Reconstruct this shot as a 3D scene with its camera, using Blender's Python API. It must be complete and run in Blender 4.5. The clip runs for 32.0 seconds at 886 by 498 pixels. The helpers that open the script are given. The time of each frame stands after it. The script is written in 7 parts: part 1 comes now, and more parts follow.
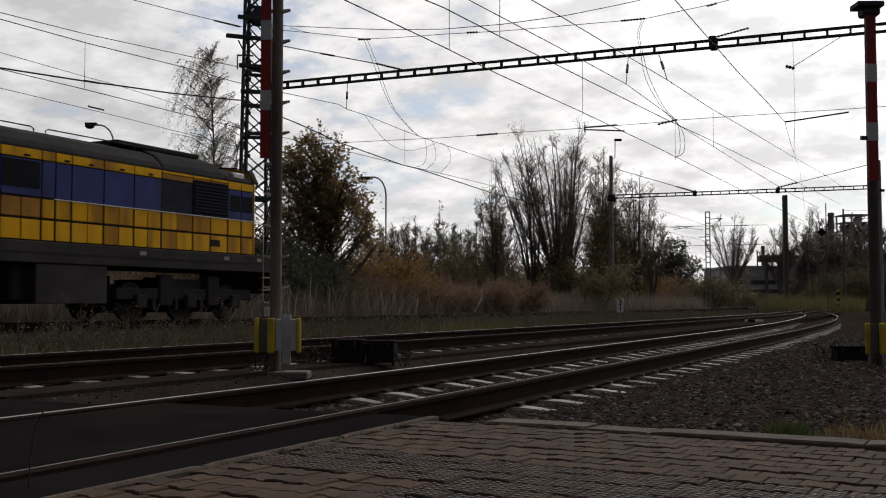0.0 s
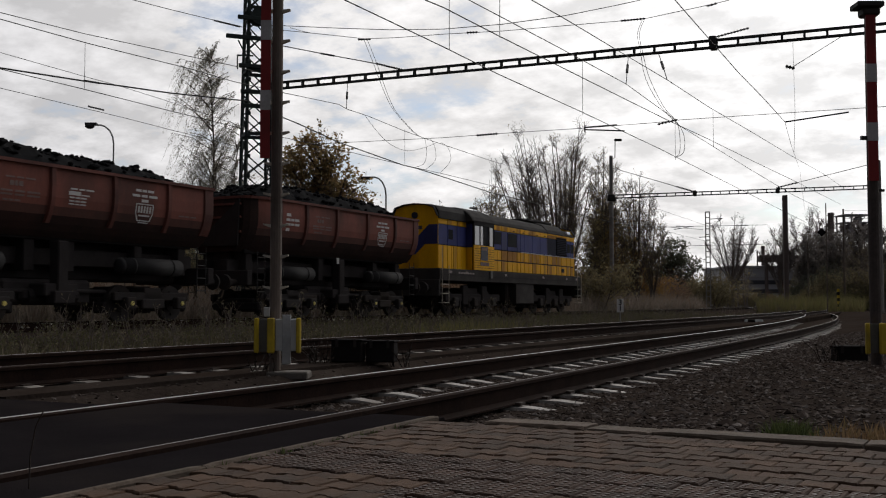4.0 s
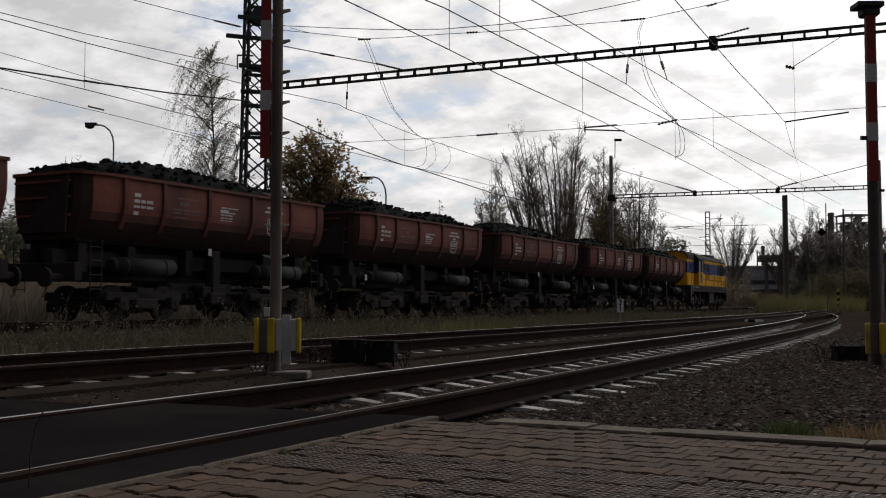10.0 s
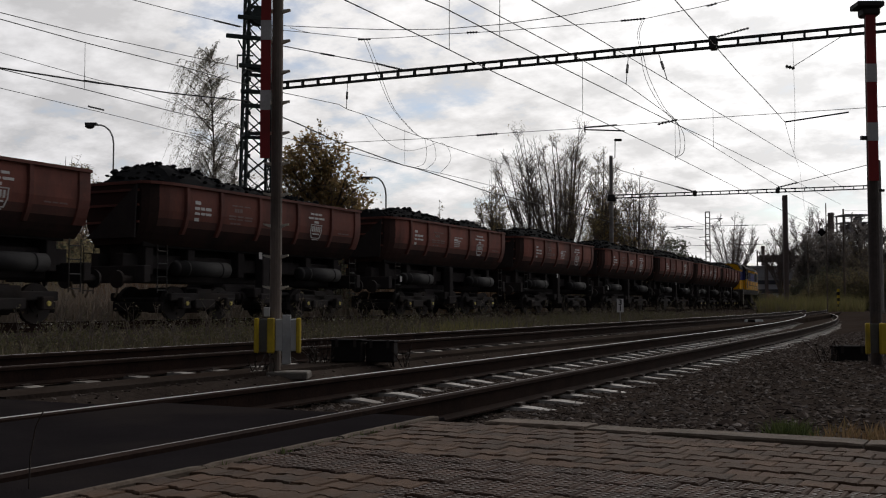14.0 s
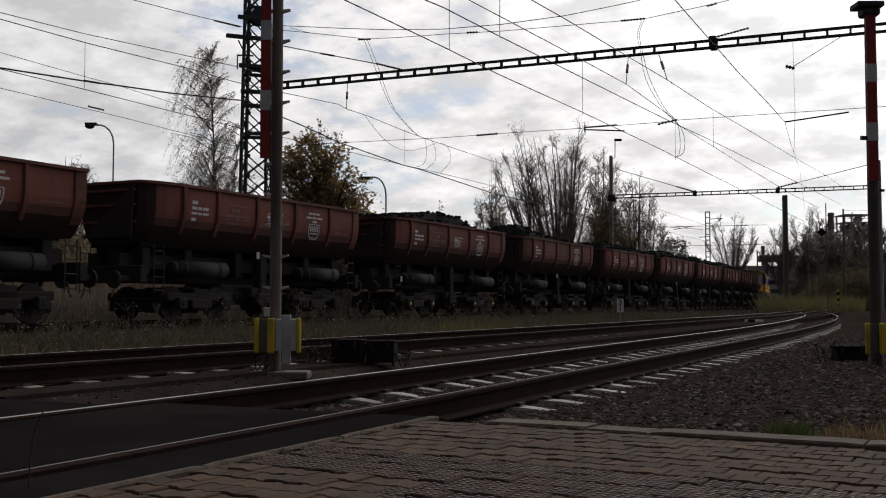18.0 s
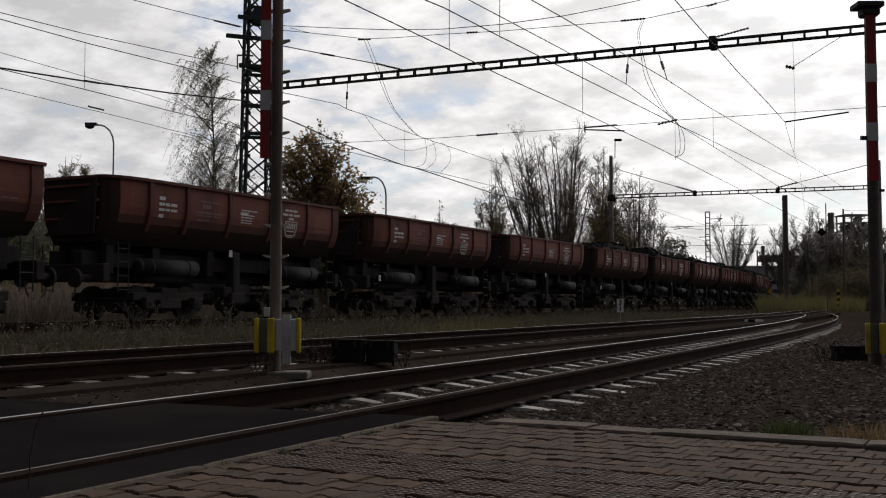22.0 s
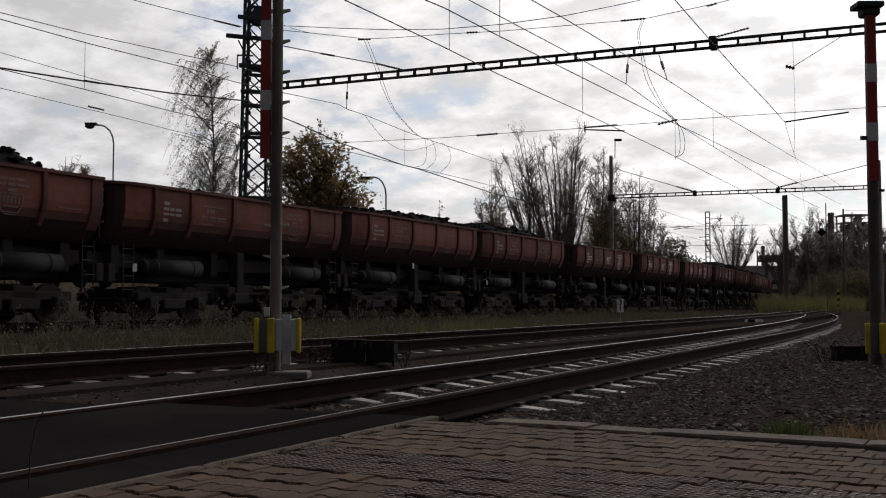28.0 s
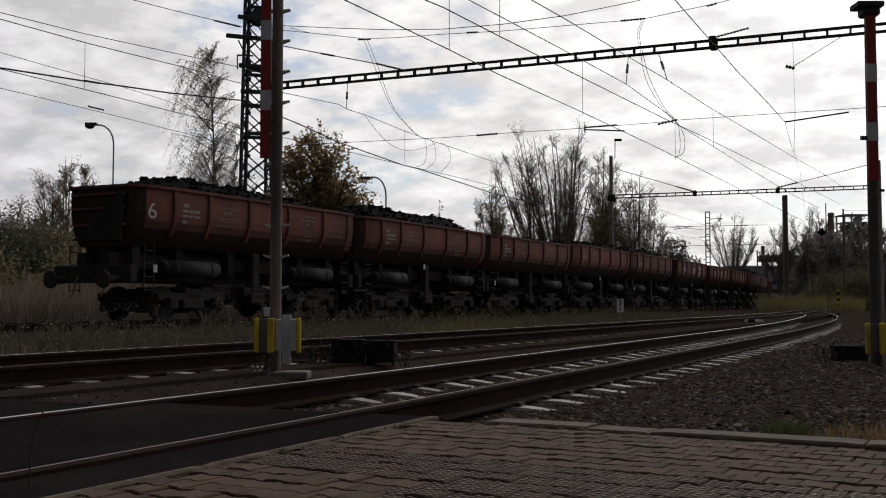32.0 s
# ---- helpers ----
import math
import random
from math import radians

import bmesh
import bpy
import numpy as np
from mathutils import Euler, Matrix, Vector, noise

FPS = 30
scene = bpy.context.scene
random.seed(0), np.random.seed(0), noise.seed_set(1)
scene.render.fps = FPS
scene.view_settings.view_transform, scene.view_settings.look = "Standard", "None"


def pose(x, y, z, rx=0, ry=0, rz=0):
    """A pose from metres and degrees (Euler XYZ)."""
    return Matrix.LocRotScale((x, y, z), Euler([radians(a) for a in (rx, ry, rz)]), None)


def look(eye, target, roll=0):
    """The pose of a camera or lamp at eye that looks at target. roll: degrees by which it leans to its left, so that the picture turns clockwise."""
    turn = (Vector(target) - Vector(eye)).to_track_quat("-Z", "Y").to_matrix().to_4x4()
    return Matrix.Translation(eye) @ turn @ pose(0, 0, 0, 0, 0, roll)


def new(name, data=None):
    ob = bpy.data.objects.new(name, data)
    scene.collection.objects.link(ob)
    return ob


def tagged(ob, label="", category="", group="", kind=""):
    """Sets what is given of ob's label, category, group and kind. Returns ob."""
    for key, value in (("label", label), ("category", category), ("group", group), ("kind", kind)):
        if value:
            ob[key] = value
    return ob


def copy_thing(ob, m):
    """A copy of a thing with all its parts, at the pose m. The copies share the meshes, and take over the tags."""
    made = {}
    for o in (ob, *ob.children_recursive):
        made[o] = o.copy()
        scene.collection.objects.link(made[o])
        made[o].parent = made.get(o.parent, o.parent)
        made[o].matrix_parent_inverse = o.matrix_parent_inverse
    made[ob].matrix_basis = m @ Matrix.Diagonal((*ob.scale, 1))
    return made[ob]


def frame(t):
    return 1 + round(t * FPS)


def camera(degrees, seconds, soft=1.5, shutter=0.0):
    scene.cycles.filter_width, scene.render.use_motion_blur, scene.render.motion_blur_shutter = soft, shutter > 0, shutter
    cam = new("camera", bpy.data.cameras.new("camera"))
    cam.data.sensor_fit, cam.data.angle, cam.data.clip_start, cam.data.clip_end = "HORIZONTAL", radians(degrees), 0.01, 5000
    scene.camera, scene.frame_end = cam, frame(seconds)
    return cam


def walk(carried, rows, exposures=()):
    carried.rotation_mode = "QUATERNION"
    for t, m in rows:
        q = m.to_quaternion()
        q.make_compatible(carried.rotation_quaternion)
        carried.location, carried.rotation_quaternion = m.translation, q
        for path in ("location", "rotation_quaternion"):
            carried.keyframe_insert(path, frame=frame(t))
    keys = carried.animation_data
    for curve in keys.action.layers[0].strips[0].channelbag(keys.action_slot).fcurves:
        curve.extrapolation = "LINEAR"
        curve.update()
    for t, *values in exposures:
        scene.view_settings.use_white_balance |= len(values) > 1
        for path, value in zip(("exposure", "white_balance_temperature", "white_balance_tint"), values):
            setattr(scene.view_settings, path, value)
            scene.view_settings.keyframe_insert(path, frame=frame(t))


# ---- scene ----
cam = camera(45.72, 32.0, soft=1.12, shutter=0.15)
EYE = (0.0, 0.0, 0.617)
TILT = pose(*EYE, 90 + 2.955, 0, 0)
walk(cam, [(0.0, TILT), (32.0, TILT)])

# ---- the tracks: offset to the left of the eye, heading, start and radius of the left-hand bend, rail height
UX, UY = math.sin(radians(26.5)), math.cos(radians(26.5))


def along(s, q, z=0.0):
    """A place s metres along the railway and q metres to its left."""
    return Vector((s * UX - q * UY, s * UY + q * UX, z))


class Track:
    def __init__(self, q, deg, bend, ease, radius, z):
        self.z = z
        step = 0.25
        self.s = np.arange(-60.0, 420.0, step)
        k = np.clip((self.s - bend) / ease, 0, 1) / radius
        self.h = radians(deg) - np.cumsum(k) * step
        x, y = np.cumsum(np.sin(self.h)) * step, np.cumsum(np.cos(self.h)) * step
        i = int(np.argmin(abs(self.s)))
        self.x = x - x[i] - q * math.cos(radians(deg))
        self.y = y - y[i] + q * math.sin(radians(deg))

    def at(self, s, off=0.0, z=0.0):
        """The place s along the track, off to its left, z over its rails, and the heading."""
        h = float(np.interp(s, self.s, self.h))
        x, y = float(np.interp(s, self.s, self.x)), float(np.interp(s, self.s, self.y))
        return Vector((x - off * math.cos(h), y + off * math.sin(h), self.z + z)), h


T1 = Track(3.86, 25.6, 19.0, 2.0, 350.0, 0.0)
T2 = Track(7.80, 26.7, 20.0, 2.0, 700.0, 0.105)
T3 = Track(19.75, 26.53, 60.6, 2.0, 659.0, 0.152)


# ---- sky, sun
SUN_EL, SUN_AZ = 30.0, 28.0          # degrees over the horizon, degrees to the right of +Y


def make_world():
    w = bpy.data.worlds.new("cloudy_sky")
    scene.world = w
    w.use_nodes = True
    nt = w.node_tree
    nt.nodes.clear()
    N, L = nt.nodes.new, nt.links.new

    def math_node(op, a, b=None, clamp=False):
        n = N("ShaderNodeMath")
        n.operation, n.use_clamp = op, clamp
        for i, v in enumerate((a, b)):
            if v is None:
                continue
            if isinstance(v, (int, float)):
                n.inputs[i].default_value = v
            else:
                L(v, n.inputs[i])
        return n.outputs[0]

    co = N("ShaderNodeTexCoord")
    sep = N("ShaderNodeSeparateXYZ")
    L(co.outputs["Generated"], sep.inputs[0])
    lift = math_node("ADD", math_node("MAXIMUM", sep.outputs[2], 0.0), 0.30)
    flat = N("ShaderNodeCombineXYZ")
    L(math_node("DIVIDE", sep.outputs[0], lift), flat.inputs[0])
    L(math_node("DIVIDE", sep.outputs[1], lift), flat.inputs[1])
    turn = N("ShaderNodeMapping")
    turn.inputs["Rotation"].default_value = (0, 0, radians(35))
    turn.inputs["Scale"].default_value = (1.0, 1.1, 1.0)
    L(flat.outputs[0], turn.inputs[0])
    big = N("ShaderNodeTexNoise")
    big.inputs["Scale"].default_value, big.inputs["Detail"].default_value = 1.5, 7.0
    big.inputs["Roughness"].default_value, big.inputs["Distortion"].default_value = 0.55, 0.4
    L(turn.outputs[0], big.inputs["Vector"])
    fine = N("ShaderNodeTexNoise")
    fine.inputs["Scale"].default_value, fine.inputs["Detail"].default_value = 7.0, 8.0
    fine.inputs["Roughness"].default_value = 0.6
    L(turn.outputs[0], fine.inputs["Vector"])
    both = math_node("ADD", math_node("MULTIPLY", big.outputs[0], 0.62), math_node("MULTIPLY", fine.outputs[0], 0.38))
    cover = N("ShaderNodeValToRGB")
    cover.color_ramp.elements[0].position, cover.color_ramp.elements[1].position = 0.33, 0.47
    L(both, cover.inputs[0])
    # cloud sheets are brighter round the hidden sun
    sun = Vector((math.sin(radians(SUN_AZ)) * math.cos(radians(SUN_EL)), math.cos(radians(SUN_AZ)) * math.cos(radians(SUN_EL)), math.sin(radians(SUN_EL))))
    dot = N("ShaderNodeVectorMath")
    dot.operation = "DOT_PRODUCT"
    L(co.outputs["Generated"], dot.inputs[0])
    dot.inputs[1].default_value = sun
    glow = N("ShaderNodeValToRGB")
    r = glow.color_ramp
    r.elements[0].position, r.elements[0].color = 0.0, (0.105, 0.105, 0.112, 1)
    r.elements[1].position, r.elements[1].color = 0.99, (1.32, 1.31, 1.31, 1)
    e = r.elements.new(0.40)
    e.color = (0.268, 0.27, 0.292, 1)
    e = r.elements.new(0.62)
    e.color = (0.76, 0.75, 0.765, 1)
    e = r.elements.new(0.86)
    e.color = (0.98, 0.96, 0.955, 1)
    L(math_node("MAXIMUM", dot.outputs["Value"], 0.0), glow.inputs[0])
    shade = N("ShaderNodeMapRange")
    shade.inputs["From Min"].default_value, shade.inputs["From Max"].default_value = 0.40, 0.70
    shade.inputs["To Min"].default_value, shade.inputs["To Max"].default_value = 0.72, 1.14
    L(fine.outputs[0], shade.inputs[0])
    cloud = N("ShaderNodeMix")
    cloud.data_type, cloud.blend_type = "RGBA", "MULTIPLY"
    cloud.inputs["Factor"].default_value = 1.0
    L(glow.outputs[0], cloud.inputs["A"])
    L(shade.outputs[0], cloud.inputs["B"])
    sky = N("ShaderNodeTexSky")
    sky.sky_type, sky.sun_disc = "NISHITA", False
    sky.sun_elevation, sky.sun_rotation = radians(SUN_EL), radians(SUN_AZ)
    sky.dust_density, sky.air_density = 0.6, 1.0
    blue = N("ShaderNodeMix")
    blue.data_type, blue.blend_type = "RGBA", "MULTIPLY"
    blue.inputs["Factor"].default_value = 1.0
    L(sky.outputs[0], blue.inputs["A"])
    blue.inputs["B"].default_value = (0.072, 0.080, 0.092, 1)
    mix = N("ShaderNodeMix")
    mix.data_type = "RGBA"
    L(cover.outputs[0], mix.inputs["Factor"])
    L(blue.outputs["Result"], mix.inputs["A"])
    L(cloud.outputs["Result"], mix.inputs["B"])
    bg, out = N("ShaderNodeBackground"), N("ShaderNodeOutputWorld")
    L(mix.outputs["Result"], bg.inputs[0])
    bg.inputs[1].default_value = 1.0
    L(bg.outputs[0], out.inputs[0])
    lamp = bpy.data.lights.new("sun", "SUN")
    lamp.energy, lamp.angle, lamp.color = 0.55, radians(16), (1.0, 0.95, 0.88)
    ob = new("sun", lamp)
    ob.matrix_world = look((sun * 60)[:], (0, 0, 0))


make_world()
scene.view_settings.exposure = 0.0


# ---- materials
def mat(name, base, dark=None, scale=3.0, rough=0.8, metal=0.0, bump=0.15, fine=40.0, stain=None, stain_amount=0.45, vary=0.0, spec=0.3, stretch=(1, 1, 1), loose=False):
    """Two scales of noise between two colours, an optional stain, bump, and a difference from piece to piece."""
    m = bpy.data.materials.new(name)
    m.use_nodes = True
    nt = m.node_tree
    N, L = nt.nodes.new, nt.links.new
    p = nt.nodes["Principled BSDF"]
    dark = dark or tuple(c * 0.6 for c in base)
    co = N("ShaderNodeTexCoord")
    mp = N("ShaderNodeMapping")
    mp.inputs["Scale"].default_value = stretch
    L(co.outputs["Object"], mp.inputs[0])
    info = N("ShaderNodeObjectInfo")
    shift = N("ShaderNodeMath")
    shift.operation = "MULTIPLY"
    shift.inputs[1].default_value = 37.0
    chance = N("ShaderNodeNewGeometry").outputs["Random Per Island"] if loose else info.outputs["Random"]
    L(chance, shift.inputs[0])
    add = N("ShaderNodeVectorMath")
    L(mp.outputs[0], add.inputs[0])
    L(shift.outputs[0], add.inputs[1])
    a, b = N("ShaderNodeTexNoise"), N("ShaderNodeTexNoise")
    for n, s in ((a, scale), (b, fine)):
        n.inputs["Scale"].default_value, n.inputs["Detail"].default_value, n.inputs["Roughness"].default_value = s, 5.0, 0.62
        L(add.outputs[0], n.inputs["Vector"])
    mixf = N("ShaderNodeMath")
    mixf.operation = "MULTIPLY_ADD"
    L(a.outputs[0], mixf.inputs[0])
    mixf.inputs[1].default_value = 0.6
    half = N("ShaderNodeMath")
    half.operation = "MULTIPLY"
    half.inputs[1].default_value = 0.4
    L(b.outputs[0], half.inputs[0])
    L(half.outputs[0], mixf.inputs[2])
    ramp = N("ShaderNodeValToRGB")
    ramp.color_ramp.elements[0].position, ramp.color_ramp.elements[0].color = 0.33, (*dark, 1)
    ramp.color_ramp.elements[1].position, ramp.color_ramp.elements[1].color = 0.66, (*base, 1)
    L(mixf.outputs[0], ramp.inputs[0])
    colour = ramp.outputs[0]
    if stain:
        c = N("ShaderNodeTexNoise")
        c.inputs["Scale"].default_value, c.inputs["Detail"].default_value = scale * 0.45, 7.0
        L(add.outputs[0], c.inputs["Vector"])
        r2 = N("ShaderNodeValToRGB")
        r2.color_ramp.elements[0].position, r2.color_ramp.elements[1].position = 0.50, 0.64
        r2.color_ramp.elements[1].color = (stain_amount,) * 3 + (1,)
        L(c.outputs[0], r2.inputs[0])
        mx = N("ShaderNodeMix")
        mx.data_type = "RGBA"
        L(r2.outputs[0], mx.inputs["Factor"])
        L(colour, mx.inputs["A"])
        mx.inputs["B"].default_value = (*stain, 1)
        colour = mx.outputs["Result"]
    if vary:
        mr = N("ShaderNodeMapRange")
        mr.inputs["To Min"].default_value, mr.inputs["To Max"].default_value = 1 - vary, 1 + vary
        L(chance, mr.inputs[0])
        hs = N("ShaderNodeHueSaturation")
        L(mr.outputs[0], hs.inputs["Value"])
        L(colour, hs.inputs["Color"])
        colour = hs.outputs[0]
    L(colour, p.inputs["Base Color"])
    rr = N("ShaderNodeMapRange")
    rr.inputs["To Min"].default_value, rr.inputs["To Max"].default_value = max(0.03, rough - 0.12), min(1, rough + 0.12)
    L(b.outputs[0], rr.inputs[0])
    L(rr.outputs[0], p.inputs["Roughness"])
    p.inputs["Metallic"].default_value = metal
    p.inputs["Specular IOR Level"].default_value = spec
    if bump:
        bp = N("ShaderNodeBump")
        bp.inputs["Strength"].default_value, bp.inputs["Distance"].default_value = bump, 0.02
        L(b.outputs[0], bp.inputs["Height"])
        L(bp.outputs[0], p.inputs["Normal"])
    return m


def island_mat(name, cols, rough=0.8, spec=0.15, trans=0.0):
    """A colour of its own for each loose piece of a mesh."""
    m = bpy.data.materials.new(name)
    m.use_nodes = True
    nt = m.node_tree
    N, L = nt.nodes.new, nt.links.new
    p = nt.nodes["Principled BSDF"]
    g = N("ShaderNodeNewGeometry")
    r = N("ShaderNodeValToRGB")
    r.color_ramp.interpolation = "LINEAR"
    for i, c in enumerate(cols):
        f = i / max(1, len(cols) - 1)
        e = r.color_ramp.elements[i] if i < 1 else (r.color_ramp.elements[-1] if i == len(cols) - 1 else r.color_ramp.elements.new(f))
        e.position, e.color = f, (*c, 1)
    L(g.outputs["Random Per Island"], r.inputs[0])
    L(r.outputs[0], p.inputs["Base Color"])
    p.inputs["Roughness"].default_value = rough
    p.inputs["Specular IOR Level"].default_value = spec
    if trans:
        out = nt.nodes["Material Output"]
        tr, mx = N("ShaderNodeBsdfTranslucent"), N("ShaderNodeMixShader")
        L(r.outputs[0], tr.inputs[0])
        mx.inputs[0].default_value = trans
        L(p.outputs[0], mx.inputs[1])
        L(tr.outputs[0], mx.inputs[2])
        L(mx.outputs[0], out.inputs[0])
    return m


M_EARTH = mat("dark_earth", (0.042, 0.033, 0.026), (0.018, 0.014, 0.012), 0.35, 0.97, spec=0.0, bump=0.5, fine=9.0, stain=(0.05, 0.048, 0.025))
M_BALLAST = mat("ballast", (0.062, 0.049, 0.041), (0.026, 0.020, 0.017), 1.1, 0.95, bump=0.9, fine=24.0, stain=(0.036, 0.023, 0.017), spec=0.0)
M_STONE = island_mat("ballast_stone", [(0.038, 0.029, 0.025), (0.070, 0.055, 0.047), (0.10, 0.080, 0.068), (0.13, 0.108, 0.096), (0.21, 0.185, 0.17)], 0.95, 0.0)
M_ASPHALT = mat("asphalt", (0.0225, 0.0195, 0.0205), (0.0145, 0.0125, 0.0135), 1.6, 0.95, bump=0.35, fine=90.0, spec=0.0, stain=(0.034, 0.028, 0.025), stain_amount=0.5)
M_RAIL_SIDE = mat("rusty_rail", (0.034, 0.020, 0.015), (0.014, 0.009, 0.008), 3.0, 0.95, bump=0.3, spec=0.04)
M_RAIL_TOP = mat("polished_rail", (0.50, 0.48, 0.46), (0.34, 0.32, 0.30), 2.0, 0.36, metal=1.0, bump=0.03, fine=60)
M_RAIL_DULL = mat("dull_rail_head", (0.24, 0.22, 0.205), (0.16, 0.14, 0.13), 2.0, 0.6, metal=0.6, bump=0.03, fine=60)
M_SLEEPER_OLD = mat("dusty_sunk_sleeper", (0.36, 0.33, 0.30), (0.17, 0.15, 0.13), 3.0, 0.9, bump=0.3, stain=(0.07, 0.05, 0.04), vary=0.3)
M_SLEEPER = mat("concrete_sleeper", (0.56, 0.53, 0.50), (0.30, 0.27, 0.24), 3.0, 0.85, bump=0.3, stain=(0.09, 0.06, 0.045), vary=0.22)
M_CLIP = mat("rail_clip", (0.05, 0.035, 0.028), None, 8.0, 0.8)
M_KERB = mat("concrete_kerb", (0.165, 0.122, 0.092), (0.062, 0.045, 0.033), 6.0, 0.9, bump=0.5, stain=(0.055, 0.045, 0.03), vary=0.12)
PAVER = dict(base=(0.102, 0.056, 0.031), dark=(0.048, 0.026, 0.0145), scale=5.0, rough=0.9, bump=0.45, fine=90, stain=(0.055, 0.043, 0.034), vary=0.28)
M_PAVER, M_PAVER_FAR = mat("paver", **PAVER), mat("outer_paver", loose=True, **PAVER)
TACTILE = dict(base=(0.080, 0.045, 0.030), dark=(0.042, 0.023, 0.016), scale=5.0, rough=0.9, bump=0.35, fine=90, stain=(0.045, 0.036, 0.03), vary=0.22)
M_TACTILE, M_TACTILE_FAR = mat("tactile_paver", **TACTILE), mat("outer_tactile_paver", loose=True, **dict(TACTILE, vary=0.1))
M_JOINT = mat("joint_sand", (0.016, 0.013, 0.010), (0.008, 0.0065, 0.005), 6.0, 0.95, bump=0.3)
M_WAGON = mat("red_brown_paint", (0.245, 0.078, 0.054), (0.14, 0.046, 0.034), 1.3, 0.75, bump=0.12, fine=14, stain=(0.040, 0.022, 0.018), stain_amount=0.55, vary=0.16, stretch=(1, 1, 0.45))
# two darker tub paints: coal soot, and the belly's shade put into the colour
M_WAGON_SOOT_SHADE = mat("sooty_shaded_paint", (0.050, 0.028, 0.024), (0.024, 0.018, 0.017), 1.6, 0.9, bump=0.2, fine=16, stain=(0.07, 0.030, 0.024), stain_amount=0.4, vary=0.16, spec=0.1)
M_WAGON_DUST_SHADE = mat("coal_dusted_shaded_paint", (0.13, 0.05, 0.038), (0.07, 0.033, 0.027), 1.3, 0.85, bump=0.15, fine=14, stain=(0.05, 0.028, 0.023), stain_amount=0.6, vary=0.16, stretch=(1, 1, 0.45))
# smoother bump tops, slightly paler: the sky's glint put into the colour
M_BUMP_GLINT = mat("glinting_bump_top", (0.088, 0.054, 0.039), (0.055, 0.033, 0.024), 9.0, 0.6, bump=0, spec=0.4)
# far twigs paled, distance haze put into the colour; also the birch's pale twigs
M_TWIG_PALE_HAZE = mat("pale_hazed_twig", (0.23, 0.195, 0.18), (0.155, 0.13, 0.12), 5.0, 0.95, bump=0)
M_WAGON_RIB = mat("red_brown_rib", (0.18, 0.060, 0.045), (0.095, 0.034, 0.027), 2.0, 0.75, bump=0.12, stain=(0.035, 0.02, 0.017), vary=0.16)
M_GRIME = mat("brake_dust", (0.052, 0.046, 0.044), (0.034, 0.030, 0.029), 2.0, 0.95, spec=0.1, bump=0.3, stain=(0.045, 0.032, 0.024))
M_UNDER = mat("coal_dusted_underframe", (0.050, 0.044, 0.043), (0.032, 0.028, 0.028), 2.0, 0.95, spec=0.03, bump=0.3)
M_TANK = mat("dusty_air_cylinder", (0.040, 0.038, 0.039), (0.022, 0.021, 0.021), 1.6, 0.8, bump=0.15, stain=(0.02, 0.017, 0.015), spec=0.12)
M_COAL = island_mat("coal", [(0.008, 0.008, 0.0085), (0.012, 0.012, 0.0125), (0.017, 0.017, 0.018), (0.023, 0.023, 0.024)], 0.95, 0.03)
M_WHITE = mat("worn_white_lettering", (0.78, 0.76, 0.74), (0.42, 0.38, 0.36), 9.0, 0.8, bump=0, fine=40)
M_DULL = mat("dull_white_lettering", (0.44, 0.38, 0.36), (0.20, 0.15, 0.14), 9.0, 0.8, bump=0, fine=40)
M_FADED = mat("faded_lettering", (0.27, 0.20, 0.18), (0.14, 0.075, 0.066), 9.0, 0.8, bump=0, fine=40)
M_HOSE = mat("dusty_hose", (0.17, 0.13, 0.095), (0.08, 0.06, 0.045), 8.0, 0.9)
M_HUB = mat("yellow_axle_cap", (0.85, 0.70, 0.18), (0.30, 0.24, 0.08), 12.0, 0.7, vary=0.2)
M_LOCO_Y = mat("loco_yellow", (0.96, 0.51, 0.006), (0.74, 0.36, 0.006), 1.6, 0.55, bump=0.05, fine=30, spec=0.1, stain=(0.27, 0.11, 0.022), stain_amount=0.75, stretch=(1.6, 1, 0.22))
M_LOCO_B = mat("loco_blue", (0.055, 0.066, 0.235), (0.036, 0.042, 0.14), 1.6, 0.55, spec=0.1, bump=0.05, fine=30, stain=(0.035, 0.03, 0.05), stretch=(1, 1, 0.35))
M_LOCO_G = mat("loco_grey", (0.078, 0.070, 0.066), (0.040, 0.035, 0.033), 1.4, 0.85, spec=0.08, bump=0.08, stain=(0.03, 0.026, 0.023))
M_LOCO_ROOF = mat("loco_roof", (0.060, 0.056, 0.055), (0.030, 0.028, 0.027), 1.2, 0.9, bump=0.1, spec=0.08)
M_LOCO_SEAM = mat("panel_seam", (0.014, 0.009, 0.006), None, 4.0, 0.8)
M_LOUVRE = mat("dark_louvre", (0.045, 0.047, 0.068), None, 4.0, 0.8, spec=0.05)
M_RUSTY = mat("rust_patch", (0.52, 0.24, 0.02), (0.24, 0.105, 0.025), 2.0, 0.8)
M_HEADLAMP = mat("headlamp_glass", (0.62, 0.60, 0.55), (0.45, 0.43, 0.40), 6.0, 0.15, spec=0.6)
M_PLATE = mat("grey_number_panel", (0.085, 0.085, 0.10), None, 5.0, 0.6)
M_STEEL_D = mat("dark_galvanised_steel", (0.055, 0.053, 0.052), (0.028, 0.026, 0.025), 3.0, 0.65, metal=0.2, bump=0.1, stain=(0.045, 0.03, 0.02))
M_TOWER = mat("green_lattice_steel", (0.045, 0.058, 0.055), (0.022, 0.028, 0.027), 3.0, 0.7, bump=0.1)
M_MAST = mat("pale_mast", (0.34, 0.32, 0.30), (0.22, 0.20, 0.19), 3.0, 0.8, bump=0.1, stain=(0.14, 0.12, 0.10))
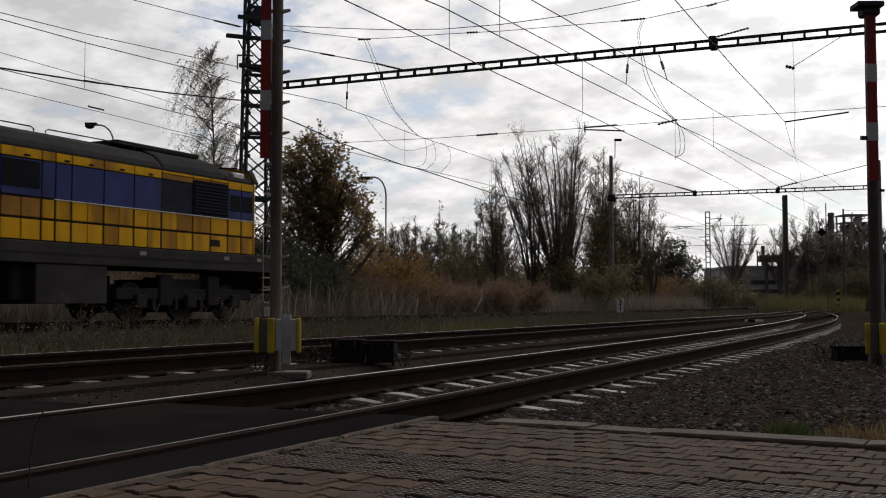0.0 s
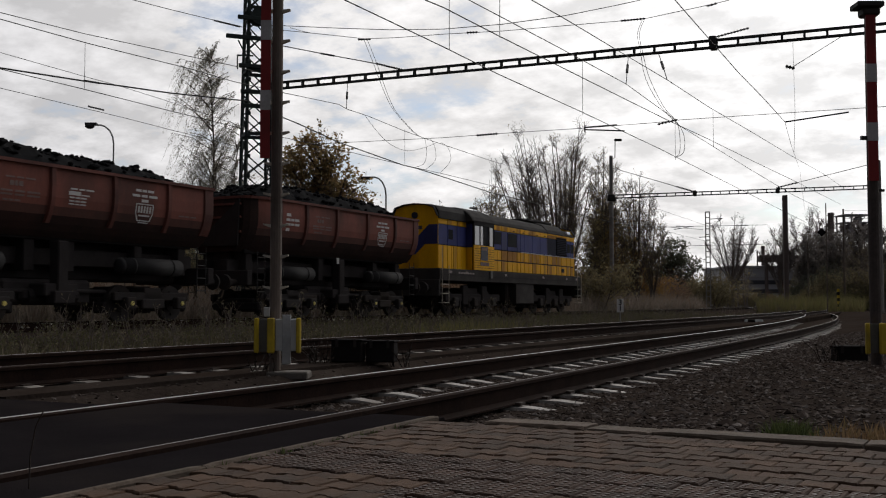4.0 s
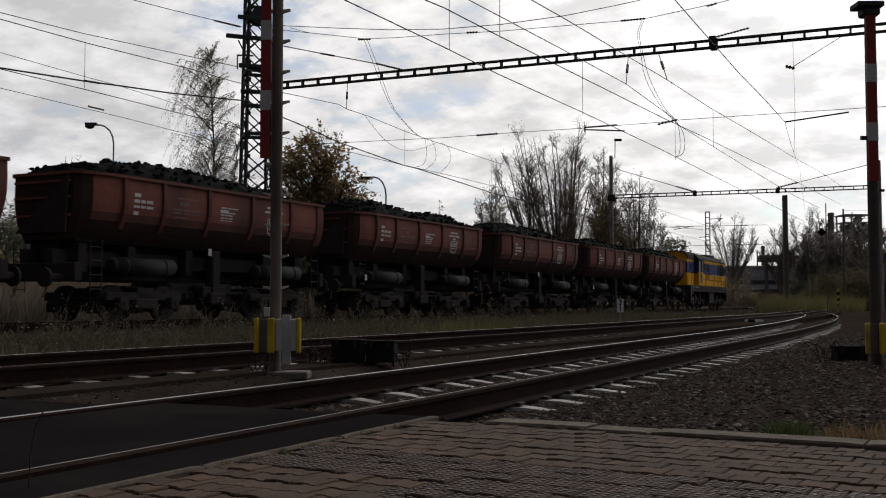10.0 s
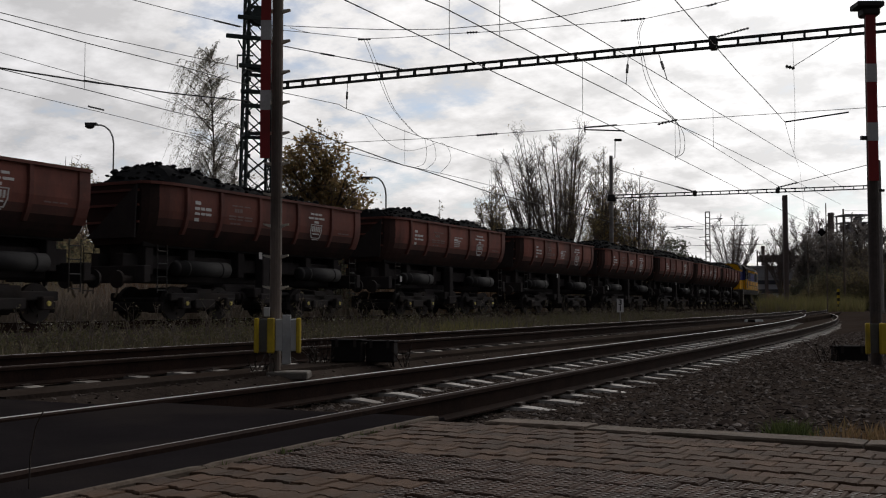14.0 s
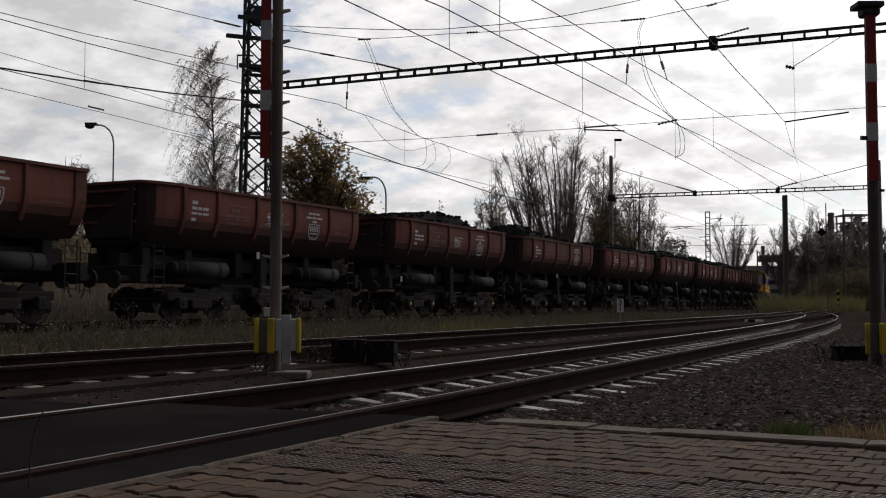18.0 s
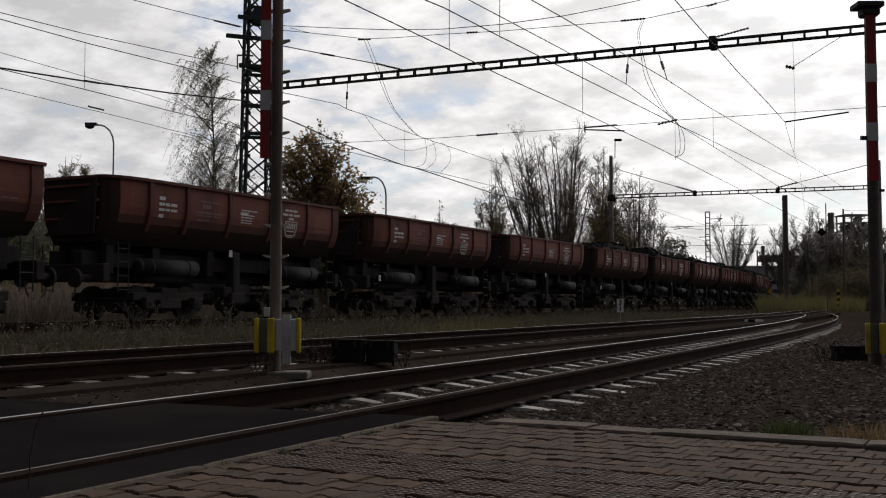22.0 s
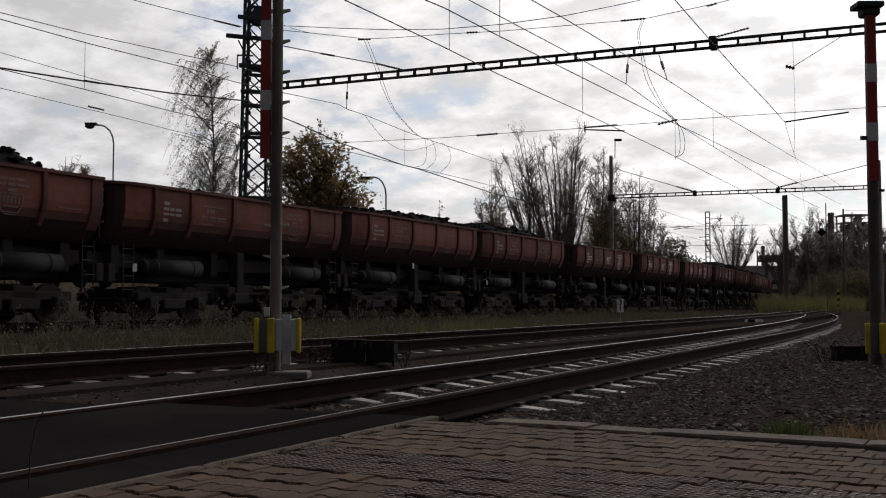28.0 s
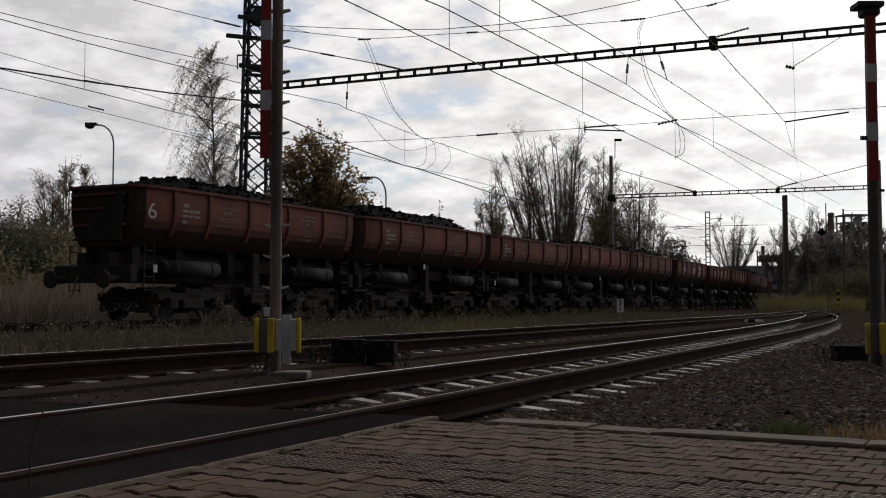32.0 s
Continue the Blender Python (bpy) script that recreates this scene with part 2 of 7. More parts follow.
# steel of the far works, its grey lightened by painted haze
M_HAZE_STEEL = mat("hazed_far_steel", (0.52, 0.50, 0.51), (0.38, 0.37, 0.38), 1.0, 0.8, bump=0)
M_DARKPOST = mat("dark_brown_post", (0.105, 0.083, 0.074), (0.055, 0.043, 0.038), 5.0, 0.8, bump=0.15)
M_BOARD = mat("white_board", (0.82, 0.80, 0.78), (0.68, 0.66, 0.64), 8.0, 0.6, bump=0)
M_POLE = mat("weathered_grey_post", (0.19, 0.15, 0.125), (0.105, 0.082, 0.067), 5.0, 0.75, bump=0.15, stain=(0.05, 0.035, 0.03), stretch=(1, 1, 0.3))
M_PEG = mat("pale_peg", (0.62, 0.56, 0.46), (0.34, 0.30, 0.25), 14.0, 0.7)
M_RED = mat("signal_red", (0.33, 0.030, 0.030), (0.22, 0.022, 0.022), 4.0, 0.6, bump=0.05, stain=(0.10, 0.02, 0.02))
M_SIGNWHITE = mat("signal_white", (0.55, 0.53, 0.52), (0.38, 0.36, 0.35), 5.0, 0.6, bump=0.05)
M_YELLOW = mat("yellow_edge", (0.66, 0.47, 0.03), (0.46, 0.32, 0.03), 7.0, 0.6, stain=(0.12, 0.09, 0.03))
M_BOX = mat("light_grey_box", (0.56, 0.56, 0.55), (0.42, 0.42, 0.41), 4.0, 0.6, stain=(0.10, 0.09, 0.08))
# darker copy of the box grey, with shade put into its colour
M_BOX_D = mat("shaded_grey_box", (0.15, 0.145, 0.135), None, 4.0, 0.7)
M_BLACK = mat("black_cabinet", (0.024, 0.021, 0.021), (0.015, 0.013, 0.013), 4.0, 0.95, spec=0.03)
M_CONC = mat("foundation_concrete", (0.17, 0.15, 0.13), (0.08, 0.07, 0.06), 3.0, 0.9, bump=0.4)
M_WIRE = mat("copper_wire", (0.035, 0.032, 0.030), None, 6.0, 0.6)
M_LAMP = mat("lamp_post_grey", (0.34, 0.33, 0.32), None, 4.0, 0.6)
M_BARK = mat("bark", (0.125, 0.102, 0.088), (0.07, 0.056, 0.048), 5.0, 0.95, bump=0.5, fine=30, stretch=(1, 1, 0.25))
M_TWIG = mat("twig", (0.17, 0.138, 0.12), (0.105, 0.084, 0.072), 5.0, 0.95, bump=0)
# hall cladding, lightened to carry the distance haze in its colour
M_FACTORY = mat("hazed_factory_cladding", (0.60, 0.59, 0.61), (0.45, 0.45, 0.47), 0.3, 0.85, bump=0.1, fine=3)
M_CHIMNEY = mat("chimney_brick", (0.16, 0.125, 0.115), (0.10, 0.078, 0.072), 0.8, 0.9, bump=0.2)
M_GLASS = mat("pale_cab_glass", (0.74, 0.74, 0.74), (0.56, 0.56, 0.56), 1.2, 0.12, bump=0, spec=0.8)
M_GLASS_D = mat("dark_window_glass", (0.018, 0.018, 0.023), None, 2.0, 0.6, bump=0, spec=0.04)


# ---- mesh tools
def mesh_of(bm, name, material, smooth=False):
    me = bpy.data.meshes.new(name)
    bm.normal_update()
    bm.to_mesh(me)
    bm.free()
    for m in material if isinstance(material, (list, tuple)) else (material,):
        me.materials.append(m)
    if smooth:
        me.polygons.foreach_set("use_smooth", [True] * len(me.polygons))
    return me


def part(name, bm, material, parent=None, label="", at=None, smooth=False):
    """Links a bmesh, or a mesh, as one object under a thing or under a part."""
    me = bm if isinstance(bm, bpy.types.Mesh) else mesh_of(bm, name, material, smooth)
    ob = new(name, me)
    ob.parent = parent
    if at is not None:
        ob.matrix_basis = at
    if label:
        ob["label"] = label
    return ob


def thing(name, label, category, group="", kind="", at=None):
    ob = new(name)
    ob.empty_display_size = 0.2
    if at is not None:
        ob.matrix_basis = at
    return tagged(ob, label, category, group, kind)


def box(bm, x0, x1, y0, y1, z0, z1, bevel=0.0):
    """Adds a box; bevel cuts its edges."""
    r = bmesh.ops.create_cube(bm, size=1.0, matrix=Matrix.Translation(((x0 + x1) / 2, (y0 + y1) / 2, (z0 + z1) / 2)) @ Matrix.Diagonal((abs(x1 - x0), abs(y1 - y0), abs(z1 - z0), 1)))
    if bevel:
        es = {e for v in r["verts"] for e in v.link_edges}
        bmesh.ops.bevel(bm, geom=list(es), offset=bevel, segments=1, affect="EDGES")
    return bm


def boxes(*rows, bevel=0.0):
    bm = bmesh.new()
    for r in rows:
        box(bm, *r, bevel=bevel)
    return bm


def rod(bm, a, b, r0, r1=None, n=8, caps=True):
    """Adds a round bar from a to b."""
    a, b = Vector(a), Vector(b)
    d = b - a
    m = Matrix.Translation((a + b) / 2) @ d.to_track_quat("Z", "Y").to_matrix().to_4x4()
    bmesh.ops.create_cone(bm, cap_ends=caps, segments=n, radius1=r0, radius2=r0 if r1 is None else r1, depth=d.length, matrix=m)
    return bm


def bar(bm, a, b, w, h):
    """Adds a square bar from a to b, w wide and h high."""
    a, b = Vector(a), Vector(b)
    d = b - a
    m = Matrix.Translation((a + b) / 2) @ d.to_track_quat("X", "Z").to_matrix().to_4x4() @ Matrix.Diagonal((d.length, w, h, 1))
    bmesh.ops.create_cube(bm, size=1.0, matrix=m)
    return bm


def tube_path(pts, radius, n=5):
    """A round tube through places, as a bmesh."""
    bm = bmesh.new()
    rings = []
    pts = [Vector(p) for p in pts]
    for i, p in enumerate(pts):
        d = (pts[min(i + 1, len(pts) - 1)] - pts[max(i - 1, 0)]).normalized()
        q = d.to_track_quat("Z", "Y")
        rings.append([bm.verts.new(p + q @ Vector((math.cos(6.2832 * k / n) * radius, math.sin(6.2832 * k / n) * radius, 0))) for k in range(n)])
    for a, b in zip(rings, rings[1:]):
        for k in range(n):
            bm.faces.new((a[k], a[(k + 1) % n], b[(k + 1) % n], b[k]))
    bm.faces.new(rings[0][::-1])
    bm.faces.new(rings[-1])
    return bm


def sweep(profile, stations, material, name, closed=True):
    """A profile of (offset to the left, height) carried through stations of (place, heading)."""
    verts, faces, n = [], [], len(profile)
    for p, h in stations:
        for o, z in profile:
            verts.append((p.x - o * math.cos(h), p.y + o * math.sin(h), p.z + z))
    for i in range(len(stations) - 1):
        for k in range(n if closed else n - 1):
            a, b = i * n + k, i * n + (k + 1) % n
            faces.append((a, a + n, b + n, b))
    if closed:
        faces += [tuple(range(n)), tuple(range(len(verts) - 1, len(verts) - n - 1, -1))]
    me = bpy.data.meshes.new(name)
    me.from_pydata(verts, [], faces)
    for m in material if isinstance(material, (list, tuple)) else (material,):
        me.materials.append(m)
    bm = bmesh.new()
    bm.from_mesh(me)
    bmesh.ops.recalc_face_normals(bm, faces=bm.faces)
    bm.to_mesh(me)
    bm.free()
    return me


def scatter_mesh(name, material, bits):
    """One mesh from many (verts, faces) bits."""
    vs, fs = [], []
    for v, f in bits:
        o = len(vs)
        vs.extend(v)
        fs.extend(tuple(i + o for i in q) for q in f)
    me = bpy.data.meshes.new(name)
    me.from_pydata(vs, [], fs)
    for m in material if isinstance(material, (list, tuple)) else (material,):
        me.materials.append(m)
    return me


def rock(p, r, rng, flat=0.75):
    """A small angular stone."""
    vs = []
    base = ((1, 0, 0), (-1, 0, 0), (0, 1, 0), (0, -1, 0), (0, 0, 1), (0, 0, -1))
    a = rng.random() * 6.28
    ca, sa = math.cos(a), math.sin(a)
    for x, y, z in base:
        k = r * (0.65 + 0.7 * rng.random())
        x, y, z = x + rng.uniform(-.4, .4), y + rng.uniform(-.4, .4), z * flat + rng.uniform(-.3, .3) * flat * 1.3
        vs.append((p[0] + k * (x * ca - y * sa), p[1] + k * (x * sa + y * ca), p[2] + k * z))
    return vs, ((0, 2, 4), (2, 1, 4), (1, 3, 4), (3, 0, 4), (2, 0, 5), (1, 2, 5), (3, 1, 5), (0, 3, 5))


# ---- ground, ballast, tracks, crossing
EDGE = 5.1          # the crossing and the pavement end here along the railway
rng = random.Random(4)
CORNER = Vector((-0.09, 5.66, 0))          # where road edge and far kerb meet
SKEW = radians(-30.6)


def paved(s, q, z=0.0):
    """A place on the pavement: like along(), its far edge a little askew to the railway."""
    return CORNER + Vector((math.cos(SKEW), math.sin(SKEW), 0)) * (2.60 - q) - Vector((-math.sin(SKEW), math.cos(SKEW), 0)) * (EDGE - s) + Vector((0, 0, z))


def make_ground():
    xs = [-1800, -700, -300, -150, -80, -50, -35, -25, -18, -12, -8, -5, -2, 0, 2, 5, 8, 12, 18, 25, 35, 50, 80, 150, 300, 700, 1800]
    ys = [-1800, -700, -300, -100, -40, -20, -8, 0, 6, 12, 20, 28, 36, 46, 56, 68, 80, 95, 115, 140, 180, 250, 400, 700, 1400, 2600]
    verts = [(x, y, -0.27 + 0.04 * noise.noise((x * 0.11, y * 0.11, 0))) for y in ys for x in xs]
    n = len(xs)
    faces = [(j * n + i, j * n + i + 1, (j + 1) * n + i + 1, (j + 1) * n + i) for j in range(len(ys) - 1) for i in range(n - 1)]
    me = bpy.data.meshes.new("ground")
    me.from_pydata(verts, [], faces)
    me.materials.append(M_EARTH)
    tagged(new("ground", me), "dark bare earth with dead grass", "ground", kind="structure")
    for nm, track, prof, s0, s1 in (
            ("ballast_bed_near", T1, [(-13, -0.30), (-8, -0.08), (-4, -0.035), (-2.7, -0.05), (-1.95, -0.12), (-1.5, -0.19), (-0.9, -0.205), (0.9, -0.205), (1.45, -0.18), (1.75, -0.06), (2.4, -0.04), (2.4, -0.32), (-13, -0.35)], EDGE, 190),
            ("ballast_bed_middle", T2, [(-1.9, -0.125), (-1.25, -0.145), (-1.08, -0.166), (-0.95, -0.19), (0.9, -0.19), (1.5, -0.17), (2.1, -0.2), (3.2, -0.40), (-1.9, -0.40)], EDGE, 190),
            ("ballast_bed_far", T3, [(-3.4, -0.45), (-1.9, -0.17), (-1.0, -0.185), (1.0, -0.185), (1.9, -0.17), (3.4, -0.45)], -30, 380)):
        st = [track.at(s) for s in np.concatenate([np.arange(s0, 40, 2.5), np.arange(40, s1, 8.0)])]
        tagged(new(nm, sweep(prof, st, M_BALLAST, nm)), "dark brown dusty track ballast", "ballast", kind="structure")
    # loose stones where the ballast lies close
    bits = []
    for _ in range(42000):
        s = EDGE + 0.05 + (rng.random() ** 1.7) * 24
        o = rng.uniform(-6.5, 2.3)
        if o > 1.0 and rng.random() < 0.8:
            continue
        p, h = T1.at(s, o)
        z = float(np.interp(o, [-8, -4, -2.7, -1.95, -1.5, -0.9, 0.9, 1.45, 1.75, 2.4], [-0.08, -0.035, -0.05, -0.12, -0.19, -0.205, -0.205, -0.18, -0.06, -0.04]))
        bits.append(rock((p.x, p.y, z + 0.004), rng.uniform(0.009, 0.024) * (1.8 if rng.random() < 0.08 else 1), rng, 0.5))
    for _ in range(1500):
        s = EDGE + 0.05 + (rng.random() ** 1.6) * 24
        o = rng.uniform(-2.0, 2.0)
        p, h = T2.at(s, o)
        bits.append(rock((p.x, p.y, T2.z - 0.175), rng.uniform(0.010, 0.026), rng, 0.42))
    for _ in range(60):
        p = along(EDGE + rng.uniform(0.5, 2.2), rng.uniform(-1.2, 0.3))
        bits.append(rock((p.x, p.y, -0.02), rng.uniform(0.02, 0.045), rng, 0.5))
    tagged(new("ballast_stones", scatter_mesh("ballast_stones", M_STONE, bits)), "loose dark broken ballast stones", "stones", kind="stuff")


def rail_mesh(track, off, s0, s1, shine=0.020):
    prof = [(-0.075, -0.17), (0.075, -0.17), (0.075, -0.158), (0.012, -0.138), (0.010, -0.045), (0.036, -0.034), (0.036, -0.010), (shine, 0.0), (-shine, 0.0), (-0.036, -0.010), (-0.036, -0.034), (-0.010, -0.045), (-0.012, -0.138), (-0.075, -0.158)]
    prof = [(o + off, z) for o, z in prof]
    step = np.concatenate([np.arange(s0, 45, 1.5), np.arange(45, s1, 5.0)])
    me = sweep(prof, [track.at(s) for s in step], (M_RAIL_SIDE, M_RAIL_TOP if shine > 0.015 else M_RAIL_DULL), "rail")
    n = len(prof)
    idx = [0] * len(me.polygons)
    for i, p in enumerate(me.polygons):
        if len(p.vertices) == 4 and all((v % n) in (7, 8) for v in p.vertices):
            idx[i] = 1
    me.polygons.foreach_set("material_index", idx)
    return me


def sleeper_mesh(material):
    bm = bmesh.new()
    cuts = [(-1.3, 0.069, -0.036), (-1.2, 0.077, -0.020), (-1.08, 0.088, -0.012), (-0.95, 0.106, 0.0), (-0.58, 0.106, 0.004), (-0.45, 0.088, -0.010), (-0.30, 0.075, -0.030), (-0.1, 0.069, -0.046), (0.1, 0.069, -0.046), (0.30, 0.075, -0.030), (0.45, 0.088, -0.010), (0.58, 0.106, 0.004), (0.95, 0.106, 0.0), (1.08, 0.088, -0.012), (1.2, 0.077, -0.020), (1.3, 0.069, -0.036)]
    rings = []
    for y, w, z in cuts:
        rings.append([bm.verts.new(c) for c in ((-w, y, -0.2), (w, y, -0.2), (w * 0.78, y, z), (-w * 0.78, y, z))])
    for a, b in zip(rings, rings[1:]):
        for k in range(4):
            bm.faces.new((a[k], a[(k + 1) % 4], b[(k + 1) % 4], b[k]))
    bm.faces.new(rings[0])
    bm.faces.new(rings[-1][::-1])
    bmesh.ops.recalc_face_normals(bm, faces=bm.faces)
    return mesh_of(bm, "sleeper", material)


def clip_mesh():
    return mesh_of(boxes((-0.05, 0.05, -0.13, -0.08, 0, 0.022), (-0.05, 0.05, 0.08, 0.13, 0, 0.022), (-0.06, 0.06, -0.08, 0.08, -0.002, 0.004)), "rail_clip", M_CLIP)


def make_tracks():
    fresh, old, cl = sleeper_mesh(M_SLEEPER), sleeper_mesh(M_SLEEPER_OLD), clip_mesh()
    for nm, label, track, first, last, sl0 in (("track_near", "curving railway track on pale concrete sleepers", T1, -20, 150, EDGE + 2.55),
                                               ("track_middle", "railway track on concrete sleepers half sunk in ballast", T2, -20, 150, EDGE + 0.5),
                                               ("track_far", "weedy railway track that carries the coal train", T3, -40, 330, None)):
        root = thing(nm, label, "railway track", kind="structure")
        for off in (-0.753, 0.753):
            part("rail", rail_mesh(track, off, first, last, 0.008 if track is not T3 and off < 0 else 0.02), None, root, "worn steel rail with a polished head")
        if sl0 is None:
            continue
        s, i = sl0, 0
        while s < 78:
            p, h = track.at(s, rng.uniform(-0.05, 0.05), -0.172 + (0.014 if track is T2 else 0.0) - rng.uniform(0, 0.012) - (0.0 if s < 30 else min(0.03, (s - 30) * 0.002)))
            m = Matrix.Translation(p) @ Matrix.Rotation(-h + radians(90) + rng.uniform(-0.025, 0.025), 4, "Z")
            part("sleeper", old if track is T2 else fresh, None, root, at=m)
            if s < 26:
                for off in (-0.753, 0.753):
                    pc, hc = track.at(s, off, -0.172)
                    part("rail_clip", cl, None, root, at=Matrix.Translation(pc) @ Matrix.Rotation(-hc + radians(90), 4, "Z"))
            s += 0.60
            i += 1


def deck(name, q0, q1, s0, s1, z, label, slope=0.0):
    """A slab of the crossing, its far end sloped down to the ballast."""
    bm = bmesh.new()
    top = [along(s0, q0, z), along(s0, q1, z), along(s1 - slope, q1, z), along(s1 - slope, q0, z)]
    low = [along(s0, q0, z - 0.3), along(s0, q1, z - 0.3), along(s1, q1, z - 0.3), along(s1, q0, z - 0.3)]
    t, l = [bm.verts.new(v) for v in top], [bm.verts.new(v) for v in low]
    bm.faces.new(t)
    bm.faces.new(l[::-1])
    for k in range(4):
        bm.faces.new((t[k], t[(k + 1) % 4], l[(k + 1) % 4], l[k]))
    bmesh.ops.recalc_face_normals(bm, faces=bm.faces)
    return tagged(new(name, mesh_of(bm, name, M_ASPHALT)), label, "road", kind="structure")


make_ground()
make_tracks()
deck("road_crossing_strip", 2.60, 3.04, -14, EDGE + 0.28, -0.012, "dark asphalt strip beside the rail at the crossing", 0.15)
deck("road_crossing_middle", 3.20, 4.53, -14, EDGE + 0.30, -0.006, "dark asphalt between the rails of the level crossing", 0.25)
deck("road_crossing_outer", 4.68, 6.98, -14, EDGE + 0.1, -0.008, "dark asphalt road surface of the level crossing", 0.3)
deck("road_crossing_far", 9.0, 18.9, -40, EDGE - 3.0, 0.07, "dark asphalt road beyond the second track", 0.3)


# ---- portals, masts, posts
def ladder_beam(name, a, b, label, splices=()):
    """A catenary portal beam: two chords joined by short posts."""
    a, b = Vector(a), Vector(b)
    d = b - a
    root = thing(name, label, "portal beam", at=Matrix.Translation(a) @ Matrix.Rotation(math.atan2(d.y, d.x), 4, "Z"))
    w = math.hypot(d.x, d.y)
    for z in (-0.107, 0.107):
        part("chord", boxes((0, w, -0.055, 0.055, z - 0.034, z + 0.034)), M_STEEL_D, root)
    n = int(w / 0.60)
    post = mesh_of(boxes((-0.03, 0.03, -0.012, 0.012, -0.09, 0.09)), "post", M_STEEL_D)
    for i in range(n):
        for y in (-0.05, 0.05):
            part("post", post, None, root, at=pose((i + 0.5) * w / n, y, 0))
    for x in splices:
        part("splice_plate", boxes((x - 0.10, x + 0.10, -0.17, 0.17, -0.17, 0.21), bevel=0.015), M_STEEL_D, root)
    return root


def lattice_tower(name, at, height, w0, w1, label, steel=M_TOWER):
    root = thing(name, label, "lattice mast", at=Matrix.Translation(at) @ Matrix.Rotation(radians(22), 4, "Z"))

    def corner(i, z):
        w = (w0 + (w1 - w0) * z / height) / 2
        return Vector(((-w, w, w, -w)[i], (-w, -w, w, w)[i], z))

    for i in range(4):
        part("leg", bar(bmesh.new(), corner(i, 0), corner(i, height), 0.09, 0.09), steel, root)
    step = 0.75
    for k in range(int(height / step)):
        z0, z1 = k * step, (k + 1) * step
        for i in range(4):
            j = (i + 1) % 4
            bm = bmesh.new()
            bar(bm, corner(i, z0), corner(j, z1), 0.04, 0.04)
            bar(bm, corner(j, z0), corner(i, z1), 0.04, 0.04)
            part("cross_brace", bm, steel, root)
        if k % 3 == 2:
            bm = bmesh.new()
            for i in range(4):
                bar(bm, corner(i, z1), corner((i + 1) % 4, z1), 0.07, 0.12)
            part("girt", bm, steel, root)
    return root


BEAM_Z = 8.1          # height of the far beam; the near one sits a little higher
TOWER = Vector((-6.62, 37.0, -0.2))
tower = lattice_tower("lattice_tower", TOWER, 14.0, 1.05, 0.66, "dark green steel lattice mast behind the tracks")
ladder_beam("portal_beam", (-6.3, 36.9, 8.27), (14.0, 28.1, 8.27), "dark steel ladder beam spanning the tracks", (15.57,))
ladder_beam("portal_beam", (11.8, 73.7, BEAM_Z), (28.05, 67.34, BEAM_Z), "dark steel ladder beam farther along the tracks", (5.84, 11.26))


def portal_mast(at, height, r, label):
    root = thing("portal_mast", label, "mast", at=Matrix.Translation(at))
    part("shaft", rod(bmesh.new(), (0, 0, 0), (0, 0, height), r, r * 0.75, 12), M_MAST, root)
    part("foundation", boxes((-0.4, 0.4, -0.4, 0.4, -0.2, 0.12), bevel=0.03), M_CONC, root)
    part("bracket", boxes((-0.3, 0.3, -0.16, 0.16, BEAM_Z - at[2] - 0.32, BEAM_Z - at[2] - 0.17)), M_STEEL_D, root)
    return root


m2 = portal_mast((11.85, 73.7, -0.1), 11.1, 0.17, "grey tapered mast carrying the far portal beam")
portal_mast((28.05, 67.3, -0.1), 9.9, 0.17, "grey tapered mast at the end of the far portal beam")
portal_mast((14.1, 28.05, -0.1), 9.0, 0.17, "grey tapered mast at the end of the near portal beam")


def peg_wedge():
    """A flat climbing bracket that tapers to a raised tip."""
    bm = bmesh.new()
    a = [bm.verts.new((0.045, y, z)) for y, z in ((-0.03, -0.020), (0.03, -0.020), (0.03, 0.010), (-0.03, 0.010))]
    b = [bm.verts.new((0.122, y, z)) for y, z in ((-0.022, 0.006), (0.022, 0.006), (0.022, 0.020), (-0.022, 0.020))]
    for k in range(4):
        bm.faces.new((a[k], a[(k + 1) % 4], b[(k + 1) % 4], b[k]))
    bm.faces.new(a[::-1])
    bm.faces.new(b)
    return bm


def striped_post(at, height, red_from, bands, label, pegs, strip_off, turn, shaft=M_POLE, radius=0.057, broad=0.092):
    """A thin post with climbing pegs, a red and white warning strip and a boxed foot."""
    root = thing("striped_post", label, "post", at=Matrix.Translation(at) @ Matrix.Rotation(radians(turn), 4, "Z"))
    part("pole", rod(bmesh.new(), (0, 0, -0.1), (0, 0, height), radius, radius * 0.92, 14), shaft, root)
    strip = part("warning_strip", boxes((strip_off, strip_off + broad, -0.075, -0.055, red_from, height)), M_RED, root, "red strip with white bands")
    for z0, z1 in bands:
        part("white_band", boxes((strip_off - 0.002, strip_off + broad + 0.002, -0.078, -0.053, z0, z1)), M_SIGNWHITE, strip)
    peg = mesh_of(peg_wedge(), "climbing_peg", M_PEG)
    for z in pegs:
        for turn in (0, 180):
            part("climbing_peg", peg, None, root, at=pose(0, 0, z, 0, 0, turn))
    return root


